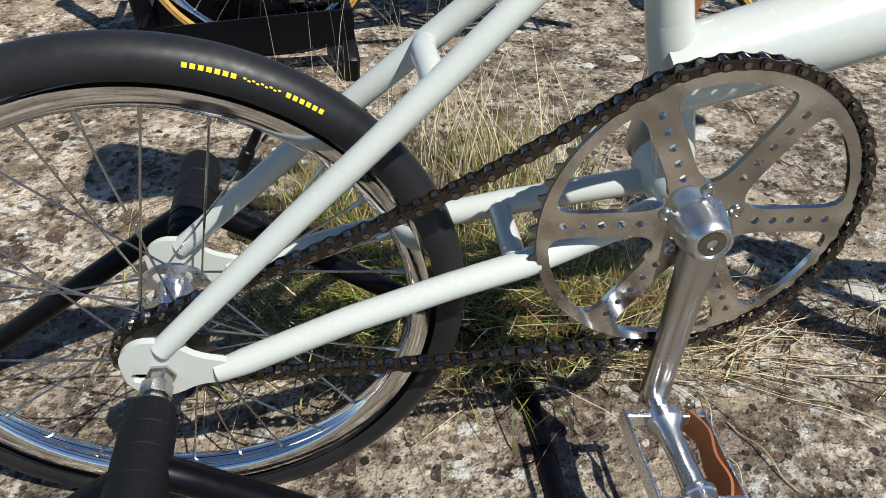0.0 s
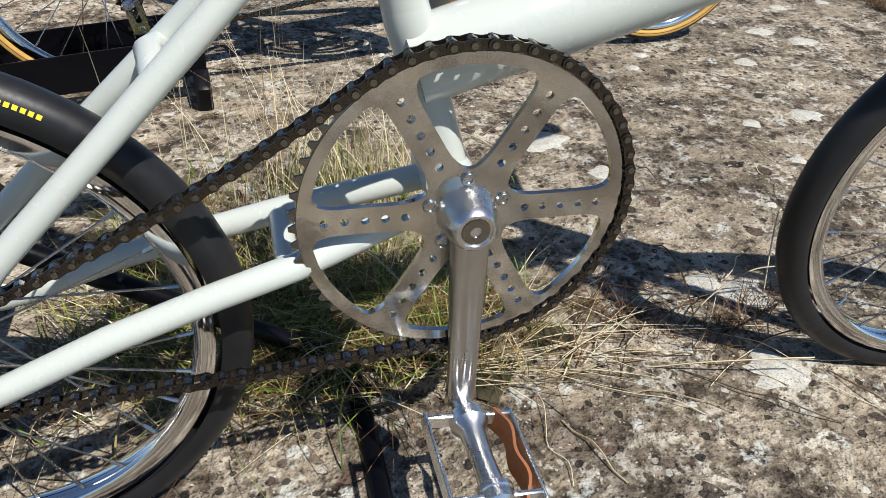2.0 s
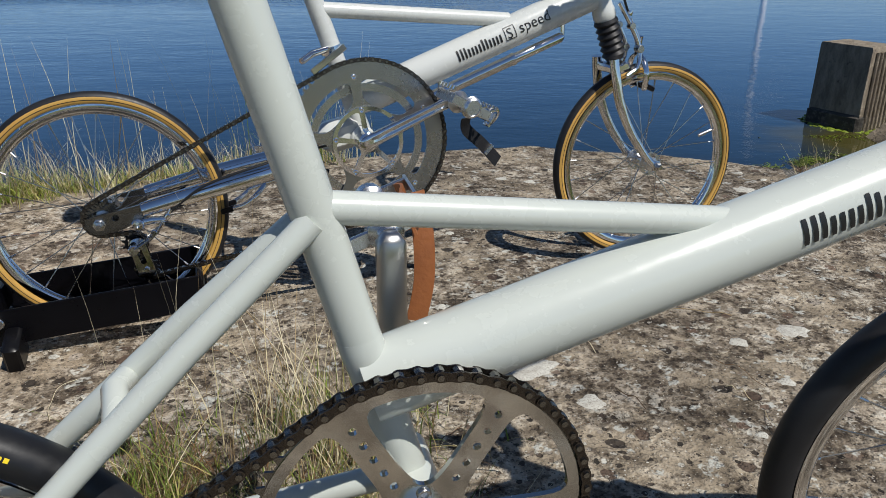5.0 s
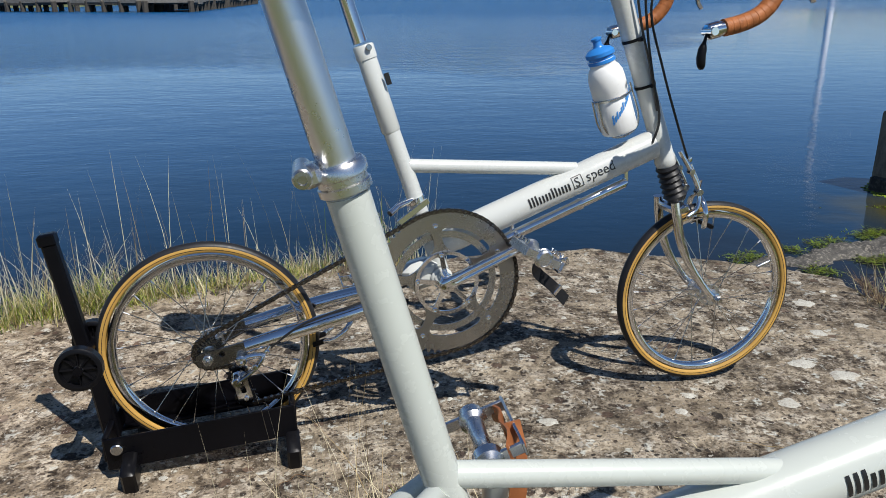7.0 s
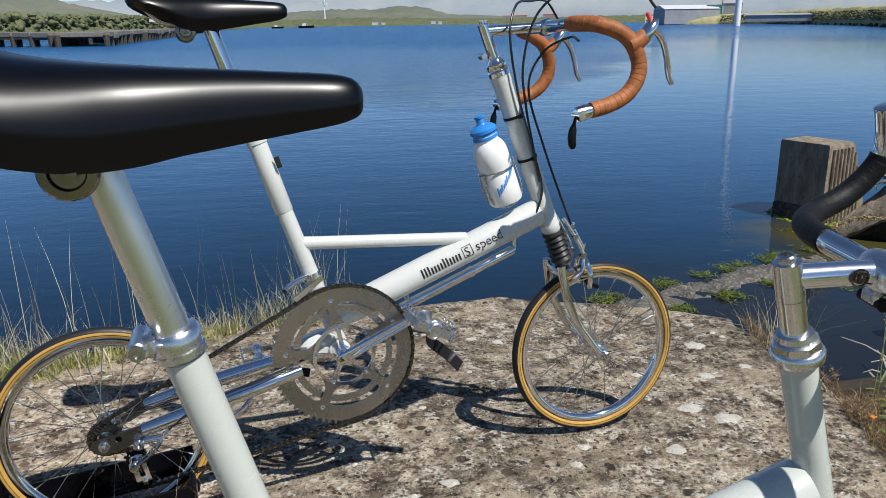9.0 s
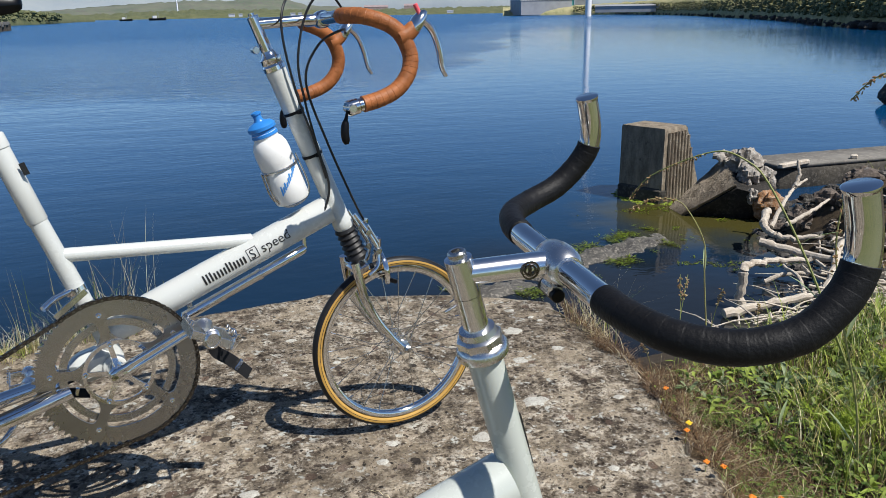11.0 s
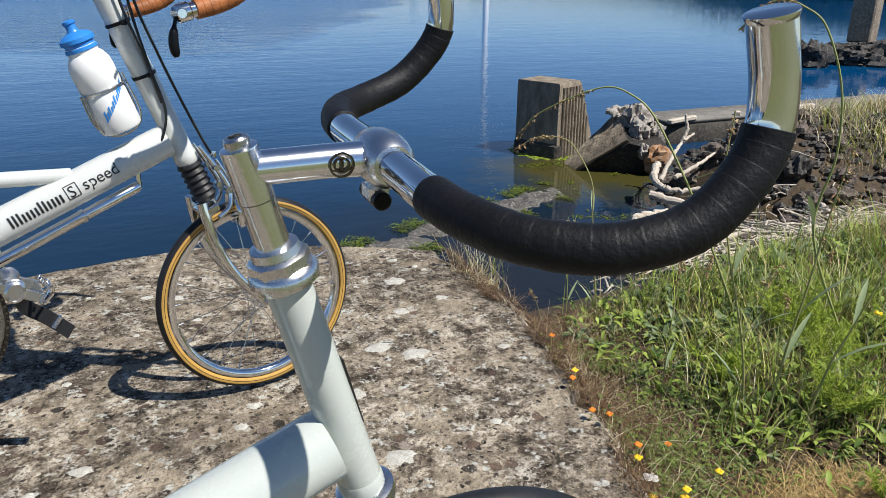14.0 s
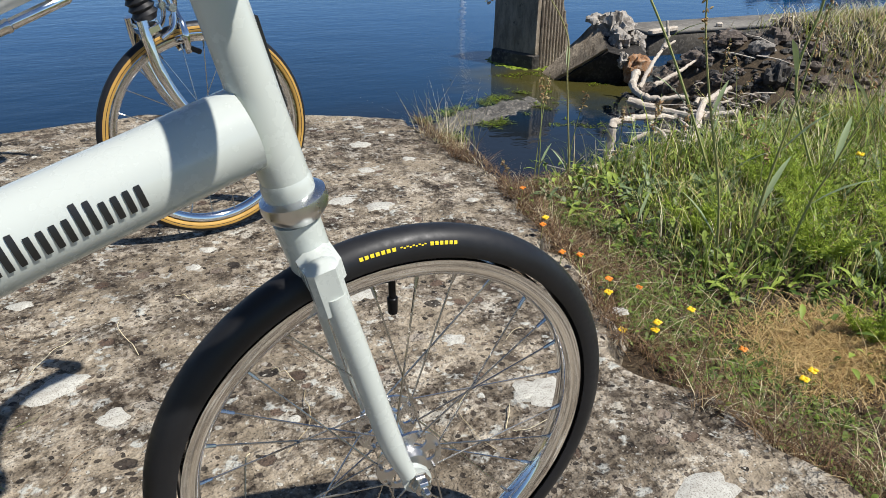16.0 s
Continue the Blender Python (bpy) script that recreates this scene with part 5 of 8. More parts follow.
def build_near_stand():
    """Two bent legs each side, with foam sleeves that carry the rear axle."""
    base = thing("bicycle_stand", "black tubular bicycle stand with foam sleeves at the rear axle", "stand", on_ground(-0.185, 0.414, 8, 0, -0.014))
    g = Geo()
    r = 0.0105
    front, back = 0.305, -0.27
    g.tube(spline([(front - 0.012, -0.150, 0.008), (front, -0.135, 0.008), (front + 0.004, -0.06, 0.008), (front + 0.004, 0.06, 0.008), (front, 0.135, 0.008), (front - 0.012, 0.150, 0.008)], 5), r, 14)
    bar = part("front_bar", g, black_metal, base, "black enamelled tube")
    g = Geo()
    g.tube([(back, -0.15, 0.008), (back, 0.15, 0.008)], r, 14)
    part("back_bar", g, black_metal, base)
    for s in (-1, 1):
        g = Geo()
        g.tube(spline([(front - 0.012, s * 0.145, 0.008), (0.22, s * 0.142, 0.062), (0.03, s * 0.138, 0.192), (0.0, s * 0.137, 0.203)], 4), r, 14)
        part("front_leg", g, black_metal, base)
        g = Geo()
        g.tube([(back, s * 0.145, 0.008), (-0.005, s * 0.138, 0.203)], r, 14)
        part("back_leg", g, black_metal, base)
        g = Geo()
        g.turned([(0.0125, 0.091), (0.0150, 0.092), (0.0156, 0.100), (0.0170, 0.101), (0.0172, 0.112), (0.0166, 0.1126), (0.0166, 0.1134), (0.0176, 0.114), (0.0176, 0.130), (0.0171, 0.1305), (0.0171, 0.1315), (0.0179, 0.132), (0.0180, 0.150), (0.0173, 0.1506), (0.0173, 0.1516), (0.0185, 0.152), (0.0187, 0.172), (0.0180, 0.1726), (0.0180, 0.1734), (0.0188, 0.174), (0.0188, 0.198), (0.0178, 0.202), (0.0168, 0.208), (0.012, 0.209), (0.011, 0.206), (0, 0.206)], (0, 0, 0.207), (0, s, 0), 28)
        part("foam_sleeve", g, foam, base, "black foam sleeve")
        g = Geo()
        g.turned([(0.0085, 0.072), (0.0112, 0.0725), (0.0112, 0.083), (0.0092, 0.084), (0.0092, 0.092)], (0, 0, 0.207), (0, s, 0), 8)
        part("clamp_end", g, steel, base, "bright clamp end")


build_near_bicycle()
build_near_stand()


# ---- the far bicycle ----
def build_far_bicycle():
    bike = thing("bicycle", "white small-wheeled touring bicycle with tan bar tape and chromed fork", "bicycle", on_ground(-0.28, 1.30, 11.5, -3.5, 0.004))
    bb = (0.4425, 0.311)
    g = Geo()
    a, b = Vector((0.440, 0, 0.372)), Vector((0.905, 0, 0.549))
    g.tube([a, a + (b - a) * 0.08, b], [0.024, 0.030, 0.030], 28)
    frame_ob = part("frame", g, paint_far, bike, "white painted steel frame")
    g = Geo()
    g.tube([(0.448, 0, 0.318), (0.355, 0, 0.61)], 0.0165, 22)
    g.turned([(0.0165, 0), (0.0188, 0.004), (0.0184, 0.15), (0.0165, 0.155), (0.0145, 0.156)], (0.3575, 0, 0.600), (-0.295, 0, 1), 24)
    g.turned([(0.0150, 0.14), (0.0200, 0.142), (0.0200, 0.165), (0.0180, 0.168)], (0.3575, 0, 0.600), (-0.295, 0, 1), 24)
    part("seat_tube", g, paint_far, frame_ob)
    g = Geo()
    g.tube([(0.372, 0, 0.535), (0.735, 0, 0.508)], 0.0135, 18)
    part("top_tube", g, paint_far, frame_ob)
    g = Geo()
    d = Vector((-0.119, 0, 0.339)).normalized()
    g.turned([(0.0195, 0), (0.0225, 0.006), (0.0225, 0.018), (0.0205, 0.024), (0.0205, 0.345), (0.0215, 0.35), (0.0215, 0.362), (0.019, 0.364)], (0.941, 0, 0.503), d, 26)
    part("head_tube", g, paint_far, frame_ob)
    g = Geo()
    g.turned([(0.020, -0.036), (0.022, -0.034), (0.022, 0.034), (0.020, 0.036)], (bb[0], 0, bb[1]), (0, 1, 0), 24)
    g.box((0.405, 0.0, 0.315), (0.075, 0.055, 0.055), Matrix.Rotation(radians(-12), 4, 'Y'), 0.012)
    part("bottom_bracket_shell", g, paint_far, frame_ob)
    g = Geo()
    blocks, wide = bars([(0.2, 1.0, 0)] * 3 + [(0.2, 0.74, 0)] * 4 + [(0.2, 1.04, 0), (0.2, 0.95, 0)] + [(0.2, 0.74, 0)] * 4, 0.0200, 0.165)
    dirn = (b.x - a.x, b.z - a.z)
    start = (0.627, 0.443)
    wrapped_mark(g, blocks, start, dirn, 0.030, up=-0.006)
    text, w = word("speed", 0.0205)
    wrapped_mark(g, [([(u + wide + 0.034, v) for u, v in text[0][0]], text[0][1])], start, dirn, 0.030, up=-0.004)
    text, w = word("S", 0.0195)
    wrapped_mark(g, [([(u + wide + 0.008, v) for u, v in text[0][0]], text[0][1])], start, dirn, 0.030, up=-0.005)
    for u0, u1, v0, v1 in ((0, 0.0225, 0, 0.0014), (0, 0.0225, 0.0233, 0.0247), (0, 0.0014, 0, 0.0247), (0.0211, 0.0225, 0, 0.0247)):
        k = wide + 0.004
        for q in range(8):
            lo, hi = v0 + (v1 - v0) * q / 8, v0 + (v1 - v0) * (q + 1) / 8
            wrapped_mark(g, [([(k + u0, lo), (k + u1, lo), (k + u1, hi), (k + u0, hi)], [(0, 1, 2, 3)])], start, dirn, 0.030, up=-0.0075)
    part("frame_marking", g, black_print, frame_ob, "black lettering and plain marks on the main tube", smooth=False)
    g = Geo()
    g.box((0.351, -0.0195, 0.700), (0.010, 0.003, 0.022), Matrix.Rotation(radians(-16), 4, 'Y'), 0.001)
    part("tube_badge", g, black_print, frame_ob, "small dark badge on the seat tube")
    # seat
    g = Geo()
    g.tube([(0.306, 0, 0.765), (0.250, 0, 0.955)], 0.0136, 20)
    part("seat_post", g, chrome, bike, "chromed seat post")
    g = Geo()
    g.rod((0.318, -0.026, 0.757), (0.318, 0.01, 0.757), 0.0055, seg=14, edge=0.001)
    part("clamp_bolt", g, steel, bike)
    build_saddle(bike, Matrix.Translation((0.119, 0, 0.938)), True, "matt black saddle")
    # steering
    steer = turned_about((0.9, 0, 0.62), (-0.33, 0, 0.94), -2)
    g = Geo()
    p0 = Vector((0.941, 0, 0.503))
    g.turned([(0.0225, 0.363), (0.0225, 0.372), (0.019, 0.376), (0.021, 0.379), (0.021, 0.388), (0.016, 0.392), (0.013, 0.402)], p0, d, 24)
    head = part("headset", g, chrome, bike, "chromed headset", steer)
    g = Geo()
    g.rod(Vector((0.800, 0.0, 0.885)) + Vector((-0.016, -0.012, 0)), Vector((0.800, 0, 0.885)) + Vector((-0.016, 0.012, 0)), 0.007, seg=14, edge=0.001)
    part("headset_bolt", g, steel, head)
    g = Geo()
    top = p0 + d * 0.470
    g.tube([p0 + d * 0.39, top], 0.0118, 20)
    g.turned([(0.0120, 0), (0.0118, 0.002), (0.006, 0.003), (0.006, 0.008), (0, 0.008)], top, d, 16)
    g.tube([top - d * 0.014, (0.86, 0, 0.938), (0.912, 0, 0.940)], 0.0105, 20)
    g.turned([(0.0145, -0.018), (0.0175, -0.012), (0.0175, 0.012), (0.0145, 0.018)], (0.926, 0, 0.940), (0, 1, 0), 22)
    stem = part("stem", g, chrome, bike, "chromed quill stem", steer)
    half = [(0.926, 0, 0.940), (0.926, 0.09, 0.941), (0.930, 0.140, 0.940), (0.948, 0.172, 0.937), (0.982, 0.188, 0.925), (1.007, 0.194, 0.908), (1.022, 0.198, 0.882), (1.027, 0.201, 0.856), (1.019, 0.203, 0.829), (0.995, 0.205, 0.803), (0.958, 0.206, 0.787), (0.905, 0.207, 0.776)]
    left = spline(half, 6)
    g = Geo()
    g.tube([Vector((q.x, -q.y, q.z)) for q in left[::-1]] + left[1:], 0.0122, 16)
    bar = part("handlebar", g, chrome, bike, "drop handlebar", steer)
    for s in (-1, 1):
        g = Geo()
        q = [Vector((v.x, s * v.y, v.z)) for v in left if v.y > 0.105][:-2]
        dense = spline(q, 12)
        run, rr = 0.0, []
        for i, p in enumerate(dense):
            run += (p - dense[i - 1]).length if i else 0
            rr.append(0.0146 + 0.0007 * ((run / 0.0125 + 0.3 * noise.noise((run * 30, s, 1))) % 1.0) ** 0.5)
        rr[0] = 0.013
        g.tube(dense, rr, 18)
        part("bar_tape", g, tan_tape, bar, "tan leather bar tape", angle=60)
        e = Vector((0.905, s * 0.207, 0.776))
        dr = Vector((-0.055, s * 0.001, -0.013)).normalized()
        g = Geo()
        g.rod(e - dr * 0.010, e + dr * 0.014, 0.0146, seg=18, edge=0.002)
        g.rod(e + dr * 0.008 + Vector((0, -0.018, 0)), e + dr * 0.008 + Vector((0, 0.018, 0)), 0.008, seg=14, edge=0.001)
        sh = part("bar_end_shifter", g, chrome, bar, "bright bar-end shifter")
        g = Geo()
        g.tube(spline([e + dr * 0.012, e + dr * 0.018 + Vector((0, 0, -0.018)), e + dr * 0.022 + Vector((0, 0, -0.040)), e + dr * 0.020 + Vector((0, 0, -0.062))], 4), [0.003] * 4 + [0.004, 0.0065, 0.0075, 0.0078, 0.0080, 0.0080, 0.0078, 0.0072, 0.004], 12)
        part("shifter_lever", g, black_plastic, sh, "black lever tip")
        g = Geo()
        g.tube(spline([(1.006, s * 0.196, 0.895), (1.024, s * 0.197, 0.902), (1.042, s * 0.197, 0.916)], 4), [0.0165, 0.0172, 0.0175, 0.017, 0.016, 0.0155, 0.015, 0.0145, 0.013], 16)
        hood = part("brake_hood", g, tan_tape, bar, "tan brake hood")
        g = Geo()
        g.tube(spline([(1.036, s * 0.197, 0.908), (1.052, s * 0.197, 0.930), (1.064, s * 0.197, 0.942)], 4), [0.0145, 0.0175, 0.0185, 0.018, 0.0165, 0.015, 0.013, 0.010, 0.007], 14, flat=0.7)
        part("lever_body", g, stem_alloy, hood, "satin alloy brake lever body")
        g = Geo()
        g.tube(spline([(1.056, s * 0.197, 0.928), (1.076, s * 0.197, 0.908), (1.089, s * 0.196, 0.875), (1.096, s * 0.194, 0.840), (1.106, s * 0.192, 0.822)], 5), [0.0105] * 6 + [0.0090] * 8 + [0.0080] * 7, 12, flat=0.6)
        part("brake_lever", g, stem_alloy, hood, "bright alloy brake lever")
        g = Geo()
        g.rod((1.052, s * 0.197, 0.938), (1.044, s * 0.196, 0.956), 0.0045, seg=12, edge=0.001)
        part("cable_stop", g, pink_plastic, hood, "pink rubber cable stop")
    g = Geo()
    prof = [(0.0225, 0)]
    for k in range(6):
        prof += [(0.0245, -0.0065 - k * 0.0125), (0.0195, -0.0125 - k * 0.0125)]
    prof += [(0.017, -0.080)]
    g.turned(prof, p0, d, 24)
    part("rubber_boot", g, rubber, bike, "black ribbed rubber boot", steer)
    g = Geo()
    g.rod(p0 - d * 0.078, p0 - d * 0.105, 0.0150, seg=18, edge=0.003)
    g.box(p0 - d * 0.094 + Vector((-0.012, 0, 0)), (0.034, 0.096, 0.018), Matrix.Rotation(radians(-19), 4, 'Y'), 0.005)
    fork = part("fork", g, chrome, bike, "chromed fork", steer)
    for s in (-1, 1):
        g = Geo()
        g.tube(spline([(0.946, s * 0.038, 0.430), (0.952, s * 0.042, 0.390), (0.962, s * 0.044, 0.345), (0.990, s * 0.046, 0.285), (1.030, s * 0.048, 0.230), (1.050, s * 0.049, 0.214)], 5), [0.0098] * 12 + [0.0090] * 6 + [0.0080] * 8, 14)
        part("fork_blade", g, chrome, fork)
        g = Geo()
        g.tube(spline([(0.958, s * 0.022, 0.535), (0.984, s * 0.026, 0.492), (1.004, s * 0.028, 0.450), (1.000, s * 0.034, 0.415), (0.975, s * 0.040, 0.398)], 5), 0.0048, 10)
        part("fork_link", g, chrome, fork, "chromed suspension link")
        g = Geo()
        g.rod((1.003, s * 0.020, 0.448), (1.003, s * 0.038, 0.448), 0.0075, seg=14, edge=0.001)
        part("link_bolt", g, steel, fork)
        g = Geo()
        g.rod((0.984, s * 0.018, 0.492), (0.984, s * 0.034, 0.492), 0.0065, seg=14, edge=0.001)
        part("link_bolt", g, steel, fork)
        g = Geo()
        g.turned([(0.012, 0), (0.012, 0.003), (0.0085, 0.004), (0.0085, 0.012), (0.006, 0.014), (0.0045, 0.014), (0.0045, 0.020)], (1.050, s * 0.050, 0.214), (0, s, 0), 6)
        part("axle_nut", g, steel, fork)
    # front brake in front of the fork crown
    g = Geo()
    g.rod((0.985, 0, 0.402), (1.030, 0, 0.402), 0.0055)
    caliper = part("front_brake", g, chrome, bike, "chromed side-pull brake", steer)
    for s in (-1, 1):
        g = Geo()
        g.tube(spline([(1.016, -s * 0.010, 0.470), (1.018, s * 0.004, 0.440), (1.018, s * 0.024, 0.425), (1.020, s * 0.036, 0.400), (1.022, s * 0.030, 0.378), (1.026, s * 0.022, 0.368)], 5), [0.005] * 10 + [0.0062] * 16, 10, flat=0.7)
        part("brake_arm", g, chrome, caliper)
        g = Geo()
        g.box((1.034, s * 0.019, 0.372), (0.034, 0.008, 0.010), Matrix.Rotation(radians(25), 4, 'Y'), 0.002)
        part("brake_block", g, black_plastic, caliper)
    g = Geo()
    g.rod((0.990, -0.012, 0.505), (1.012, -0.014, 0.462), 0.0030)
    g.turned([(0.005, 0), (0.006, 0.004), (0.005, 0.010)], (0.986, -0.012, 0.510), (0.1, 0, 1), 10)
    part("brake_adjuster", g, chrome, caliper)
    build_wheel(bike, "front_wheel", steer @ Matrix.Translation((1.050, 0, 0.213)), 0.2065, 0.0122, 0.0190, 0.1845, 0.170, True, 24, 0.009, 0.024, 0.026, 0.060)
    build_wheel(bike, "rear_wheel", Matrix.Translation((-0.011, 0, 0.207)), 0.2075, 0.0122, 0.0190, 0.1845, 0.170, True, 28, 0.012, 0.024, 0.026, 0.066,
                cogs=((11, -0.046), (12, -0.042), (13, -0.038), (14, -0.034), (15, -0.030)))
    # rear swinging arms
    g = Geo()
    g.rod((0.335, -0.052, 0.275), (0.335, 0.052, 0.275), 0.012, seg=18, edge=0.002)
    arms = part("rear_fork", g, chrome, bike, "chromed swinging rear fork")
    for s in (-1, 1):
        g = Geo()
        g.tube(spline([(0.055, s * 0.060, 0.221), (0.15, s * 0.059, 0.242), (0.28, s * 0.052, 0.268), (0.36, s * 0.040, 0.283)], 5), [0.0125 + 0.0025 * math.sin(math.pi * k / 15) for k in range(16)], 20)
        part("swing_arm", g, chrome, arms)
        g = Geo()
        g.plate([rounded([(-0.036, 0.214), (-0.034, 0.192), (-0.018, 0.184), (0.020, 0.190), (0.085, 0.222), (0.06, 0.232)], 0.009, 3), round_loop(0.0045, 12, -0.014, 0.203), round_loop(0.006, 12, 0.012, 0.212)], s * 0.060 - 0.003, s * 0.060 + 0.003)
        part("dropout", g, dark_steel, arms, "dark steel dropout plate")
        g = Geo()
        g.turned([(0.0105, 0), (0.0105, 0.003), (0.0085, 0.004), (0.0085, 0.012), (0.0045, 0.013), (0.0045, 0.020)], (-0.014, s * 0.063, 0.203), (0, s, 0), 6)
        part("axle_nut", g, steel, arms)
    # rear brake under the arms
    g = Geo()
    g.rod((0.235, 0, 0.226), (0.285, 0, 0.240), 0.005)
    rb = part("rear_brake", g, chrome, bike, "chromed rear brake")
    for s in (-1, 1):
        g = Geo()
        g.tube(spline([(0.262, s * 0.006, 0.232), (0.245, s * 0.034, 0.222), (0.225, s * 0.032, 0.206), (0.205, s * 0.020, 0.198)], 4), 0.0052, 10)
        part("brake_arm", g, chrome, rb)
        g = Geo()
        g.box((0.196, s * 0.018, 0.196), (0.030, 0.008, 0.010), Matrix.Rotation(radians(-15), 4, 'Y'), 0.002)
        part("brake_block", g, black_plastic, rb)
    # chainwheel: large outer plate on a five-armed spider
    cx = Matrix.Translation((bb[0] + 0.005, 0, bb[1] - 0.005))
    g = Geo()
    R = 0.1475
    cuts = windowed_ring(5, 0.0088, 0.111, 0.071, radians(28), 0.012)
    g.plate([toothed(68, R - 0.006, R + 0.001)] + cuts + [round_loop(0.0585, 48)], -0.050, -0.0465)
    ring = part("chainring", g, dull_alloy, bike, "large alloy chainring with kidney openings", cx, angle=25)
    g = Geo()
    cuts = windowed_ring(5, 0.0045, 0.0575, 0.020, radians(28), 0.006)
    g.plate([round_loop(0.0645, 60)] + cuts, -0.0545, -0.0502)
    part("spider", g, chrome, ring, "polished five-armed spider", angle=25)
    for rad, off in ((0.059, 28), (0.118, 28)):
        for k in range(5):
            a = radians(off + 72 * k)
            g = Geo()
            g.turned([(0.0048, 0), (0.0048, 0.0018), (0.0036, 0.0025), (0.002, 0.0022), (0, 0.0016)], (rad * math.cos(a), -0.0543 if rad < 0.1 else -0.0500, rad * math.sin(a)), (0, -1, 0), 14)
            part("ring_bolt", g, chrome, ring)
    g = Geo()
    g.plate([round_loop(0.1035, 72), round_loop(0.090, 60)], -0.0425, -0.0400)
    part("inner_chainring", g, steel, ring, angle=25)
    g = Geo()
    g.turned([(0.016, 0.03), (0.018, 0.056), (0.017, 0.078), (0.011, 0.082), (0.0085, 0.0825), (0.0085, 0.080), (0, 0.080)], (bb[0], 0, bb[1]), (0, -1, 0), 26)
    boss = part("crank_boss", g, chrome, bike)
    near = build_crank_arm(bike, bb, (0.596, 0.375), -0.0760, chrome, root=0.0115, tip=0.0095)
    build_pedal(near, Matrix.Translation((0.600, -0.086, 0.377)) @ Matrix.Rotation(radians(28), 4, 'Y') @ Matrix.Diagonal((1.15, 1.05, 1.35, 1)), -1, black_tape, "chromed cage pedal with a black toe strap", strap="toe")
    far = build_crank_arm(bike, bb, (0.296, 0.267), 0.0700, chrome, root=0.0115, tip=0.0095)
    build_pedal(far, Matrix.Translation((0.292, 0.080, 0.265)), 1, black_tape, "chromed cage pedal with a black toe strap", strap="toe")
    path = resample(arc((bb[0] + 0.005, bb[1] - 0.005), 0.1450, -81, 118, 60) + arc((-0.011, 0.207), 0.031, 118, 285, 16) + arc((0.034, 0.158), 0.019, 80, -50, 8) + arc((0.048, 0.112), 0.019, 140, 280, 8))
    build_chain(bike, path, lambda x: -0.038 - 0.010 * smooth_step(0.05, 0.33, x), chain_steel, False)
    # rear derailleur
    g = Geo()
    g.rod((0.046, -0.050, 0.200), (0.046, -0.080, 0.200), 0.0105, seg=18, edge=0.002)
    g.turned([(0.007, 0), (0.007, 0.004), (0.003, 0.0045), (0, 0.002)], (0.046, -0.080, 0.200), (0, -1, 0), 14)
    g.tube([(0.046, -0.064, 0.200), (0.070, -0.068, 0.204), (0.089, -0.068, 0.203)], [0.007, 0.0065, 0.006], 12)
    dr = part("rear_derailleur", g, chrome, bike, "chromed rear derailleur")
    for y, z in ((-0.058, 0.0), (-0.078, 0.003)):
        g = Geo()
        g.tube(spline([(0.086, y, 0.198 + z), (0.072, y, 0.180 + z), (0.050, y, 0.164 + z), (0.036, y, 0.156 + z)], 4), 0.0058, 10, flat=0.6)
        part("derailleur_link", g, chrome, dr)
    g = Geo()
    g.tube([(0.082 - 0.0026 * k + 0.004 * math.cos(k * 1.2), -0.068 + 0.004 * math.sin(k * 1.2), 0.194 - 0.0022 * k) for k in range(16)], 0.0010, 6)
    part("derailleur_spring", g, steel, dr)
    g = Geo()
    g.rod((0.034, -0.046, 0.157), (0.034, -0.082, 0.157), 0.0095, seg=18, edge=0.002)
    part("derailleur_knuckle", g, chrome, dr)
    for x, z in ((0.034, 0.158), (0.048, 0.112)):
        g = Geo()
        g.plate([toothed(11, 0.0165, 0.021), round_loop(0.004, 10)] + [round_loop(0.0028, 8, 0.0105 * math.cos(a), 0.0105 * math.sin(a)) for a in (0, 1.257, 2.513, 3.770, 5.027)], -0.043, -0.039, Matrix.Translation((x, 0, z)))
        part("jockey_wheel", g, black_plastic, dr)
        g = Geo()
        g.rod((x, -0.056, z), (x, -0.032, z), 0.0048, seg=10, edge=0.0008)
        part("jockey_bolt", g, chrome, dr)
    for y in (-0.051, -0.034):
        g = Geo()
        g.plate([rounded([(0.022, 0.166), (0.035, 0.099), (0.062, 0.104), (0.048, 0.172)], 0.010, 4), rounded([(0.034, 0.148), (0.041, 0.122), (0.050, 0.124), (0.043, 0.150)], 0.0035, 3)], y - 0.0009, y + 0.0009)
        part("derailleur_cage", g, chrome, dr)
    g = Geo()
    g.turned([(0.0045, 0), (0.0055, 0.002), (0.0055, 0.010), (0.0035, 0.012), (0.0035, 0.020)], (0.090, -0.068, 0.203), (0.5, 0, 0.8), 12)
    g.rod((0.070, -0.079, 0.186), (0.070, -0.086, 0.186), 0.0055, seg=12, edge=0.001)
    part("cable_clamp", g, chrome, dr)
    # front derailleur
    g = Geo()
    g.box((0.385, -0.046, 0.452), (0.070, 0.0025, 0.011), Matrix.Rotation(radians(-35), 4, 'Y'), 0.001)
    g.box((0.385, -0.058, 0.455), (0.070, 0.0025, 0.011), Matrix.Rotation(radians(-35), 4, 'Y'), 0.001)
    g.tube([(0.400, -0.005, 0.470), (0.360, -0.030, 0.462), (0.340, -0.048, 0.452)], 0.006, 10)
    g.turned([(0.0175, -0.006), (0.0195, -0.006), (0.0195, 0.006), (0.0175, 0.006)], (0.399, 0, 0.466), (-0.295, 0, 1), 22, True)
    part("front_derailleur", g, chrome, bike, "chromed front derailleur")
    # chromed rod below the main tube
    g = Geo()
    a = Vector((0.440, 0, 0.372))
    u = (b - a).normalized()
    dn = Vector((u.z, 0, -u.x))
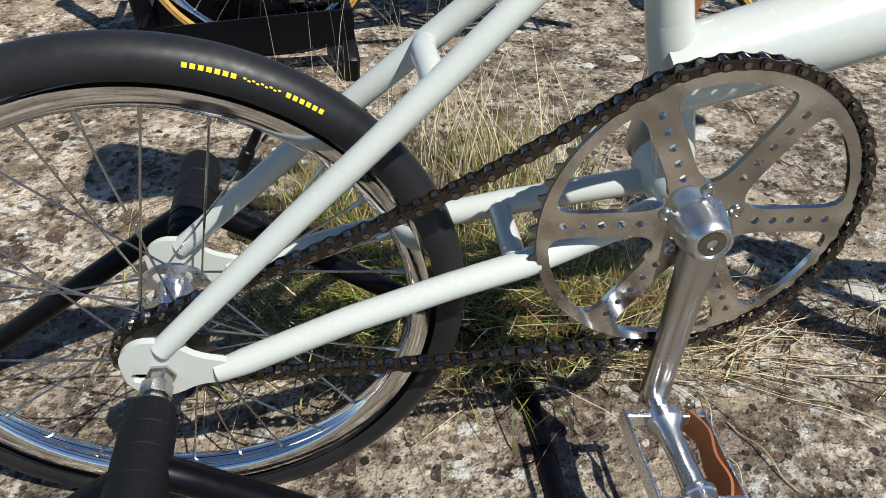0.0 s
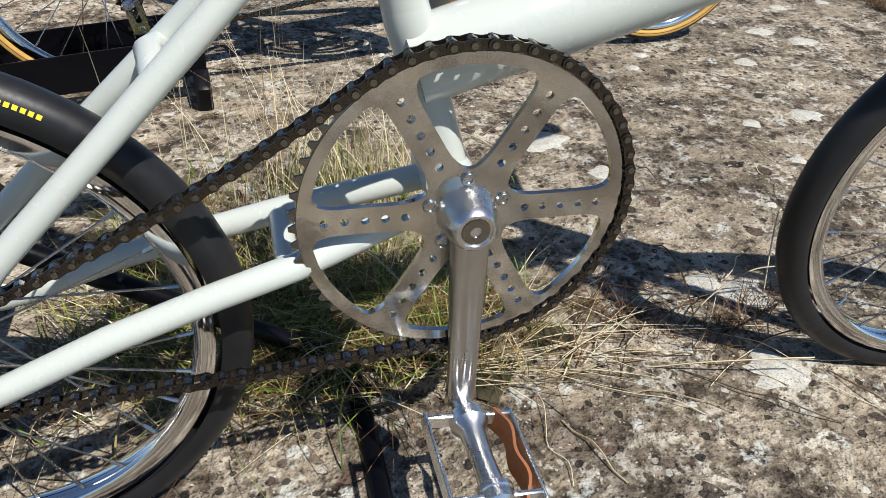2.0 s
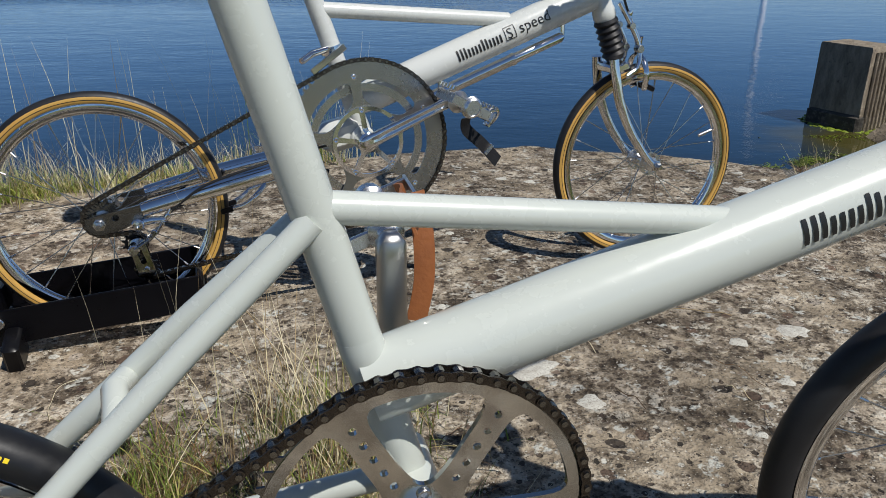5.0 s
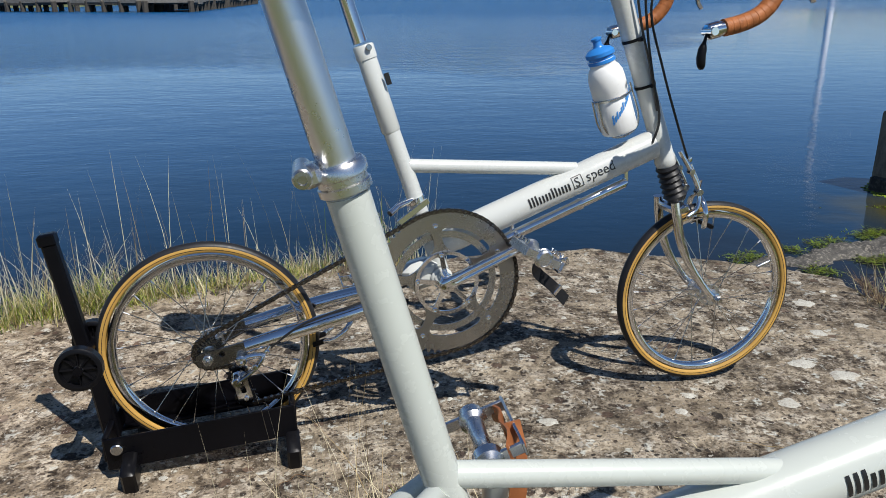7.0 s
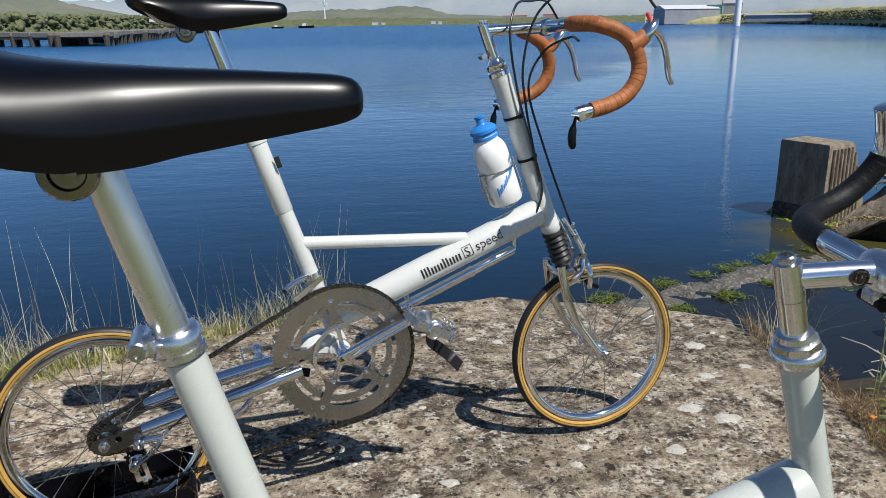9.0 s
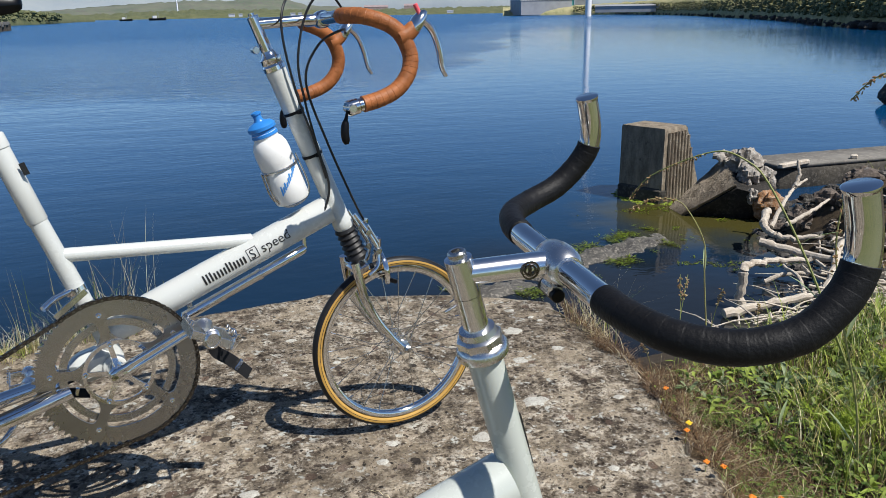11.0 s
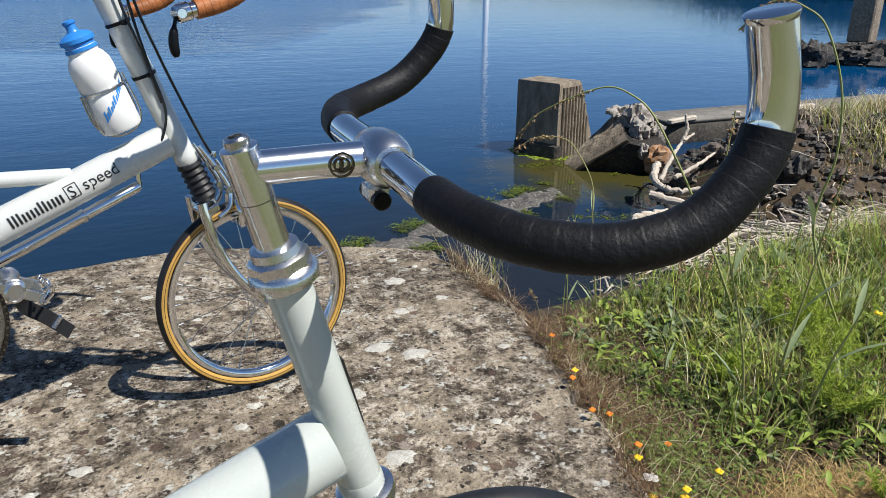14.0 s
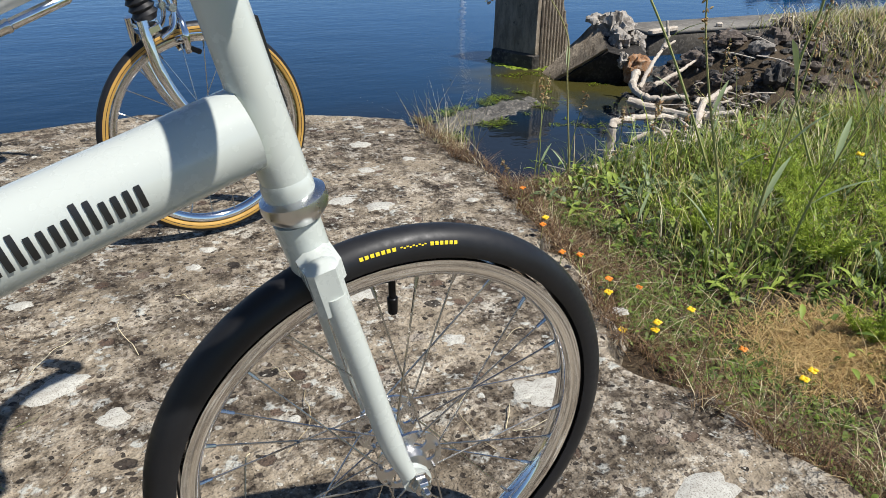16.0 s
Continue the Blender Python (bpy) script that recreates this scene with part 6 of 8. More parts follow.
    s0, s1 = a + u * 0.13 + dn * 0.047, a + u * 0.415 + dn * 0.047
    g.turned([(0.006, 0), (0.0108, 0.004), (0.0108, 0.17), (0.0120, 0.172), (0.0120, 0.178), (0.0098, 0.180), (0.0098, 0.278), (0.006, 0.285)], s0 + Vector((0, -0.012, 0)), u, 18)
    pump = part("pump", g, chrome, bike, "chromed frame pump")
    for q in (s1 + Vector((0, -0.006, 0.010)), s0 + u * 0.02 + Vector((0, -0.006, 0.012))):
        g = Geo()
        g.box(q, (0.008, 0.012, 0.026), edge=0.002)
        part("pump_peg", g, chrome, pump)
    # cables
    def cable(pts, r=0.0026):
        c = Geo()
        c.tube(spline(pts, 8), r, 8)
        part("cable", c, cable_black, bike, "black cable housing")
    cable([(1.062, -0.196, 0.962), (1.030, -0.165, 1.010), (0.960, -0.090, 1.020), (0.895, -0.035, 0.970), (0.860, -0.032, 0.87), (0.868, -0.026, 0.78), (0.888, -0.024, 0.68), (0.904, -0.026, 0.60), (0.880, -0.026, 0.530)])
    cable([(1.062, 0.196, 0.962), (1.010, 0.160, 1.005), (0.930, 0.080, 1.000), (0.860, 0.000, 0.985), (0.832, -0.030, 0.92), (0.850, -0.030, 0.80), (0.880, -0.027, 0.70), (0.900, -0.024, 0.62)])
    cable([(0.90, -0.190, 0.905), (0.930, -0.10, 0.915), (0.900, -0.045, 0.890), (0.872, -0.030, 0.820), (0.905, -0.030, 0.700), (0.960, -0.022, 0.560), (0.985, -0.012, 0.512)])
    cable([(0.38, -0.02, 0.30), (0.28, -0.070, 0.290), (0.17, -0.078, 0.262), (0.12, -0.072, 0.232), (0.098, -0.068, 0.214)], 0.0024)
    for z in (0.76, 0.67):
        x = 0.941 - (z - 0.503) * 0.351
        g = Geo()
        g.turned([(0.0208, -0.003), (0.0222, -0.003), (0.0222, 0.003), (0.0208, 0.003)], (x, 0, z), d, 20, True)
        g.box((x + 0.004, -0.024, z), (0.012, 0.008, 0.008), edge=0.002)
        part("cable_clip", g, black_plastic, bike, "black cable clip")
    # bottle cage on the head tube
    g = Geo()
    base, tip = Vector((0.832, 0, 0.580)), Vector((0.786, 0, 0.720))
    w = (tip - base).normalized()
    side = Vector((w.z, 0, -w.x))
    for h in (0.075,):
        c = base + w * h
        g.tube([c + side * 0.0385 * math.cos(k * math.pi / 10) + Vector((0, 0.0385 * math.sin(k * math.pi / 10), 0)) for k in range(20)], 0.0020, 8, closed=True)
    for yy in (-0.014, 0.014):
        g.tube(spline([base + w * 0.075 - side * 0.036 + Vector((0, yy, 0)), base + w * 0.02 - side * 0.037 + Vector((0, yy, 0)), base - w * 0.006 - side * 0.018 + Vector((0, yy, 0)), base - w * 0.006 + side * 0.02 + Vector((0, yy, 0)), base + w * 0.02 + side * 0.040 + Vector((0, yy, 0)), base + w * 0.09 + side * 0.040 + Vector((0, yy, 0))], 4), 0.0020, 8)
    part("bottle_cage", g, steel, bike, "thin steel wire bottle cage")
    return bike


BIKE_B = on_ground(-0.28, 1.30, 11.5, -3.5, 0.004)


def build_bottle():
    base, tip = Vector((0.832, 0, 0.580)), Vector((0.786, 0, 0.720))
    w = (tip - base).normalized()
    side = Vector((w.z, 0, -w.x))
    rot = Matrix((side, Vector((0, 1, 0)), w)).transposed().to_4x4()
    bottle = thing("drinking_bottle", "white plastic drinking bottle with a blue cap in a wire cage", "bottle", BIKE_B @ Matrix.Translation(base) @ rot)
    g = Geo()
    g.turned([(0.028, -0.002), (0.034, 0), (0.0365, 0.004), (0.0365, 0.066), (0.0350, 0.069), (0.0350, 0.078), (0.0365, 0.081), (0.0368, 0.108), (0.0355, 0.122), (0.030, 0.134), (0.0255, 0.139), (0.0250, 0.152), (0, 0.152)], (0, 0, 0), (0, 0, 1), 36)
    part("body", g, bottle_plastic, bottle)
    g = Geo()
    g.turned([(0.0262, 0.144), (0.0275, 0.145), (0.0275, 0.150), (0.0262, 0.151)], (0, 0, 0), (0, 0, 1), 30)
    g.turned([(0.0270, 0.158), (0.0290, 0.159), (0.0290, 0.166), (0.0230, 0.172), (0.011, 0.176), (0.0085, 0.180), (0.0085, 0.188), (0.0105, 0.190), (0.0105, 0.194), (0.004, 0.196), (0, 0.196)], (0, 0, 0), (0, 0, 1), 30)
    g.turned([(0.0250, 0.150), (0.0250, 0.160)], (0, 0, 0), (0, 0, 1), 30)
    part("cap", g, blue_plastic, bottle, "blue bottle cap")
    g = Geo()
    for k in range(11):
        u = -0.020 + k * 0.0052
        lo, hi = 0.022 + k * 0.0048, 0.022 + k * 0.0048 + (0.020 if k == 0 else 0.010 + 0.003 * (k % 3))
        verts = []
        for uu, vv in ((u, lo), (u + 0.0036, lo + 0.003), (u + 0.0050, hi + 0.002), (u + 0.0016, hi)):
            a = uu / 0.0368 + math.radians(262)
            verts.append((0.0372 * math.cos(a), 0.0372 * math.sin(a), vv))
        g.add(verts, [(0, 1, 2, 3)])
    part("bottle_marking", g, blue_print, bottle, "plain blue slanted marks", smooth=False)


def build_far_stand():
    """A black trolley stand under the rear wheel, with two small wheels and an upright handle."""
    st = thing("bicycle_stand", "black metal bicycle stand with small wheels and an upright handle", "stand", BIKE_B)
    for y in (-0.085, 0.085):
        g = Geo()
        g.box((-0.035, y, 0.060), (0.345, 0.006, 0.062), Matrix.Rotation(radians(-4), 4, 'Y'), 0.002)
        g.box((-0.035, y * 0.86, 0.034), (0.345, 0.026, 0.006), Matrix.Rotation(radians(-4), 4, 'Y'), 0.002)
        part("side_rail", g, black_metal, st, "black steel side rail")
    for x, z in ((-0.205, 0.058), (0.132, 0.070)):
        g = Geo()
        g.box((x, 0, z), (0.012, 0.17, 0.05), None, 0.002)
        part("cross_rail", g, black_metal, st)
    for x, y, lean in ((-0.165, -0.105, 0), (0.128, -0.100, 0), (-0.165, 0.105, 0), (0.128, 0.100, 0)):
        g = Geo()
        g.box((x, y, 0.018), (0.026, 0.060, 0.052), Matrix.Rotation(radians(18 if y < 0 else -18), 4, 'X'), 0.004)
        part("foot", g, black_plastic, st, "black rubber foot")
    g = Geo()
    g.box((-0.247, -0.005, 0.318), (0.026, 0.026, 0.25), Matrix.Rotation(radians(-9), 4, 'Y'), 0.004)
    g.box((-0.267, -0.005, 0.440), (0.030, 0.030, 0.022), Matrix.Rotation(radians(-9), 4, 'Y'), 0.003)
    part("handle", g, black_metal, st, "black square tube handle")
    g = Geo()
    g.rod((-0.220, -0.135, 0.236), (-0.220, 0.135, 0.236), 0.008, seg=14)
    g.box((-0.218, 0, 0.140), (0.03, 0.03, 0.20), Matrix.Rotation(radians(-6), 4, 'Y'), 0.004)
    axle = part("axle", g, black_metal, st)
    for y in (-0.118, 0.02):
        g = Geo()
        g.turned([(0.036, -0.011), (0.039, -0.009), (0.039, 0.009), (0.036, 0.011), (0.031, 0.011), (0.030, 0.002), (0.030, -0.002), (0.031, -0.011)], (0, 0, 0), (0, 1, 0), 36, True)
        g.turned([(0.030, -0.0015), (0.030, 0.0015), (0.006, 0.0015), (0.006, -0.0015)], (0, 0, 0), (0, 1, 0), 36, True)
        wheel = part("wheel", g, black_plastic, st, "small black plastic wheel", Matrix.Translation((-0.220, y, 0.236)))
        for k in range(8):
            g = Geo()
            a = 2 * math.pi * k / 8
            g.box((0.018 * math.cos(a), 0, 0.018 * math.sin(a)), (0.026, 0.014, 0.0022), Matrix.Rotation(-a, 4, 'Y'), 0.0006)
            part("wheel_spoke", g, black_plastic, wheel)
        g = Geo()
        g.turned([(0.007, -0.013), (0.008, -0.012), (0.008, 0.012), (0.007, 0.013)], (0, 0, 0), (0, 1, 0), 16)
        g.turned([(0.0035, 0.013), (0.0035, 0.016), (0, 0.016)], (0, 0, 0), (0, -1, 0), 12)
        part("wheel_hub", g, steel, wheel)
    g = Geo()
    g.rod((-0.185, -0.10, 0.062), (-0.185, -0.082, 0.062), 0.011, seg=16, edge=0.002)
    part("hinge_bolt", g, steel, st)


build_far_bicycle()
build_bottle()
build_far_stand()


# ---- harbour edge: pier stump, rubble, driftwood ----
def lump(g, c, size, seed, n=10, rough=0.35, flat=1.0):
    """A broken stone."""
    m = n * 2
    verts, faces = [], []
    for j in range(n + 1):
        th = math.pi * j / n
        for k in range(m):
            ph = 2 * math.pi * k / m
            d = Vector((math.sin(th) * math.cos(ph), math.sin(th) * math.sin(ph), math.cos(th)))
            q = d * 1.3 + Vector((seed * 3.7, seed * 1.3, seed))
            r = 1 + rough * noise.noise(q) + rough * 0.5 * noise.noise(q * 2.7) + rough * 0.25 * noise.noise(q * 6)
            r = min(r, 1.12 + 0.2 * noise.cell(q * 1.4))
            verts.append((c[0] + d.x * r * size[0], c[1] + d.y * r * size[1], c[2] + d.z * r * size[2] * flat))
    for j in range(n):
        faces += [(j * m + k, j * m + (k + 1) % m, j * m + m + (k + 1) % m, j * m + m + k) for k in range(m)]
    g.add(verts, faces)


def build_pier_stump():
    """A squared concrete stump standing in the water, its back face ribbed and sloping."""
    st = thing("pier_stump", "weathered square concrete pier stump standing in the water", "pier", Matrix.Translation((5.72, 8.92, -0.52)) @ Matrix.Rotation(radians(-66), 4, 'Z'))
    g = Geo()
    n = 14
    w, dp, h = 0.66, 0.52, 1.6
    for z, s in ((0.0, 0.96), (-0.03, 1.0), (-0.5, 1.0), (-1.0, 1.02), (-h, 1.04)):
        ring = []
        back = dp + max(0, -z) * 0.42
        for x, y in ((0, 0), (w * 0.5, 0), (w, 0), (w, back * 0.33), (w, back * 0.66), (w, back), (w * 0.5, back), (0, back), (0, back * 0.66), (0, back * 0.33)):
            q = (x * 3, y * 3, z * 3)
            g.v.append(((x - w / 2) * s + w / 2 + 0.012 * noise.noise(q), y * s + 0.012 * noise.noise((q[1], q[2], q[0])), z + 0.012 * noise.noise((q[2], q[0], q[1]))))
    c = 10
    for j in range(4):
        g.f += [(j * c + k, j * c + (k + 1) % c, j * c + c + (k + 1) % c, j * c + c + k) for k in range(c)]
    g.f += [tuple(range(c))]
    body = part("shaft", g, stump_mat, st, smooth=True, angle=30)
    for k in range(9):
        g = Geo()
        y = 0.10 + k * 0.075
        top = -0.04 - max(0, (y - dp) / 0.42)
        g.tube([(w + 0.012, y, top - 0.02), (w + 0.026, y + 0.01, -1.5)], 0.022, 8)
        part("rib", g, stump_mat, body)
    g = Geo()
    g.box((w / 2, 0.36, -0.90), (w * 1.06, 0.74 * 1.06, 0.22), None, 0.03)
    part("wet_band", g, wet_shade_mat, st, "dark wet band above the waterline")
    g = Geo()
    for k in range(70):
        a = k / 70 * 2 * math.pi
        out = 0.40 + 0.16 * ((k * 0.618) % 1)
        lump(g, (w / 2 + out * math.cos(a), 0.4 + out * 1.05 * math.sin(a), -0.985), (0.055, 0.04, 0.018), k, 6, 0.9)
    part("weed_fringe", g, algae_mat, st, "green weed at the waterline")


build_pier_stump()


def rock(c, size, seed, mat, label, turn=0.0, name="rock", rough=0.4, group="rubble on the shore", fine=11):
    g = Geo()
    lump(g, (0, 0, 0), size, seed, fine, rough)
    ob = part(name, g, mat, None, label, Matrix.Translation(c) @ Matrix.Rotation(radians(turn), 4, 'Z'), angle=24)
    return tagged(ob, "", "rock", group)


def build_shore():
    rng = random.Random(11)
    # a thick ribbed slab, tilted out of the water on its dark underside
    g = Geo()
    a, b, c, d = Vector((5.98, 8.05, -1.52)), Vector((6.66, 7.95, -0.90)), Vector((6.34, 7.28, -1.10)), Vector((5.92, 7.70, -1.52))
    cols, lines = 33, 12
    for j in range(lines):
        v = j / (lines - 1)
        for i in range(cols):
            u = i / (cols - 1)
            p = (a.lerp(d, u)).lerp(b.lerp(c, u), v)
            up = (b - a).cross(d - a).normalized()
            up = up if up.z > 0 else -up
            ridge_h = 0.050 * (0.5 + 0.5 * math.cos(u * 2 * math.pi * 8))
            p = p + up * (ridge_h + 0.018 * noise.noise((u * 7, v * 5, 3)))
            g.v.append(tuple(p))
    g.f = [(j * cols + i, j * cols + i + 1, j * cols + cols + i + 1, j * cols + cols + i) for j in range(lines - 1) for i in range(cols - 1)]
    slab_ob = part("ribbed_slab", g, stump_mat, None, "ribbed concrete slab tilted out of the water", angle=60)
    tagged(slab_ob, "", "slab")
    g = Geo()
    rimline = [a.lerp(d, i / 8) for i in range(9)] + [d.lerp(c, i / 8) for i in range(1, 9)] + [Vector((6.62, 7.16, -1.18)), Vector((6.86, 7.20, -1.16)), Vector((6.98, 7.60, -1.05)), Vector((6.92, 7.9, -0.98))] + [b, b.lerp(a, 0.3), b.lerp(a, 0.6)]
    low = [Vector((p.x * 0.55 + 6.5 * 0.45, p.y * 0.55 + 7.85 * 0.45, -1.75)) for p in rimline]
    mids = [p.lerp(q, 0.5) + Vector((0.05 * noise.noise(p * 4), 0.05 * noise.noise(p * 4 + Vector((3, 1, 7))), 0.05 * noise.noise(p * 5))) for p, q in zip(rimline, low)]
    g.v = [tuple(p - Vector((0, 0, 0.006))) for p in rimline] + [tuple(p) for p in mids] + [tuple(p) for p in low] + [(6.5, 7.65, -1.00)]
    m = len(rimline)
    g.f = [(r * m + k, r * m + (k + 1) % m, r * m + m + (k + 1) % m, r * m + m + k) for r in (0, 1) for k in range(m)]
    g.f += [(k, (k + 1) % m, 3 * m) for k in range(m)]
    # The overhang's shade is put into this near-black colour.
    part("underside", g, shaded_rock_mat, slab_ob, "broken underside with its shade put into the dark colour", smooth=False)
    for k, (p, sz) in enumerate((((6.76, 7.74, -0.96), (0.27, 0.22, 0.22)), ((6.62, 7.48, -1.02), (0.15, 0.13, 0.17)), ((6.92, 7.55, -1.10), (0.17, 0.15, 0.15)), ((6.60, 7.88, -0.86), (0.16, 0.12, 0.10)), ((6.52, 7.24, -1.20), (0.07, 0.06, 0.09)))):
        rock(p, sz, 41 + k * 3, pale_rock_mat, "pale jagged lump of broken concrete on the tilted slab", 40 + 50 * k, name="concrete_lump", rough=1.0, fine=18, group="broken concrete lumps")
    rock((6.70, 7.16, -1.30), (0.19, 0.14, 0.17), 3, rust_rock_mat, "rusty orange lump of brickwork among rocks", 10, rough=0.7, fine=16)
    for k in range(330):
        x, y = rng.uniform(5.4, 9.6), rng.uniform(4.6, 7.9)
        if (y > 6.9 and x < 7.3) or x - 5.5 < (y - 5.0) * 0.45 or y < 4.7 + (x - 6) * 0.1:
            continue
        s = 0.045 + 0.15 * rng.random() ** 2.2
        z = max(bank_height(x, y), WATER - 0.02) + s * 0.25
        mat = rng.choice((rock_mat, brown_rock_mat, brown_rock_mat, brown_rock_mat, grey_rock_mat))
        rock((x, y, z), (s, s * rng.uniform(0.6, 1.0), s * rng.uniform(0.5, 0.9)), k + 10, mat, "grey-brown angular stone in the rubble bank", rng.uniform(0, 360), rough=0.8)
    g = Geo()
    for k in range(1500):
        x, y = rng.uniform(5.3, 9.4), rng.uniform(4.6, 7.9)
        if (y > 7.0 and x < 7.2) or x - 5.4 < (y - 5.0) * 0.45 or y < 4.6 + (x - 6) * 0.1:
            continue
        s = rng.uniform(0.025, 0.075)
        lump(g, (x, y, max(bank_height(x, y), WATER - 0.02) + s * 0.2), (s, s * rng.uniform(0.5, 1.0), s * rng.uniform(0.4, 0.8)), k + 500, 5, 0.9)
    structure("rubble", g, rock_mat, "small dark broken stones filling the rubble bank", "rubble", kind="stuff", angle=24)
    # half sunken ledge with weed, in front of the stump
    g = Geo()
    p0, p1 = Vector((2.45, 5.90, WATER)), Vector((5.30, 7.08, WATER))
    d = (p1 - p0).normalized()
    side = Vector((-d.y, d.x, 0))
    cols, lines = 110, 26
    for i in range(cols):
        u = i / (cols - 1)
        for j in range(lines):
            v = 2 * j / (lines - 1) - 1
            wide = 0.25 * (1 + 0.45 * noise.noise((u * 5, 0, 2)) + 0.2 * noise.noise((u * 16, v, 2))) * min(1, 8 * u + 0.3, 8 * (1 - u) + 0.3)
            q = p0 + d * ((p1 - p0).length * u) + side * (v * wide)
            z = 0.11 * (1 - abs(v) ** 3) - 0.07 + 0.07 * noise.noise(q * 2.2) + 0.045 * noise.noise(q * 7) + 0.02 * noise.noise(q * 20)
            g.v.append((q.x, q.y, WATER + z - 0.12 * smooth_step(0.85, 1.0, abs(v))))
    g.f = [(i * lines + j, i * lines + j + 1, i * lines + lines + j + 1, i * lines + lines + j) for i in range(cols - 1) for j in range(lines - 1)]
    structure("rock_ledge", g, shingle_mat, "half sunken rock ledge with pale barnacles and weed", "rock", angle=70)
    # weed in strands, along the ledge's edges and afloat in the shallows
    weed = Blades(91)
    for k in range(7000):
        u = rng.random()
        v = rng.choice((-1, 1)) * rng.gauss(0.27, 0.07)
        q = p0 + d * ((p1 - p0).length * u) + side * v
        if noise.noise((u * 9, math.copysign(1, v) * 3, 5)) < (0.02 if v > 0 else 0.16) - 0.20 * u:
            continue
        weed.blade(q.x, q.y, WATER + rng.uniform(-0.01, 0.03), rng.uniform(0.003, 0.010), rng.uniform(0.008, 0.018), rng.uniform(5.0, 11.0), seg=3)
    for k in range(7000):
        x, y = rng.uniform(4.7, 6.4), rng.uniform(5.7, 8.2)
        if noise.noise((x * 1.5, y * 1.5, 9)) + 0.5 * noise.noise((x * 5, y * 5, 2)) < 0.22:
            continue
        weed.blade(x, y, WATER + 0.002, rng.uniform(0.002, 0.008), rng.uniform(0.010, 0.022), rng.uniform(4.0, 9.0), seg=3)
    weed.make("seaweed", weed_strand_mat, "bright green weed lying on the ledge and the water", "seaweed")
    # slipway wall with flotsam
    g = Geo()
    a = Matrix.Rotation(radians(-1), 4, 'Z')
    g.box((16.7, 8.65, -1.52), (17.5, 0.75, 0.60), a, 0.05)
    structure("slipway", g, wet_shade_mat, "long low wet concrete slipway wall along the water", "wall")
    g = Geo()
    g.box((16.7, 8.68, -1.195), (17.45, 0.76, 0.05), a, 0.02)
    structure("slipway_top", g, slip_mat, "grey concrete top of the slipway wall", "wall")
    for x, y, l, t in ((8.15, 8.40, 0.62, 14), (10.7, 8.55, 0.55, 5), (9.3, 8.5, 0.10, 50)):
        g = Geo()
        g.box((0, 0, 0), (l, 0.09, 0.06), None, 0.012)
        ob = part("plank", g, driftwood_mat, None, "bleached plank washed up on the concrete wall", Matrix.Translation((x, y, -1.140)) @ Matrix.Rotation(radians(t), 4, 'Z'))
        tagged(ob, "", "plank", "planks on the slipway")
    # driftwood
    logs = [[(4.55, 4.90, -1.48), (4.55, 4.90, -1.15), (4.62, 4.93, -1.12), (4.90, 4.95, -1.12), (5.25, 4.90, -1.14)],
            [(4.30, 4.78, -1.46), (4.75, 4.72, -1.40), (5.20, 4.62, -1.33), (5.6, 4.58, -1.25)],
            [(5.25, 5.55, -1.16), (5.45, 5.25, -1.20), (5.55, 4.95, -1.18), (5.75, 4.70, -1.10)],
            [(4.95, 4.45, -1.35), (5.35, 4.75, -1.22), (5.70, 5.05, -1.10), (6.1, 5.15, -1.02)],
            [(5.95, 6.30, -1.10), (5.75, 6.10, -1.18), (5.74, 5.95, -1.24), (5.85, 5.82, -1.26), (6.1, 5.65, -1.22)],
            [(5.8, 6.05, -1.20), (6.05, 6.2, -1.02), (6.35, 6.4, -0.92), (6.6, 6.5, -0.86)],
            [(6.35, 6.4, -0.92), (6.42, 6.42, -0.78), (6.40, 6.45, -0.62)],
            [(5.9, 5.95, -1.16), (6.25, 6.0, -1.06), (6.6, 6.15, -1.0)]]
    for k in range(20):
        x, y = rng.uniform(4.9, 6.8), rng.uniform(4.2, 5.6)
        a, l = rng.uniform(0, 6.28), rng.uniform(0.3, 0.9)
        z = max(bank_height(x, y), WATER) + rng.uniform(0.06, 0.20)
        logs.append([(x + l * (t - 0.5) * math.cos(a) + rng.gauss(0, 0.04), y + l * (t - 0.5) * math.sin(a) + rng.gauss(0, 0.04), z + rng.gauss(0, 0.03) + 0.05 * t) for t in (0, 0.33, 0.66, 1)])
    for k, pts in enumerate(logs):
        c = spline(pts, 8)
        r0 = 0.042 if k < 5 else 0.024 if k < 8 else rng.uniform(0.010, 0.026)
        g = Geo()
        g.tube([p + Vector((r0 * 0.6 * noise.noise((i * 0.7, k, 0)), r0 * 0.6 * noise.noise((k, i * 0.7, 0)), r0 * 0.6 * noise.noise((0, k, i * 0.7)))) for i, p in enumerate(c)],
               [r0 * (1 - 0.5 * i / len(c)) * (1 + 0.35 * noise.noise((i * 0.8, k * 2, 1))) for i in range(len(c))], 9)
        ob = part("driftwood_log", g, driftwood_mat, None, "bleached twisted driftwood branch washed up on rubble")
        tagged(ob, "", "driftwood", "driftwood on the shore")
    g = Geo()
    for k in range(420):
        x, y = rng.uniform(3.6, 7.2), rng.uniform(3.5, 5.8)
        if bank_height(x, y) < WATER + 0.02 and (x < 4.9 or y > 5.1):
            continue
        z = max(bank_height(x, y), WATER) + 0.03 + rng.random() * 0.10
        a = rng.uniform(0, 6.3)
        l = rng.uniform(0.08, 0.5)
        p = Vector((x, y, z))
        d = Vector((math.cos(a), math.sin(a), rng.uniform(-0.2, 0.25)))
        g.tube([p, p + d * l * 0.5 + Vector((0, 0, 0.02)), p + d * l], [0.008, 0.006, 0.003], 5)
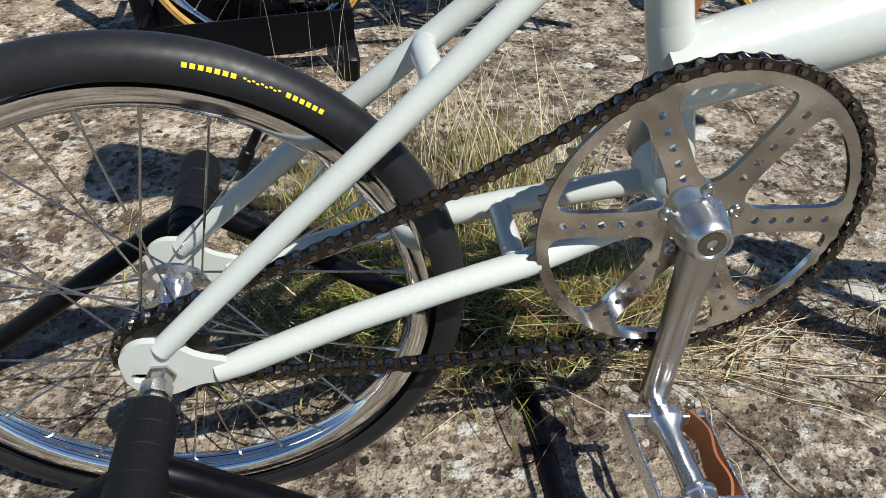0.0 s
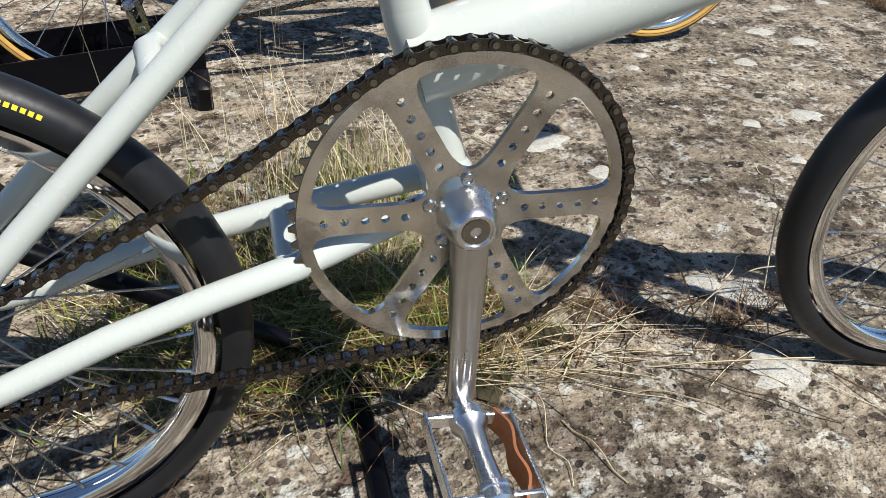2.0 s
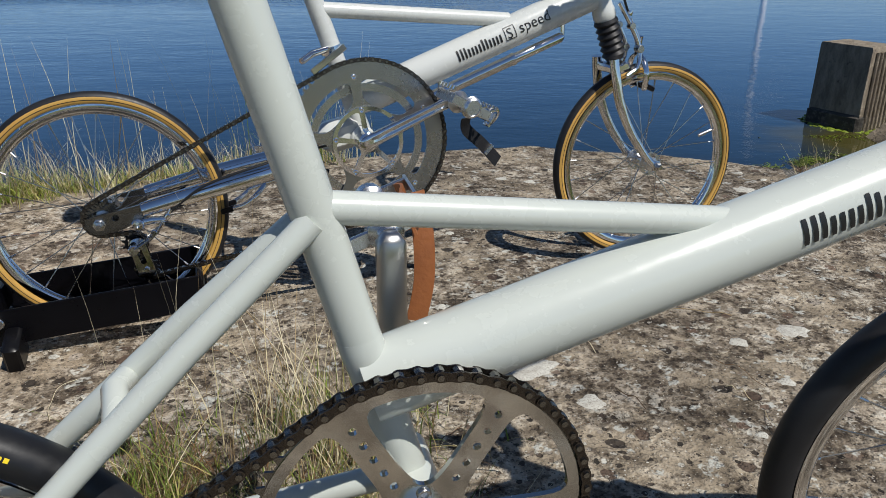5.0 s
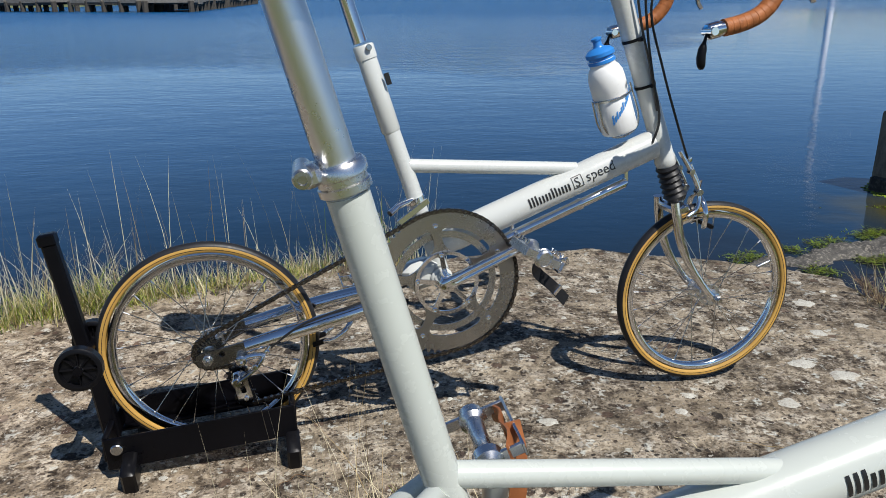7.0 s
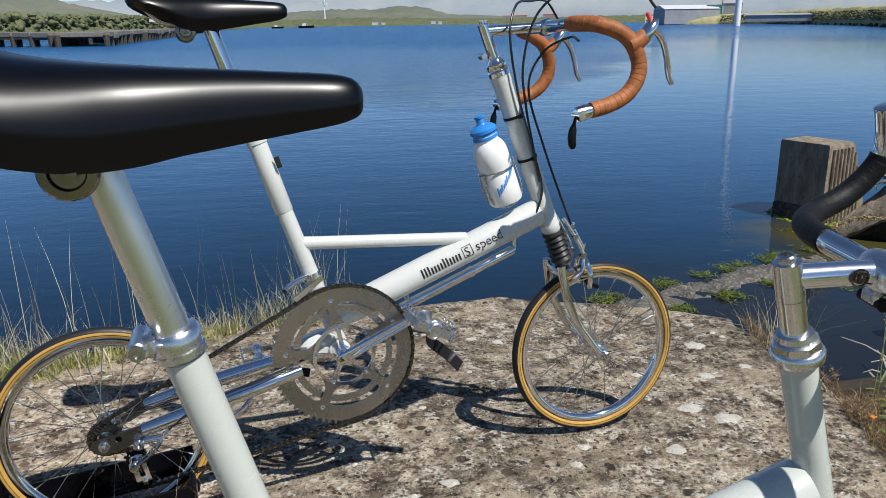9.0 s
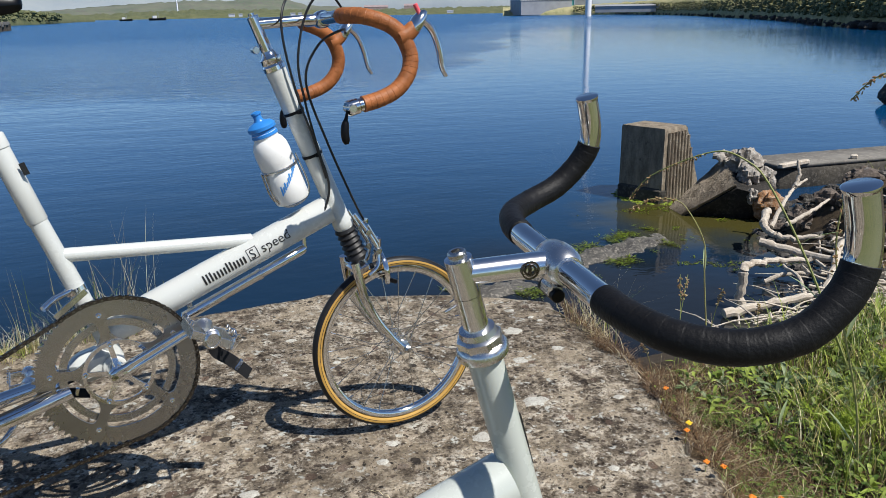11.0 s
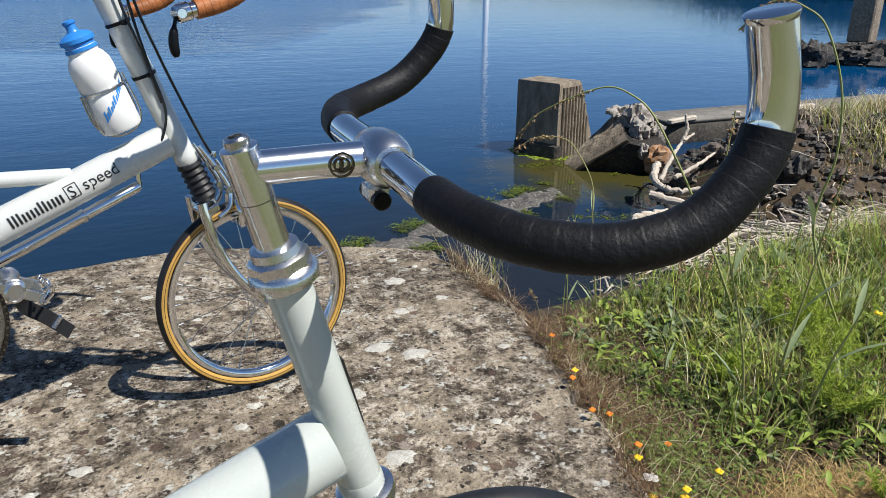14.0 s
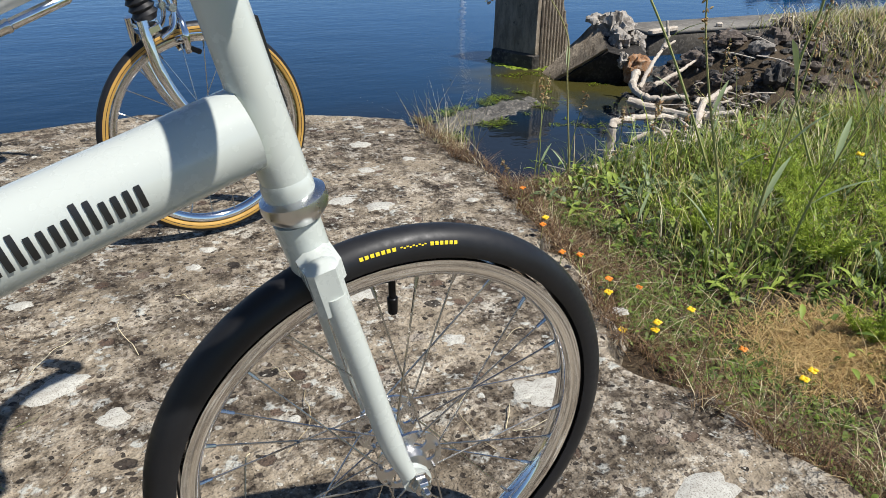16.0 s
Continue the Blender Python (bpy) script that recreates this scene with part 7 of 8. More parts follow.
    structure("twigs", g, driftwood_mat, "pale washed-up twigs and reeds among rubble", "driftwood", kind="stuff")


build_shore()


# ---- the far side of the harbour ----
EYE_AT = Vector((0.2, 0.0))


def polar(az, dist):
    a = radians(az)
    return EYE_AT.x + dist * math.sin(a), EYE_AT.y + dist * math.cos(a)


def ridge(name, az, dist, depth, profile, mat, label, category, step=0.12, bumps=0.0, seed=1.0, kind="structure"):
    """Land seen across water: profile gives the crest's elevation in degrees over the bearing."""
    g = Geo()
    n = int((az[1] - az[0]) / step) + 1
    rows = [(0.0, 0.0), (0.02, 0.16), (0.10, 0.42), (0.30, 0.70), (0.60, 0.92), (0.85, 1.0), (1.3, 0.8)]
    for fd, fh in rows:
        for i in range(n):
            a = az[0] + i * step
            ds = along(dist, a) if isinstance(dist, list) else dist
            x, y = polar(a, ds + depth * fd)
            el = along(profile, a)
            h = max(0.02, (ds + depth) * math.tan(radians(el)) + 0.95 - WATER)
            b = 1 + bumps * (noise.noise((a * 2.3, fd * 6, seed)) + 0.6 * noise.noise((a * 9, fd * 12, seed)))
            g.v.append((x, y, WATER - 0.3 + (h + 0.3) * fh * b))
    for j in range(len(rows) - 1):
        g.f += [(j * n + i, j * n + i + 1, j * n + n + i + 1, j * n + n + i) for i in range(n - 1)]
    return structure(name, g, mat, label, category, kind, angle=70)


def crowns(name, az, dist, depth, profile, mat, label, count, size, seed):
    """Scrub and trees along a shore, as many small clumps."""
    rng = random.Random(seed)
    g = Geo()
    for k in range(count):
        a = rng.uniform(*az)
        ds = (along(dist, a) if isinstance(dist, list) else dist) + depth * rng.random() ** 1.5
        x, y = polar(a, ds)
        s = size * rng.uniform(0.5, 1.2)
        top = max(0.3, ds * math.tan(radians(along(profile, a))) + 0.95 - WATER)
        lump(g, (x, y, WATER + top * rng.uniform(0.35, 0.95)), (s, s, s * 0.75), k * 0.7, 5, 0.8)
    structure(name, g, mat, label, "trees", kind="stuff", angle=60)


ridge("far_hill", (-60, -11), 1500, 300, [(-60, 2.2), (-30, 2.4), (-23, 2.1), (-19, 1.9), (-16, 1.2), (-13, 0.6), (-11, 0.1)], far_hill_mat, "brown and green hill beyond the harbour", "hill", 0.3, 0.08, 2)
ridge("shore_left", (-60, -6), [(-60, 150), (-22, 190), (-15, 260), (-9, 420), (-6, 640)], 60, [(-60, 1.6), (-20, 0.85), (-15, 0.75), (-11, 0.62), (-8, 0.3), (-6, 0.1)], far_scrub_mat, "green scrub-covered far shore", "shore", 0.12, 0.25, 3)
crowns("scrub", (-45, -8), [(-45, 165), (-22, 195), (-15, 265), (-9, 420), (-8, 440)], 50, [(-45, 1.4), (-20, 0.85), (-15, 0.75), (-11, 0.6), (-8, 0.3)], far_scrub_mat, "dense green scrub on the far shore", 2600, 1.1, 8)
ridge("mid_shore", (-8, 24), 950, 200, [(-8, 0.15), (-4, 0.30), (0, 0.40), (6, 0.36), (9, 0.26), (12, 0.24), (18, 0.30), (22, 0.34), (24, 0.3)], far_scrub_mat, "low green far shore across the harbour", "shore", 0.12, 0.3, 4)
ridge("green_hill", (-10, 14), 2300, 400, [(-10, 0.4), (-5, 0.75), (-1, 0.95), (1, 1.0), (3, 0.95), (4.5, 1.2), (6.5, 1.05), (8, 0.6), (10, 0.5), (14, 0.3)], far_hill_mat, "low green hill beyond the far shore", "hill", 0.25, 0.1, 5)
ridge("distant_hill", (-40, 60), 4000, 500, [(-40, 2.0), (-20, 1.7), (-8, 1.6), (0, 1.9), (6, 2.1), (10, 2.6), (13, 2.3), (17, 2.4), (22, 2.1), (30, 1.9), (60, 1.6)], hazed_hill_mat, "distant hills with pale blue haze put into their colour", "hill", 0.5, 0.1, 6)
RIGHT_SHORE = [(22, 420), (28, 400), (30, 380), (34, 300), (37.5, 205), (41, 150), (43.5, 112), (47, 92), (51, 84), (60, 70), (75, 50)]
ridge("right_shore", (22, 75), RIGHT_SHORE, 26, [(22, 0.28), (26, 0.30), (29, 0.38), (33, 0.56), (36, 0.66), (40, 0.78), (43, 0.90), (50, 1.1), (75, 1.5)], bank_grass_mat, "grassy far bank with a stony foot", "shore", 0.15, 0.09, 7)
crowns("bank_scrub", (27, 60), RIGHT_SHORE, 10, [(27, 0.25), (33, 0.42), (36, 0.48), (40, 0.60), (60, 0.9)], bank_scrub_mat, "rough grass and dark scrub on the far bank", 6000, 0.36, 9)


def build_far_rocks():
    g = Geo()
    rng = random.Random(4)
    for k in range(420):
        a = rng.uniform(30, 62)
        d = along(RIGHT_SHORE, a) + rng.uniform(-1.5, 2.5)
        x, y = polar(a, d)
        s = rng.uniform(0.25, 0.9)
        lump(g, (x, y, WATER + rng.uniform(0.0, 0.5)), (s, s * 0.8, s * 0.6), k, 5, 0.6)
    structure("shore_rocks", g, rock_mat, "dark boulders along the foot of the far bank", "rocks", kind="stuff", angle=24)
    islet = thing("rock_islet", "dark rock islet with a square concrete block on top", "rock", Matrix.Translation((19.0, 14.6, WATER)))
    for k in range(16):
        g = Geo()
        lump(g, (rng.uniform(-1.6, 3.2), rng.uniform(-0.7, 0.9), 0.15), (rng.uniform(0.4, 0.9), 0.5, rng.uniform(0.22, 0.5)), k + 3, 16, 1.0)
        part("boulder", g, rock_mat, islet, angle=24)
    g = Geo()
    g.box((1.6, 0.6, 1.15), (0.62, 0.62, 1.3), Matrix.Rotation(radians(20), 4, 'Z'), 0.04)
    part("concrete_block", g, pier_mat, islet)


build_far_rocks()


def build_jetty():
    """A broken wharf on piles: one run along the far shore, one reaching away from it."""
    j = thing("jetty", "derelict concrete and timber jetty on piles across the water", "jetty")
    rng = random.Random(3)
    for a, b, wide, n in ((Vector((-34.5, 114, 0)), Vector((-43, 205, 0)), 7.5, 26), (Vector((-38, 117, 0)), Vector((-92, 142, 0)), 5.0, 18)):
        d = b - a
        l = d.length / n
        turn = Matrix.Rotation(math.atan2(d.y, d.x), 4, 'Z')
        side = turn @ Vector((0, 1, 0))
        for k in range(n):
            p = a + d * ((k + 0.5) / n)
            if k > 3 and rng.random() < 0.16:
                continue
            drop = rng.uniform(-0.10, 0.06) - (0.30 if rng.random() < 0.22 else 0)
            g = Geo()
            g.box((p.x, p.y, 0.12 + drop), (l * rng.uniform(0.90, 0.97), wide * rng.uniform(0.92, 1.0), 0.62), turn, 0.03)
            deck = part("deck_section", g, slip_mat, j)
            # The black shade below the deck edge is put into the beams' colour.
            for s in (-1, 1):
                q = p + side * (s * wide * 0.42)
                g = Geo()
                g.box((q.x, q.y, -0.36 + drop), (l * 0.96, 0.45, 0.34), turn, 0.03)
                part("beam", g, wet_shade_mat, deck)
        for k in range(n + 1):
            for s in (-1, 1):
                p = a + d * (k / n) + side * (s * wide * 0.42)
                g = Geo()
                g.rod((p.x, p.y, WATER - 0.5), (p.x + rng.uniform(-0.1, 0.1), p.y, 0.0), 0.42, seg=8)
                part("jetty_post", g, wet_shade_mat, j)


def build_boat(az, dist, l, label):
    x, y = polar(az, dist)
    ob = thing("boat", label, "boat", Matrix.Translation((x, y, WATER)) @ Matrix.Rotation(radians(-az + 8), 4, 'Z'), "moored boats")
    g = Geo()
    rows = [(-0.5, 0.13, 0.13), (-0.3, 0.16, 0.12), (0.1, 0.17, 0.12), (0.35, 0.11, 0.14), (0.5, 0.01, 0.17)]
    for u, w, h in rows:
        for v, z in ((-0.6, -0.04), (-1, h), (-0.92, h + 0.01), (0.92, h + 0.01), (1, h), (0.6, -0.04)):
            g.v.append((u * l, v * w * l, z * l))
    g.f = [(i * 6 + k, i * 6 + (k + 1) % 6, i * 6 + 6 + (k + 1) % 6, i * 6 + 6 + k) for i in range(4) for k in range(6)]
    g.f += [tuple(range(6))[::-1], tuple(range(24, 30))]
    part("hull", g, black_metal, ob, "dark hull", angle=30)
    g = Geo()
    g.box((-0.16 * l, 0, 0.20 * l), (0.26 * l, 0.2 * l, 0.16 * l), None, 0.1)
    part("cabin", g, pale_far, ob, "pale cabin")
    g = Geo()
    g.rod((0.06 * l, 0, 0.1 * l), (0.06 * l, 0, 0.48 * l), 0.012 * l, seg=8)
    part("mast", g, grey_far, ob)


build_boat(-4.1, 620, 9, "small dark moored boat across the harbour")
build_boat(-2.1, 620, 12, "dark moored fishing boat across the harbour")
build_jetty()


def build_turbine(az, dist, height, r, label, turn):
    x, y = polar(az, dist)
    t = thing("wind_turbine", label, "wind turbine", Matrix.Translation((x, y, WATER)) @ Matrix.Rotation(radians(-az), 4, 'Z'), "wind turbines")
    g = Geo()
    g.tube([(0, 0, 0), (0, 0, height * 0.5), (0, 0, height)], [r, r * 0.8, r * 0.55], 20)
    part("tower", g, white_far, t)
    g = Geo()
    g.box((0, 0, height + r * 0.5), (r * 1.6, r * 4, r * 1.6), None, r * 0.3)
    part("nacelle", g, white_far, t)
    for k in range(3):
        g = Geo()
        a = radians(turn + 120 * k)
        c = Vector((0, -r * 2.4, height + r * 0.5))
        dr = Vector((math.sin(a), 0, math.cos(a)))
        L = height * 0.32
        g.tube([c, c + dr * L * 0.2, c + dr * L * 0.6, c + dr * L], [r * 0.35, r * 0.5, r * 0.3, r * 0.06], 10, flat=0.5)
        part("blade", g, white_far, t)


build_turbine(28.05, 300, 58, 1.15, "tall white wind turbine beside a warehouse across the water", 17)
build_turbine(-0.75, 1700, 47.5, 1.7, "distant white wind turbine on a green hill", 10)


def building(name, az, dist, size, wall_mat, roof_mat, label, base=2.0, turn=0.0, bays=0):
    x, y = polar(az, dist)
    w, dp, h = size
    ob = thing(name, label, "building", Matrix.Translation((x, y, WATER + base)) @ Matrix.Rotation(radians(-az + turn), 4, 'Z'))
    g = Geo()
    g.box((0, 0, h / 2), (w, dp, h), None, 0.05)
    wall = part("wall", g, wall_mat, ob)
    g = Geo()
    g.add([(-w / 2 - 0.3, -dp / 2 - 0.3, h), (w / 2 + 0.3, -dp / 2 - 0.3, h), (w / 2 + 0.3, 0, h * 1.28), (-w / 2 - 0.3, 0, h * 1.28), (-w / 2 - 0.3, dp / 2 + 0.3, h), (w / 2 + 0.3, dp / 2 + 0.3, h)],
          [(0, 1, 2, 3), (3, 2, 5, 4), (0, 3, 4), (1, 5, 2), (0, 4, 5, 1)])
    part("roof", g, roof_mat, ob, smooth=False)
    for k in range(bays):
        g = Geo()
        g.box((-w / 2 + w * (k + 0.5) / bays, -dp / 2 - 0.05, h * 0.45), (w / bays * 0.5, 0.2, h * 0.35), None, 0.03)
        part("window", g, black_metal, wall)


building("warehouse", 24.7, 420, (28, 16, 7.2), grey_far, pale_far, "grey metal warehouse with a pale roof across the water", base=0.2, turn=22, bays=0)
building("warehouse", 26.6, 425, (6.5, 8, 9.0), teal_far, grey_far, "teal clad shed beside the grey warehouse", base=0.3)
building("warehouse", 27.7, 425, (9, 9, 9.5), grey_far, grey_far, "dark grey shed beside the white turbine tower", base=0.3)
building("warehouse", 30.8, 330, (26, 6, 2.4), grey_far, grey_far, "long low dark shed on the far bank", base=1.2)
building("brick_building", 12.9, 1150, (34, 20, 9), red_far, red_far, "distant red brick building on the far shore", bays=0)
building("brick_building", 15.4, 1150, (20, 20, 10), red_far, red_far, "distant red brick building on the far shore", bays=0)
for k, (az, wide) in enumerate(((2.8, 10), (3.4, 6), (7.0, 8), (7.5, 6), (10.6, 12), (18.2, 11), (-12.2, 7))):
    building("house", az, 940 if az > -10 else 330, (wide * 0.7, 6, 2.6 if az > -10 else 1.6), pale_far, grey_far, "small pale house on the far shore", 1.2 if az > -10 else 4.2, bays=0)


# ---- plants ----
def bank_edge(y):
    return along(RIGHT_EDGE, y)


def grow_bank():
    rng = random.Random(21)
    green, lush, straw, brown, broad, mat, herb = (Blades(k) for k in (1, 2, 3, 4, 8, 9, 10))
    litter = Blades(11)

    def depth_in(x, y):
        return x - bank_edge(y)
    # dense low grass, patchy in height and colour
    for k in range(56000):
        x = 1.2 + rng.random() ** 1.5 * 4.8
        crest = 1.62 + 0.15 * (x - 1.5)
        y = rng.uniform(-0.6, crest + 0.12 + 0.10 * (x - 1.5))
        d = depth_in(x, y)
        cover = noise.noise((x * 1.6, y * 1.6, 8)) * 0.5 + 0.5
        tuft = noise.noise((x * 5.5, y * 5.5, 3))
        lim = 0.12 if y > 1.15 else 0.28 + 0.25 * cover
        if d < lim * rng.uniform(0.6, 1.3) or tuft < -0.22 or math.hypot(x - 1.61, y - 0.73) < 0.12:
            continue
        tall = smooth_step(0.1, 0.6, d) * (0.25 + 0.75 * smooth_step(0.6, 1.5, y + 0.3 * (x - 1.5)))
        tall *= 0.35 + 1.0 * smooth_step(-0.2, 0.5, tuft)
        h = (0.018 + 0.100 * tall) * rng.uniform(0.4, 1.4)
        z = bank_height(x, y) - 0.005
        q = rng.random() + 0.28 * noise.noise((x * 2.6, y * 2.6, 12))
        if q < 0.50:
            green.blade(x, y, z, h, rng.uniform(0.0020, 0.0046), rng.uniform(0.2, 1.3))
        elif q < 0.68:
            lush.blade(x, y, z, h * 1.0, rng.uniform(0.004, 0.009), rng.uniform(0.3, 1.4))
        elif q < 0.84:
            straw.blade(x, y, z, h * rng.uniform(0.7, 1.3), rng.uniform(0.0010, 0.0022), rng.uniform(0.1, 1.0))
        else:
            brown.blade(x, y, z, h * rng.uniform(0.6, 1.2), rng.uniform(0.0014, 0.003), rng.uniform(0.2, 1.2))
    # taller mixed grass further in
    for k in range(9000):
        x = 1.62 + rng.random() ** 1.2 * 2.2
        y = rng.uniform(0.35, 1.72 + 0.15 * (x - 1.5))
        if depth_in(x, y) < 0.25 or noise.noise((x * 3.1, y * 3.1, 17)) < -0.15:
            continue
        h = rng.uniform(0.05, 0.17) * (0.6 + 0.5 * smooth_step(0.7, 1.6, y))
        b = green if k % 5 < 2 else straw if k % 5 == 2 else lush
        b.blade(x, y, bank_height(x, y) - 0.004, h, rng.uniform(0.0014, 0.0042), rng.uniform(0.1, 0.9), seg=4, droop=rng.uniform(0, 0.3))
    # rosettes of long and broad leaves, green and grey-green
    for k in range(420):
        x = 1.42 + rng.random() ** 1.2 * 2.0
        y = rng.uniform(0.25, 1.70 + 0.15 * (x - 1.5))
        d = depth_in(x, y)
        if d < (0.10 if y > 1.2 else 0.30) or math.hypot(x - 1.61, y - 0.73) < 0.16:
            continue
        b = broad if rng.random() < 0.45 else lush
        big = rng.uniform(0.55, 1.15) * (0.7 + 0.5 * smooth_step(0.2, 0.7, d))
        z = bank_height(x, y)
        for m in range(rng.randint(5, 11)):
            b.leaf(x + rng.gauss(0, 0.008), y + rng.gauss(0, 0.008), z + rng.uniform(0.0, 0.02), 0.085 * big * rng.uniform(0.6, 1.25), 0.0165 * big * rng.uniform(0.7, 1.3), rng.uniform(0, 6.3), rng.uniform(0.25, 1.25), rng.uniform(0.2, 0.75))
    # small leaves between
    for k in range(3200):
        x = 1.35 + rng.random() ** 1.4 * 2.4
        y = rng.uniform(0.2, 1.72 + 0.15 * (x - 1.5))
        if depth_in(x, y) < (0.12 if y > 1.2 else 0.30):
            continue
        z = bank_height(x, y)
        lush.leaf(x, y, z + rng.uniform(0.0, 0.07), rng.uniform(0.012, 0.045), rng.uniform(0.004, 0.012), rng.uniform(0, 6.3), rng.uniform(0.0, 1.2))
    # dark withered mat along the slab, creeping over its edge in tongues
    for k in range(30000):
        y = rng.uniform(-0.3, 2.2)
        d = abs(rng.gauss(0.08, 0.13)) if y > 1.1 else abs(rng.gauss(0.13, 0.17))
        x = bank_edge(y) - 0.04 + d + 0.06 * noise.noise((y * 6, 2, 2)) + 0.03 * noise.noise((y * 21, 4, 2))
        z = max(bank_height(x, y), ground_z(x, y)) - 0.003 + rng.random() * 0.012
        q = rng.random() + 0.35 * noise.noise((x * 9, y * 9, 41))
        b = mat if q < 0.72 else brown if q < 0.88 else straw
        b.blade(x, y, z, rng.uniform(0.006, 0.030), rng.uniform(0.0009, 0.0022), rng.uniform(0.6, 3.2))
    # wiry dead stems leaning over the mat
    for k in range(1500):
        y = rng.uniform(0.2, 1.75)
        x = bank_edge(y) + abs(rng.gauss(0.06, 0.10))
        (mat if k % 3 else straw).blade(x, y, max(bank_height(x, y), ground_z(x, y)) - 0.003, rng.uniform(0.03, 0.085), rng.uniform(0.0008, 0.0014), rng.uniform(0.4, 1.8), seg=5, droop=rng.uniform(0, 0.5))
    # low green herbs in clumps over the mat
    for k in range(190):
        cx, cy = 1.30 + abs(rng.gauss(0.06, 0.24)), rng.uniform(0.1, 1.45)
        if depth_in(cx, cy) < 0.03 or math.hypot(cx - 1.61, cy - 0.73) < 0.10:
            continue
        wide = rng.uniform(0.014, 0.045)
        for m in range(rng.randint(30, 90)):
            x, y = rng.gauss(cx, wide), rng.gauss(cy, wide)
            z = max(bank_height(x, y), ground_z(x, y)) + rng.uniform(0.002, 0.022)
            if m % 3:
                herb.leaf(x, y, z, rng.uniform(0.008, 0.024), rng.uniform(0.0035, 0.009), rng.uniform(0, 6.3), rng.uniform(0.0, 0.9))
            else:
                herb.blade(x, y, z - 0.004, rng.uniform(0.010, 0.035), rng.uniform(0.0012, 0.0024), rng.uniform(0.4, 1.6))
    # pale dry patch
    for k in range(8000):
        x, y = rng.gauss(1.61, 0.070), rng.gauss(0.73, 0.060)
        litter.blade(x, y, bank_height(x, y) + rng.uniform(0, 0.022), rng.uniform(0.006, 0.022), rng.uniform(0.001, 0.0022), rng.uniform(1.0, 4.0))
    # tuft at the corner of the slab over the water
    for k in range(150):
        x, y = rng.gauss(1.49, 0.04), rng.gauss(1.93, 0.05)
        b = straw if rng.random() < 0.7 else green
        b.blade(x, y, -0.09, rng.uniform(0.05, 0.24), rng.uniform(0.0012, 0.003), rng.uniform(0.2, 1.2))
    # turf on the rubble mound further along
    for k in range(9000):
        x = 7.3 + rng.random() * 6.5
        y = rng.gauss(5.55, 0.55)
        if x < 8.2 and rng.random() < (8.2 - x):
            continue
        z = bank_height(x, y) + 0.10
        if z < -1.1:
            continue
        (straw if rng.random() < 0.55 else green).blade(x, y, z, rng.uniform(0.08, 0.26), rng.uniform(0.006, 0.010), rng.uniform(0.3, 1.4))
    green.make("grass", grass_mat, "green grass on the bank beside the slab", "grass")
    lush.make("lush_plants", lush_mat, "lush green weeds with broad leaves on the bank", "plants")
    straw.make("dry_grass", straw_mat, "dry straw-coloured grass among green grass", "grass")
    brown.make("withered_plants", brown_mat, "withered brown stems along the slab edge", "plants")
    broad.make("broad_leaved_weeds", weed_leaf_mat, "grey-green weeds with long broad leaves on the bank", "plants")
    mat.make("withered_mat", mat_mat, "dark reddish-brown withered mat along the slab edge", "plants")
    litter.make("dry_litter", litter_mat, "golden patch of dry broken straw on the bank", "straw")
    herb.make("low_herbs", herb_mat, "low dark green herbs creeping over the withered mat", "plants")


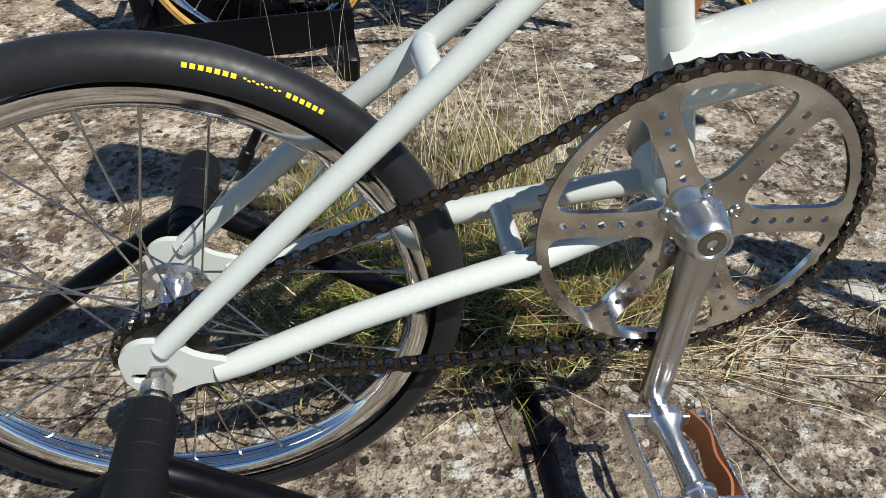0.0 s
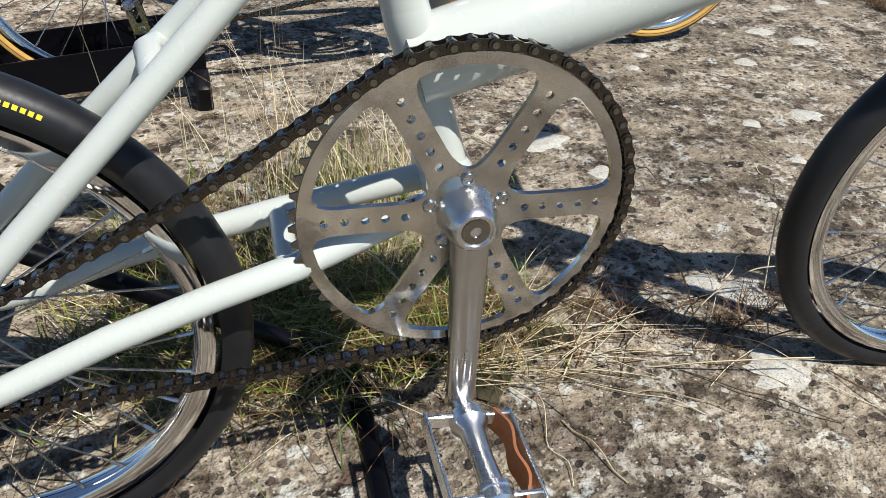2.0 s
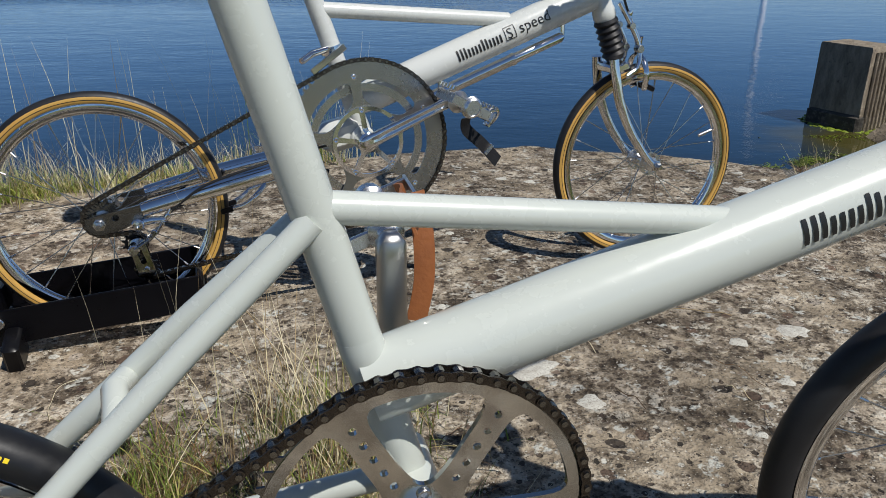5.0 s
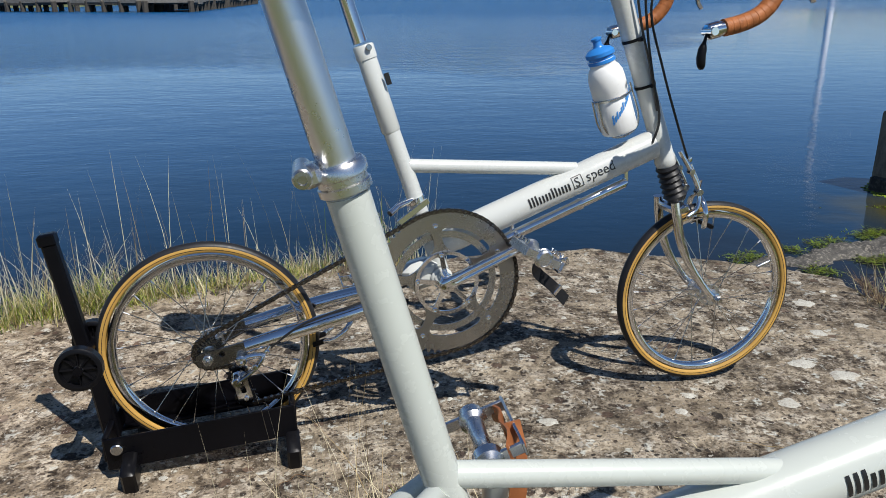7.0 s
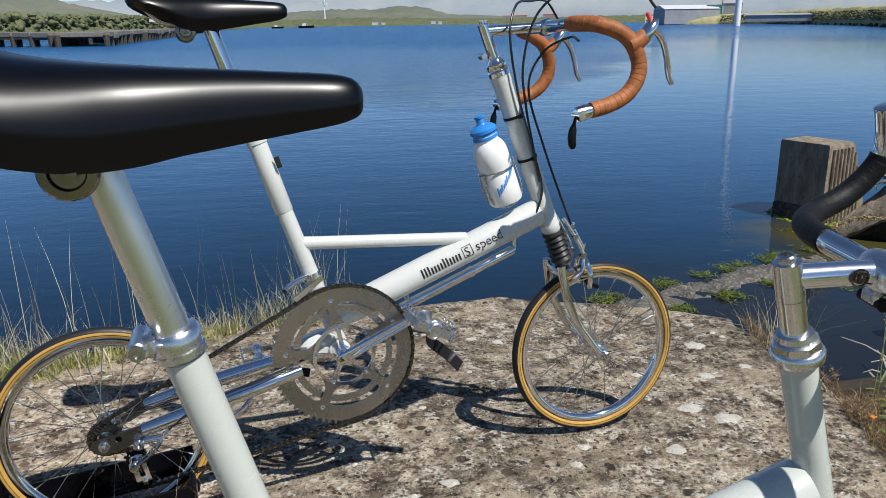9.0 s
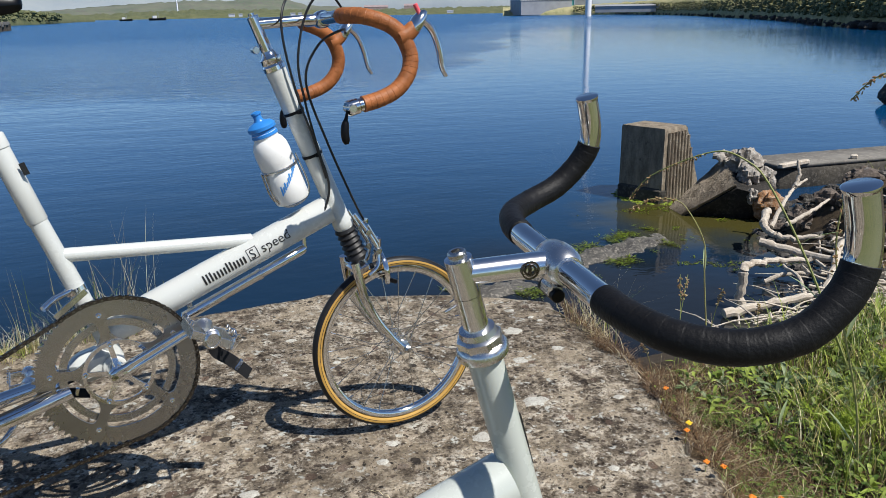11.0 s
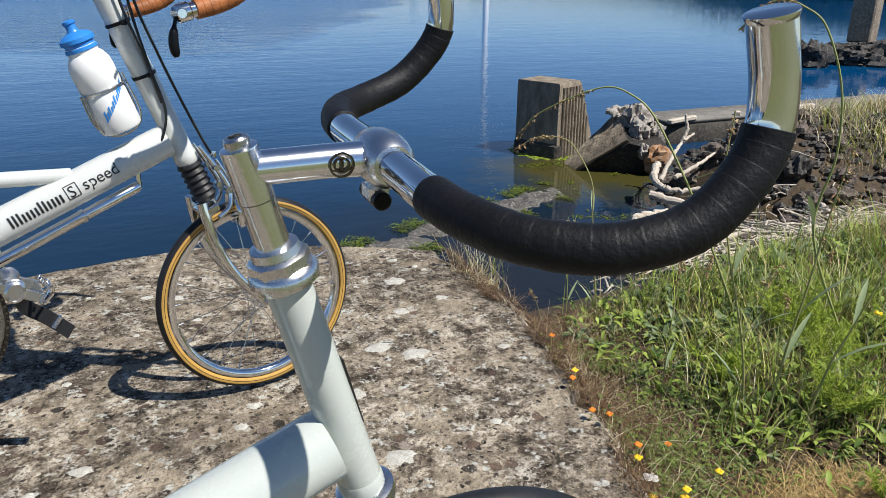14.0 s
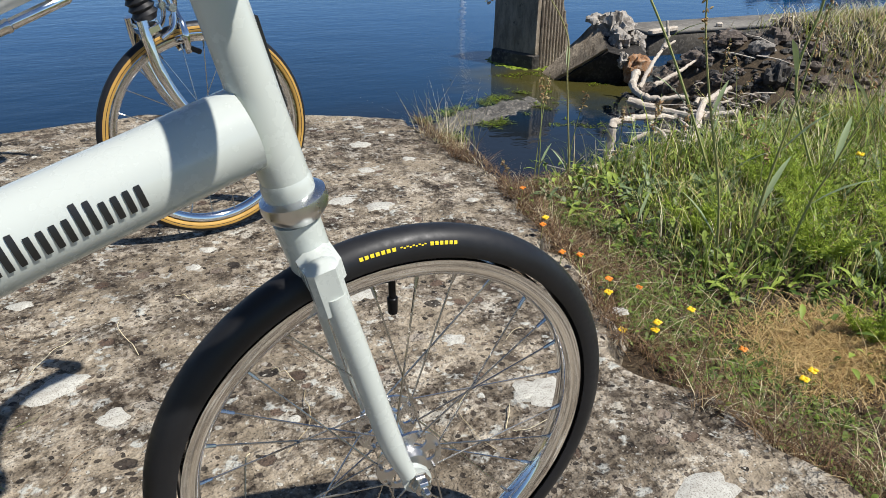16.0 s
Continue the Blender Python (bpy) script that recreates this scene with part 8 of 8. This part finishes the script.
def grow_slab():
    """Tufts in the slab's crack and along its far edge."""
    rng = random.Random(33)
    green, straw, brown, edge = Blades(5), Blades(6), Blades(7), Blades(12)
    # crack under the near bicycle
    for k in range(4600):
        t = rng.random()
        x, y = -0.22 + 0.50 * t + rng.gauss(0, 0.035), 0.86 - 0.27 * t + rng.gauss(0, 0.045)
        z = slab_height(x, y) - 0.004
        q = rng.random()
        if noise.noise((x * 11, y * 11, 6)) < -0.12:
            continue
        if q < 0.48:
            green.blade(x, y, z, rng.uniform(0.02, 0.085), rng.uniform(0.0010, 0.0022), rng.uniform(0.2, 1.1))
        elif q < 0.54:
            straw.blade(x, y, z, rng.uniform(0.03, 0.12), rng.uniform(0.0008, 0.0020), rng.uniform(0.2, 1.3))
        else:
            brown.blade(x, y, z, rng.uniform(0.02, 0.06), rng.uniform(0.0010, 0.0022), rng.uniform(0.5, 2.0))
    for k in range(2600):
        x, y = rng.gauss(0.02, 0.10), 0.64 + rng.gauss(0, 0.05)
        b = green if rng.random() < 0.52 else brown if rng.random() < 0.7 else straw
        b.blade(x, y, slab_height(x, y) - 0.004, rng.uniform(0.03, 0.085), rng.uniform(0.0014, 0.0030), rng.uniform(0.5, 2.2), seg=5, droop=rng.uniform(0, 0.5))
    for k in range(420):
        x, y = rng.gauss(0.05, 0.13), 0.61 + rng.gauss(0.01, 0.06)
        brown.blade(x, y, slab_height(x, y) + rng.uniform(0, 0.03), rng.uniform(0.012, 0.05), 0.0011, rng.uniform(2.0, 6.0), seg=6, droop=rng.uniform(0.4, 1.1))
    # tall straw behind the stays
    for k in range(260):
        x, y = rng.gauss(0.10, 0.08), rng.gauss(0.91, 0.06)
        straw.blade(x, y, slab_height(x, y) - 0.004, rng.uniform(0.06, 0.20), rng.uniform(0.0010, 0.0022), rng.uniform(0.1, 0.9), seg=5)
    for k in range(300):
        x, y = rng.gauss(0.09, 0.09), rng.gauss(0.90, 0.06)
        (green if k % 3 else brown).blade(x, y, slab_height(x, y) - 0.004, rng.uniform(0.02, 0.07), rng.uniform(0.0014, 0.0030), rng.uniform(0.4, 1.8), seg=5, droop=0.3)
    for k in range(150):
        x, y = rng.gauss(0.09, 0.07), rng.gauss(0.90, 0.05)
        green.blade(x, y, slab_height(x, y) - 0.004, rng.uniform(0.05, 0.13), rng.uniform(0.0012, 0.0024), rng.uniform(0.05, 0.5))
    for k in range(26):
        x, y = rng.gauss(-0.06, 0.07), rng.gauss(0.98, 0.05)
        straw.blade(x, y, slab_height(x, y) - 0.004, rng.uniform(0.16, 0.36), 0.0012, rng.uniform(0.0, 0.25), seg=4)
    # flattened straw
    for k in range(60):
        x, y = 0.16 + rng.random() ** 1.4 * 0.22, 0.560 + rng.gauss(0, 0.016)
        a = rng.gauss(0.1, 0.35)
        l = rng.uniform(0.05, 0.22)
        straw.blade(x, y, slab_height(x, y) + rng.uniform(0.001, 0.012), l * 0.08, rng.uniform(0.0010, 0.0022), 12.0, az=a)
    for k in range(90):
        x, y = rng.uniform(-0.25, 0.15), rng.uniform(0.50, 0.68)
        straw.blade(x, y, slab_height(x, y) + rng.uniform(0.001, 0.008), rng.uniform(0.004, 0.012), 0.0014, 12.0)
    # low growth along the crack line to the front wheel
    for k in range(420):
        t = rng.random()
        x, y = 0.35 + 0.30 * t, 0.62 + 0.03 * math.sin(t * 9) + rng.gauss(0, 0.02)
        brown.blade(x, y, slab_height(x, y), rng.uniform(0.006, 0.03), 0.0014, rng.uniform(0.5, 3))
    # far edge
    for k in range(6400):
        x = -1.9 + rng.random() ** 0.8 * 1.72
        y = along(FAR_EDGE, x) - abs(rng.gauss(0.0, 0.050))
        z = slab_height(x, y) - 0.02
        tall = (0.6 + 0.4 * noise.noise((x * 3, 0, 4))) * (1.1 - 0.5 * smooth_step(-0.9, -0.35, x))
        if rng.random() < 0.26:
            straw.blade(x, y, z, rng.uniform(0.06, 0.34) * tall, rng.uniform(0.0012, 0.0028), rng.uniform(0.1, 0.9))
        else:
            edge.blade(x, y, z, rng.uniform(0.04, 0.17) * tall, rng.uniform(0.0018, 0.004), rng.uniform(0.2, 1.2))
    for k in range(80):
        x = rng.uniform(-1.6, -0.2)
        y = along(FAR_EDGE, x) - 0.03
        straw.blade(x, y, -0.02, rng.uniform(0.25, 0.48), 0.0022, rng.uniform(0.0, 0.3), seg=4)
    for k in range(420):
        x = rng.gauss(-0.03, 0.10)
        y = along(FAR_EDGE, x) - 0.03 + rng.gauss(0, 0.03)
        (straw if k % 2 else green).blade(x, y, -0.03, rng.uniform(0.05, 0.17) * (1 if k % 14 else 1.9), 0.0022, rng.uniform(0.1, 0.9), seg=4)
    for k in range(30):
        x = rng.gauss(0.05, 0.06)
        straw.blade(x, along(FAR_EDGE, x) - 0.02 + rng.gauss(0, 0.02), -0.04, rng.uniform(0.24, 0.47), 0.0017, rng.uniform(0.0, 0.45), seg=5)
    edge.make("edge_grass", grass_mat, "green grass along the slab's far edge over the water", "grass")
    green.make("slab_grass", slab_grass_mat, "green grass tufts growing in the slab's crack", "grass")
    straw.make("slab_straw", straw_mat, "dry straw stalks growing out of the slab", "grass")
    brown.make("slab_weeds", brown_mat, "withered brown weeds on the slab", "plants")


def scatter_stems():
    """Dead stems and thin dark twigs lying on the slab beside the crank."""
    rng = random.Random(61)
    pale, dark = Geo(), Geo()
    for k in range(60):
        if k < 30:
            x, y, l, a = rng.gauss(0.36, 0.12), rng.gauss(0.57, 0.05), rng.uniform(0.06, 0.22), rng.gauss(0.1, 0.7)
        else:
            x, y, l, a = rng.uniform(-0.5, 1.1), rng.uniform(0.35, 1.3), rng.uniform(0.04, 0.16), rng.uniform(0, 6.28)
        g = dark if k % 3 == 0 else pale
        pts = []
        for i in range(6):
            pts.append(Vector((x, y, slab_height(x, y) + 0.002 + 0.012 * math.sin(math.pi * i / 5) * rng.random())))
            a += rng.gauss(0, 0.28)
            x += l / 5 * math.cos(a)
            y += l / 5 * math.sin(a)
        g.tube(spline(pts, 3), rng.uniform(0.0004, 0.0008), 5)
    for x, y, dx, dy, h, g in ((0.47, 0.60, 0.13, 0.05, 0.05, pale), (0.50, 0.63, -0.05, 0.04, 0.07, dark), (0.55, 0.58, 0.10, -0.02, 0.04, dark), (0.42, 0.55, 0.16, -0.03, 0.03, pale), (0.60, 0.66, 0.02, 0.05, 0.09, pale)):
        z = slab_height(x, y)
        g.tube(spline([(x, y, z), (x + dx * 0.3, y + dy * 0.5, z + h * 0.6), (x + dx * 0.7, y + dy * 0.9, z + h), (x + dx, y + dy, z + h * 1.05)], 5), 0.0009, 5)
    structure("dead_stems", pale, straw_mat, "dry pale stems lying on the concrete", "plants", kind="stuff")
    structure("dark_twigs", dark, brown_mat, "thin dark twigs lying on the concrete", "plants", kind="stuff")


def build_humus():
    """Dark soil gathered in the crack; the tufts' shade is in its colour too."""
    rng = random.Random(12)
    g = Geo()
    for k in range(150):
        t = rng.random()
        x, y = -0.22 + 0.46 * t + rng.gauss(0, 0.02), 0.84 - 0.25 * t + rng.gauss(0, 0.028)
        if k % 3 == 0:
            x, y = rng.gauss(0.07, 0.10), rng.gauss(0.625, 0.03)
        r = rng.uniform(0.012, 0.034)
        lump(g, (x, y, slab_height(x, y)), (r, r * 0.8, 0.007), k, 6, 0.8)
    structure("crack_soil", g, humus_mat, "dark soil, moss and painted shade in the slab's crack", "soil", kind="stuff")


build_humus()
grow_bank()
grow_slab()
scatter_stems()


def build_weed(name, stem, r0, label, heads=10, leaves=(), seed=1):
    """A tall weed: stalk, drooping seed head, long leaves."""
    rng = random.Random(seed)
    c = spline(stem, 8)
    w = thing(name, label, "plant", None, "tall weeds")
    g = Geo()
    g.tube(c, [r0 * 0.72 * (1 - 0.65 * i / len(c)) for i in range(len(c))], 7)
    part("stalk", g, stalk_mat, w)
    if heads:
        g = Geo()
        n = len(c)
        for k in range(heads * 6):
            i = int(n * (0.68 + 0.32 * rng.random())) - 1
            p = c[min(i, n - 1)] + Vector((rng.uniform(-1, 1), rng.uniform(-1, 1), rng.uniform(-1.4, 0.4))) * 0.005
            d = Vector((rng.uniform(-1, 1), rng.uniform(-1, 1), rng.uniform(-1.2, 0.4))).normalized() * rng.uniform(0.006, 0.012)
            g.tube([p, p + d * 0.5, p + d], [0.0009, 0.0026, 0.0005], 4)
        tagged(part("seed_head", g, seed_mat, w, "brown seed head"), "brown seed head", kind="stuff")
    for at, length, width, az, rise in leaves:
        b = Blades(seed)
        p = c[int(at * (len(c) - 1))]
        b.leaf(p.x, p.y, p.z, length * 1.1, width * 0.5, az, rise, 0.25)
        ob = b.make("leaf", weed_leaf_mat, "", "")
        for key in ("kind", "label", "category"):
            if key in ob:
                del ob[key]
        ob.parent = w
    return w


build_weed("tall_weed", [(2.08, 1.47, -0.08), (2.00, 1.55, 0.17), (1.945, 1.62, 0.34), (1.89, 1.69, 0.48), (1.85, 1.735, 0.53), (1.80, 1.79, 0.55), (1.73, 1.87, 0.51), (1.665, 1.945, 0.45), (1.63, 1.985, 0.38)], 0.0055,
           "tall arching weed with a drooping brown seed head", 12, [(0.10, 0.16, 0.03, 2.4, 0.9), (0.22, 0.14, 0.025, 5.0, 0.7)], 1)
build_weed("tall_weed", [(2.16, 1.16, -0.08), (2.09, 1.28, 0.23), (2.098, 1.266, 0.44), (2.09, 1.28, 0.60), (2.06, 1.325, 0.735), (2.03, 1.37, 0.78), (2.0, 1.415, 0.795), (1.975, 1.455, 0.77), (1.955, 1.49, 0.72)], 0.005,
           "tall arching weed with a drooping brown seed head", 12, [(0.15, 0.18, 0.03, 3.6, 0.9)], 2)
build_weed("tall_weed", [(1.73, 1.66, -0.08), (1.705, 1.68, 0.20), (1.698, 1.687, 0.31), (1.66, 1.72, 0.40), (1.63, 1.745, 0.428), (1.576, 1.79, 0.425), (1.53, 1.83, 0.385)], 0.0035,
           "slender weed with a nodding seed head", 10, [(0.2, 0.10, 0.02, 1.0, 0.9)], 3)
build_weed("tall_weed", [(1.70, 1.07, -0.08), (1.685, 1.09, 0.10), (1.65, 1.13, 0.30), (1.63, 1.155, 0.46), (1.63, 1.15, 0.60)], 0.0045,
           "tall green weed with long narrow leaves", 6, [(0.12, 0.15, 0.024, 2.2, 1.0), (0.3, 0.14, 0.022, 5.2, 0.9), (0.45, 0.10, 0.018, 0.4, 1.0)], 4)
build_weed("tall_weed", [(1.72, 1.03, -0.08), (1.735, 1.02, 0.12), (1.745, 1.005, 0.27), (1.755, 0.995, 0.42), (1.77, 0.98, 0.56)], 0.0042,
           "tall green weed with long narrow leaves", 6, [(0.2, 0.16, 0.026, 0.3, 0.9), (0.4, 0.15, 0.022, 5.6, 1.0)], 5)
build_weed("tall_weed", [(1.76, 0.97, -0.08), (1.785, 0.955, 0.09), (1.80, 0.935, 0.18), (1.82, 0.91, 0.30), (1.835, 0.89, 0.40)], 0.0040,
           "leaning green weed with grey-green leaves", 0, [(0.3, 0.14, 0.026, 5.4, 0.8), (0.55, 0.13, 0.024, 0.5, 0.9), (0.8, 0.10, 0.02, 3.0, 0.9)], 6)
SMALL = random.Random(77)
for k in range(34):
    x = SMALL.uniform(1.5, 3.0)
    y = SMALL.uniform(0.5, 2.0)
    if x - bank_edge(y) < 0.12:
        continue
    h = SMALL.uniform(0.18, 0.42)
    lx, ly = SMALL.gauss(0, 0.04), SMALL.gauss(0, 0.04)
    z = bank_height(x, y)
    build_weed("meadow_weed", [(x, y, z), (x + lx * 0.3, y + ly * 0.3, z + h * 0.4), (x + lx, y + ly, z + h * 0.8), (x + lx * 1.6, y + ly * 1.6, z + h)], 0.0022, "thin meadow weed stalk with a small seed head", 4, [(0.2, 0.09, 0.014, SMALL.uniform(0, 6), 0.9)], 100 + k)


def build_feathery_plant(x, y, seed, size):
    """A bush of finely cut leaves."""
    rng = random.Random(seed)
    p = thing("feathery_plant", "bright yellow-green plant with finely cut leaves", "plant", Matrix.Translation((x, y, bank_height(x, y))), "feathery plants")
    for k in range(8):
        g = Geo()
        a = rng.uniform(0, 6.3)
        lean = rng.uniform(0.2, 1.1)
        tip = Vector((math.cos(a) * lean, math.sin(a) * lean, 1)).normalized() * size * rng.uniform(0.6, 1.0)
        stem = [tip * t + Vector((0, 0, -0.03 * size * t * t)) for t in (0, 0.35, 0.7, 1.0)]
        g.tube(stem, [0.0022, 0.0018, 0.0012, 0.0006], 5)
        for j in range(26):
            t = 0.2 + 0.8 * j / 26
            c = tip * t
            b = a + rng.uniform(-2.2, 2.2)
            l = size * 0.30 * (1.15 - t) * rng.uniform(0.6, 1.2) + 0.008
            d = Vector((math.cos(b), math.sin(b), rng.uniform(0.1, 0.8))).normalized()
            g.tube([c, c + d * l], [0.0011, 0.0004], 3, cap=False)
            for m in range(4):
                q = c + d * l * (0.25 + 0.2 * m)
                e = Vector((rng.uniform(-1, 1), rng.uniform(-1, 1), rng.uniform(0, 1))).normalized() * l * 0.4
                g.tube([q, q + e], [0.0010, 0.0004], 3, cap=False)
        part("frond", g, feather_mat, p)


for k, (x, y, s) in enumerate(((1.88, 0.98, 0.20), (1.98, 0.78, 0.19), (2.15, 0.95, 0.22), (1.72, 0.72, 0.11), (1.76, 1.20, 0.13), (2.05, 1.14, 0.20), (2.2, 0.7, 0.2), (2.35, 1.15, 0.22), (2.10, 1.30, 0.22), (2.22, 1.36, 0.20))):
    build_feathery_plant(x, y, 50 + k, s)


def build_flowers():
    spots = [(1.364, 1.245, 0), (1.45, 1.03, 1), (1.466, 0.905, 0), (1.299, 0.895, 0), (1.345, 0.865, 0), (1.352, 0.870, 0), (1.303, 0.952, 1), (1.300, 0.945, 0), (1.464, 0.775, 1), (1.502, 0.668, 0), (1.468, 0.656, 0), (1.331, 1.075, 1), (1.407, 1.405, 1), (1.345, 1.225, 1), (1.315, 1.11, 1), (1.9, 0.95, 0)]
    rng = random.Random(9)
    for x, y, kind in spots:
        z = ground_z(x, y)
        h = rng.uniform(0.02, 0.045) if x < 1.7 else 0.25
        f = thing("wild_flower", "small yellow wild flower in the dry margin" if not kind else "small orange wild flower in the dry margin", "flower", Matrix.Translation((x, y, z)), "wild flowers")
        g = Geo()
        g.tube([(0, 0, -0.003), (0.002, 0.001, h * 0.6), (0.003, 0.002, h)], 0.0008, 5)
        part("stalk", g, stalk_mat, f)
        for k in range(6):
            a = k / 6 * 6.283 + rng.random() * 0.4
            g = Geo()
            r = 0.0065 if not kind else 0.0060
            lump(g, (0.003 + r * 0.7 * math.cos(a), 0.002 + r * 0.7 * math.sin(a), h + 0.001 + 0.002 * (k % 2)), (r * 0.62, r * 0.62, r * 0.34), k + x * 9, 4, 0.3)
            part("petal", g, flower_orange_mat if kind else flower_mat, f)


build_flowers()
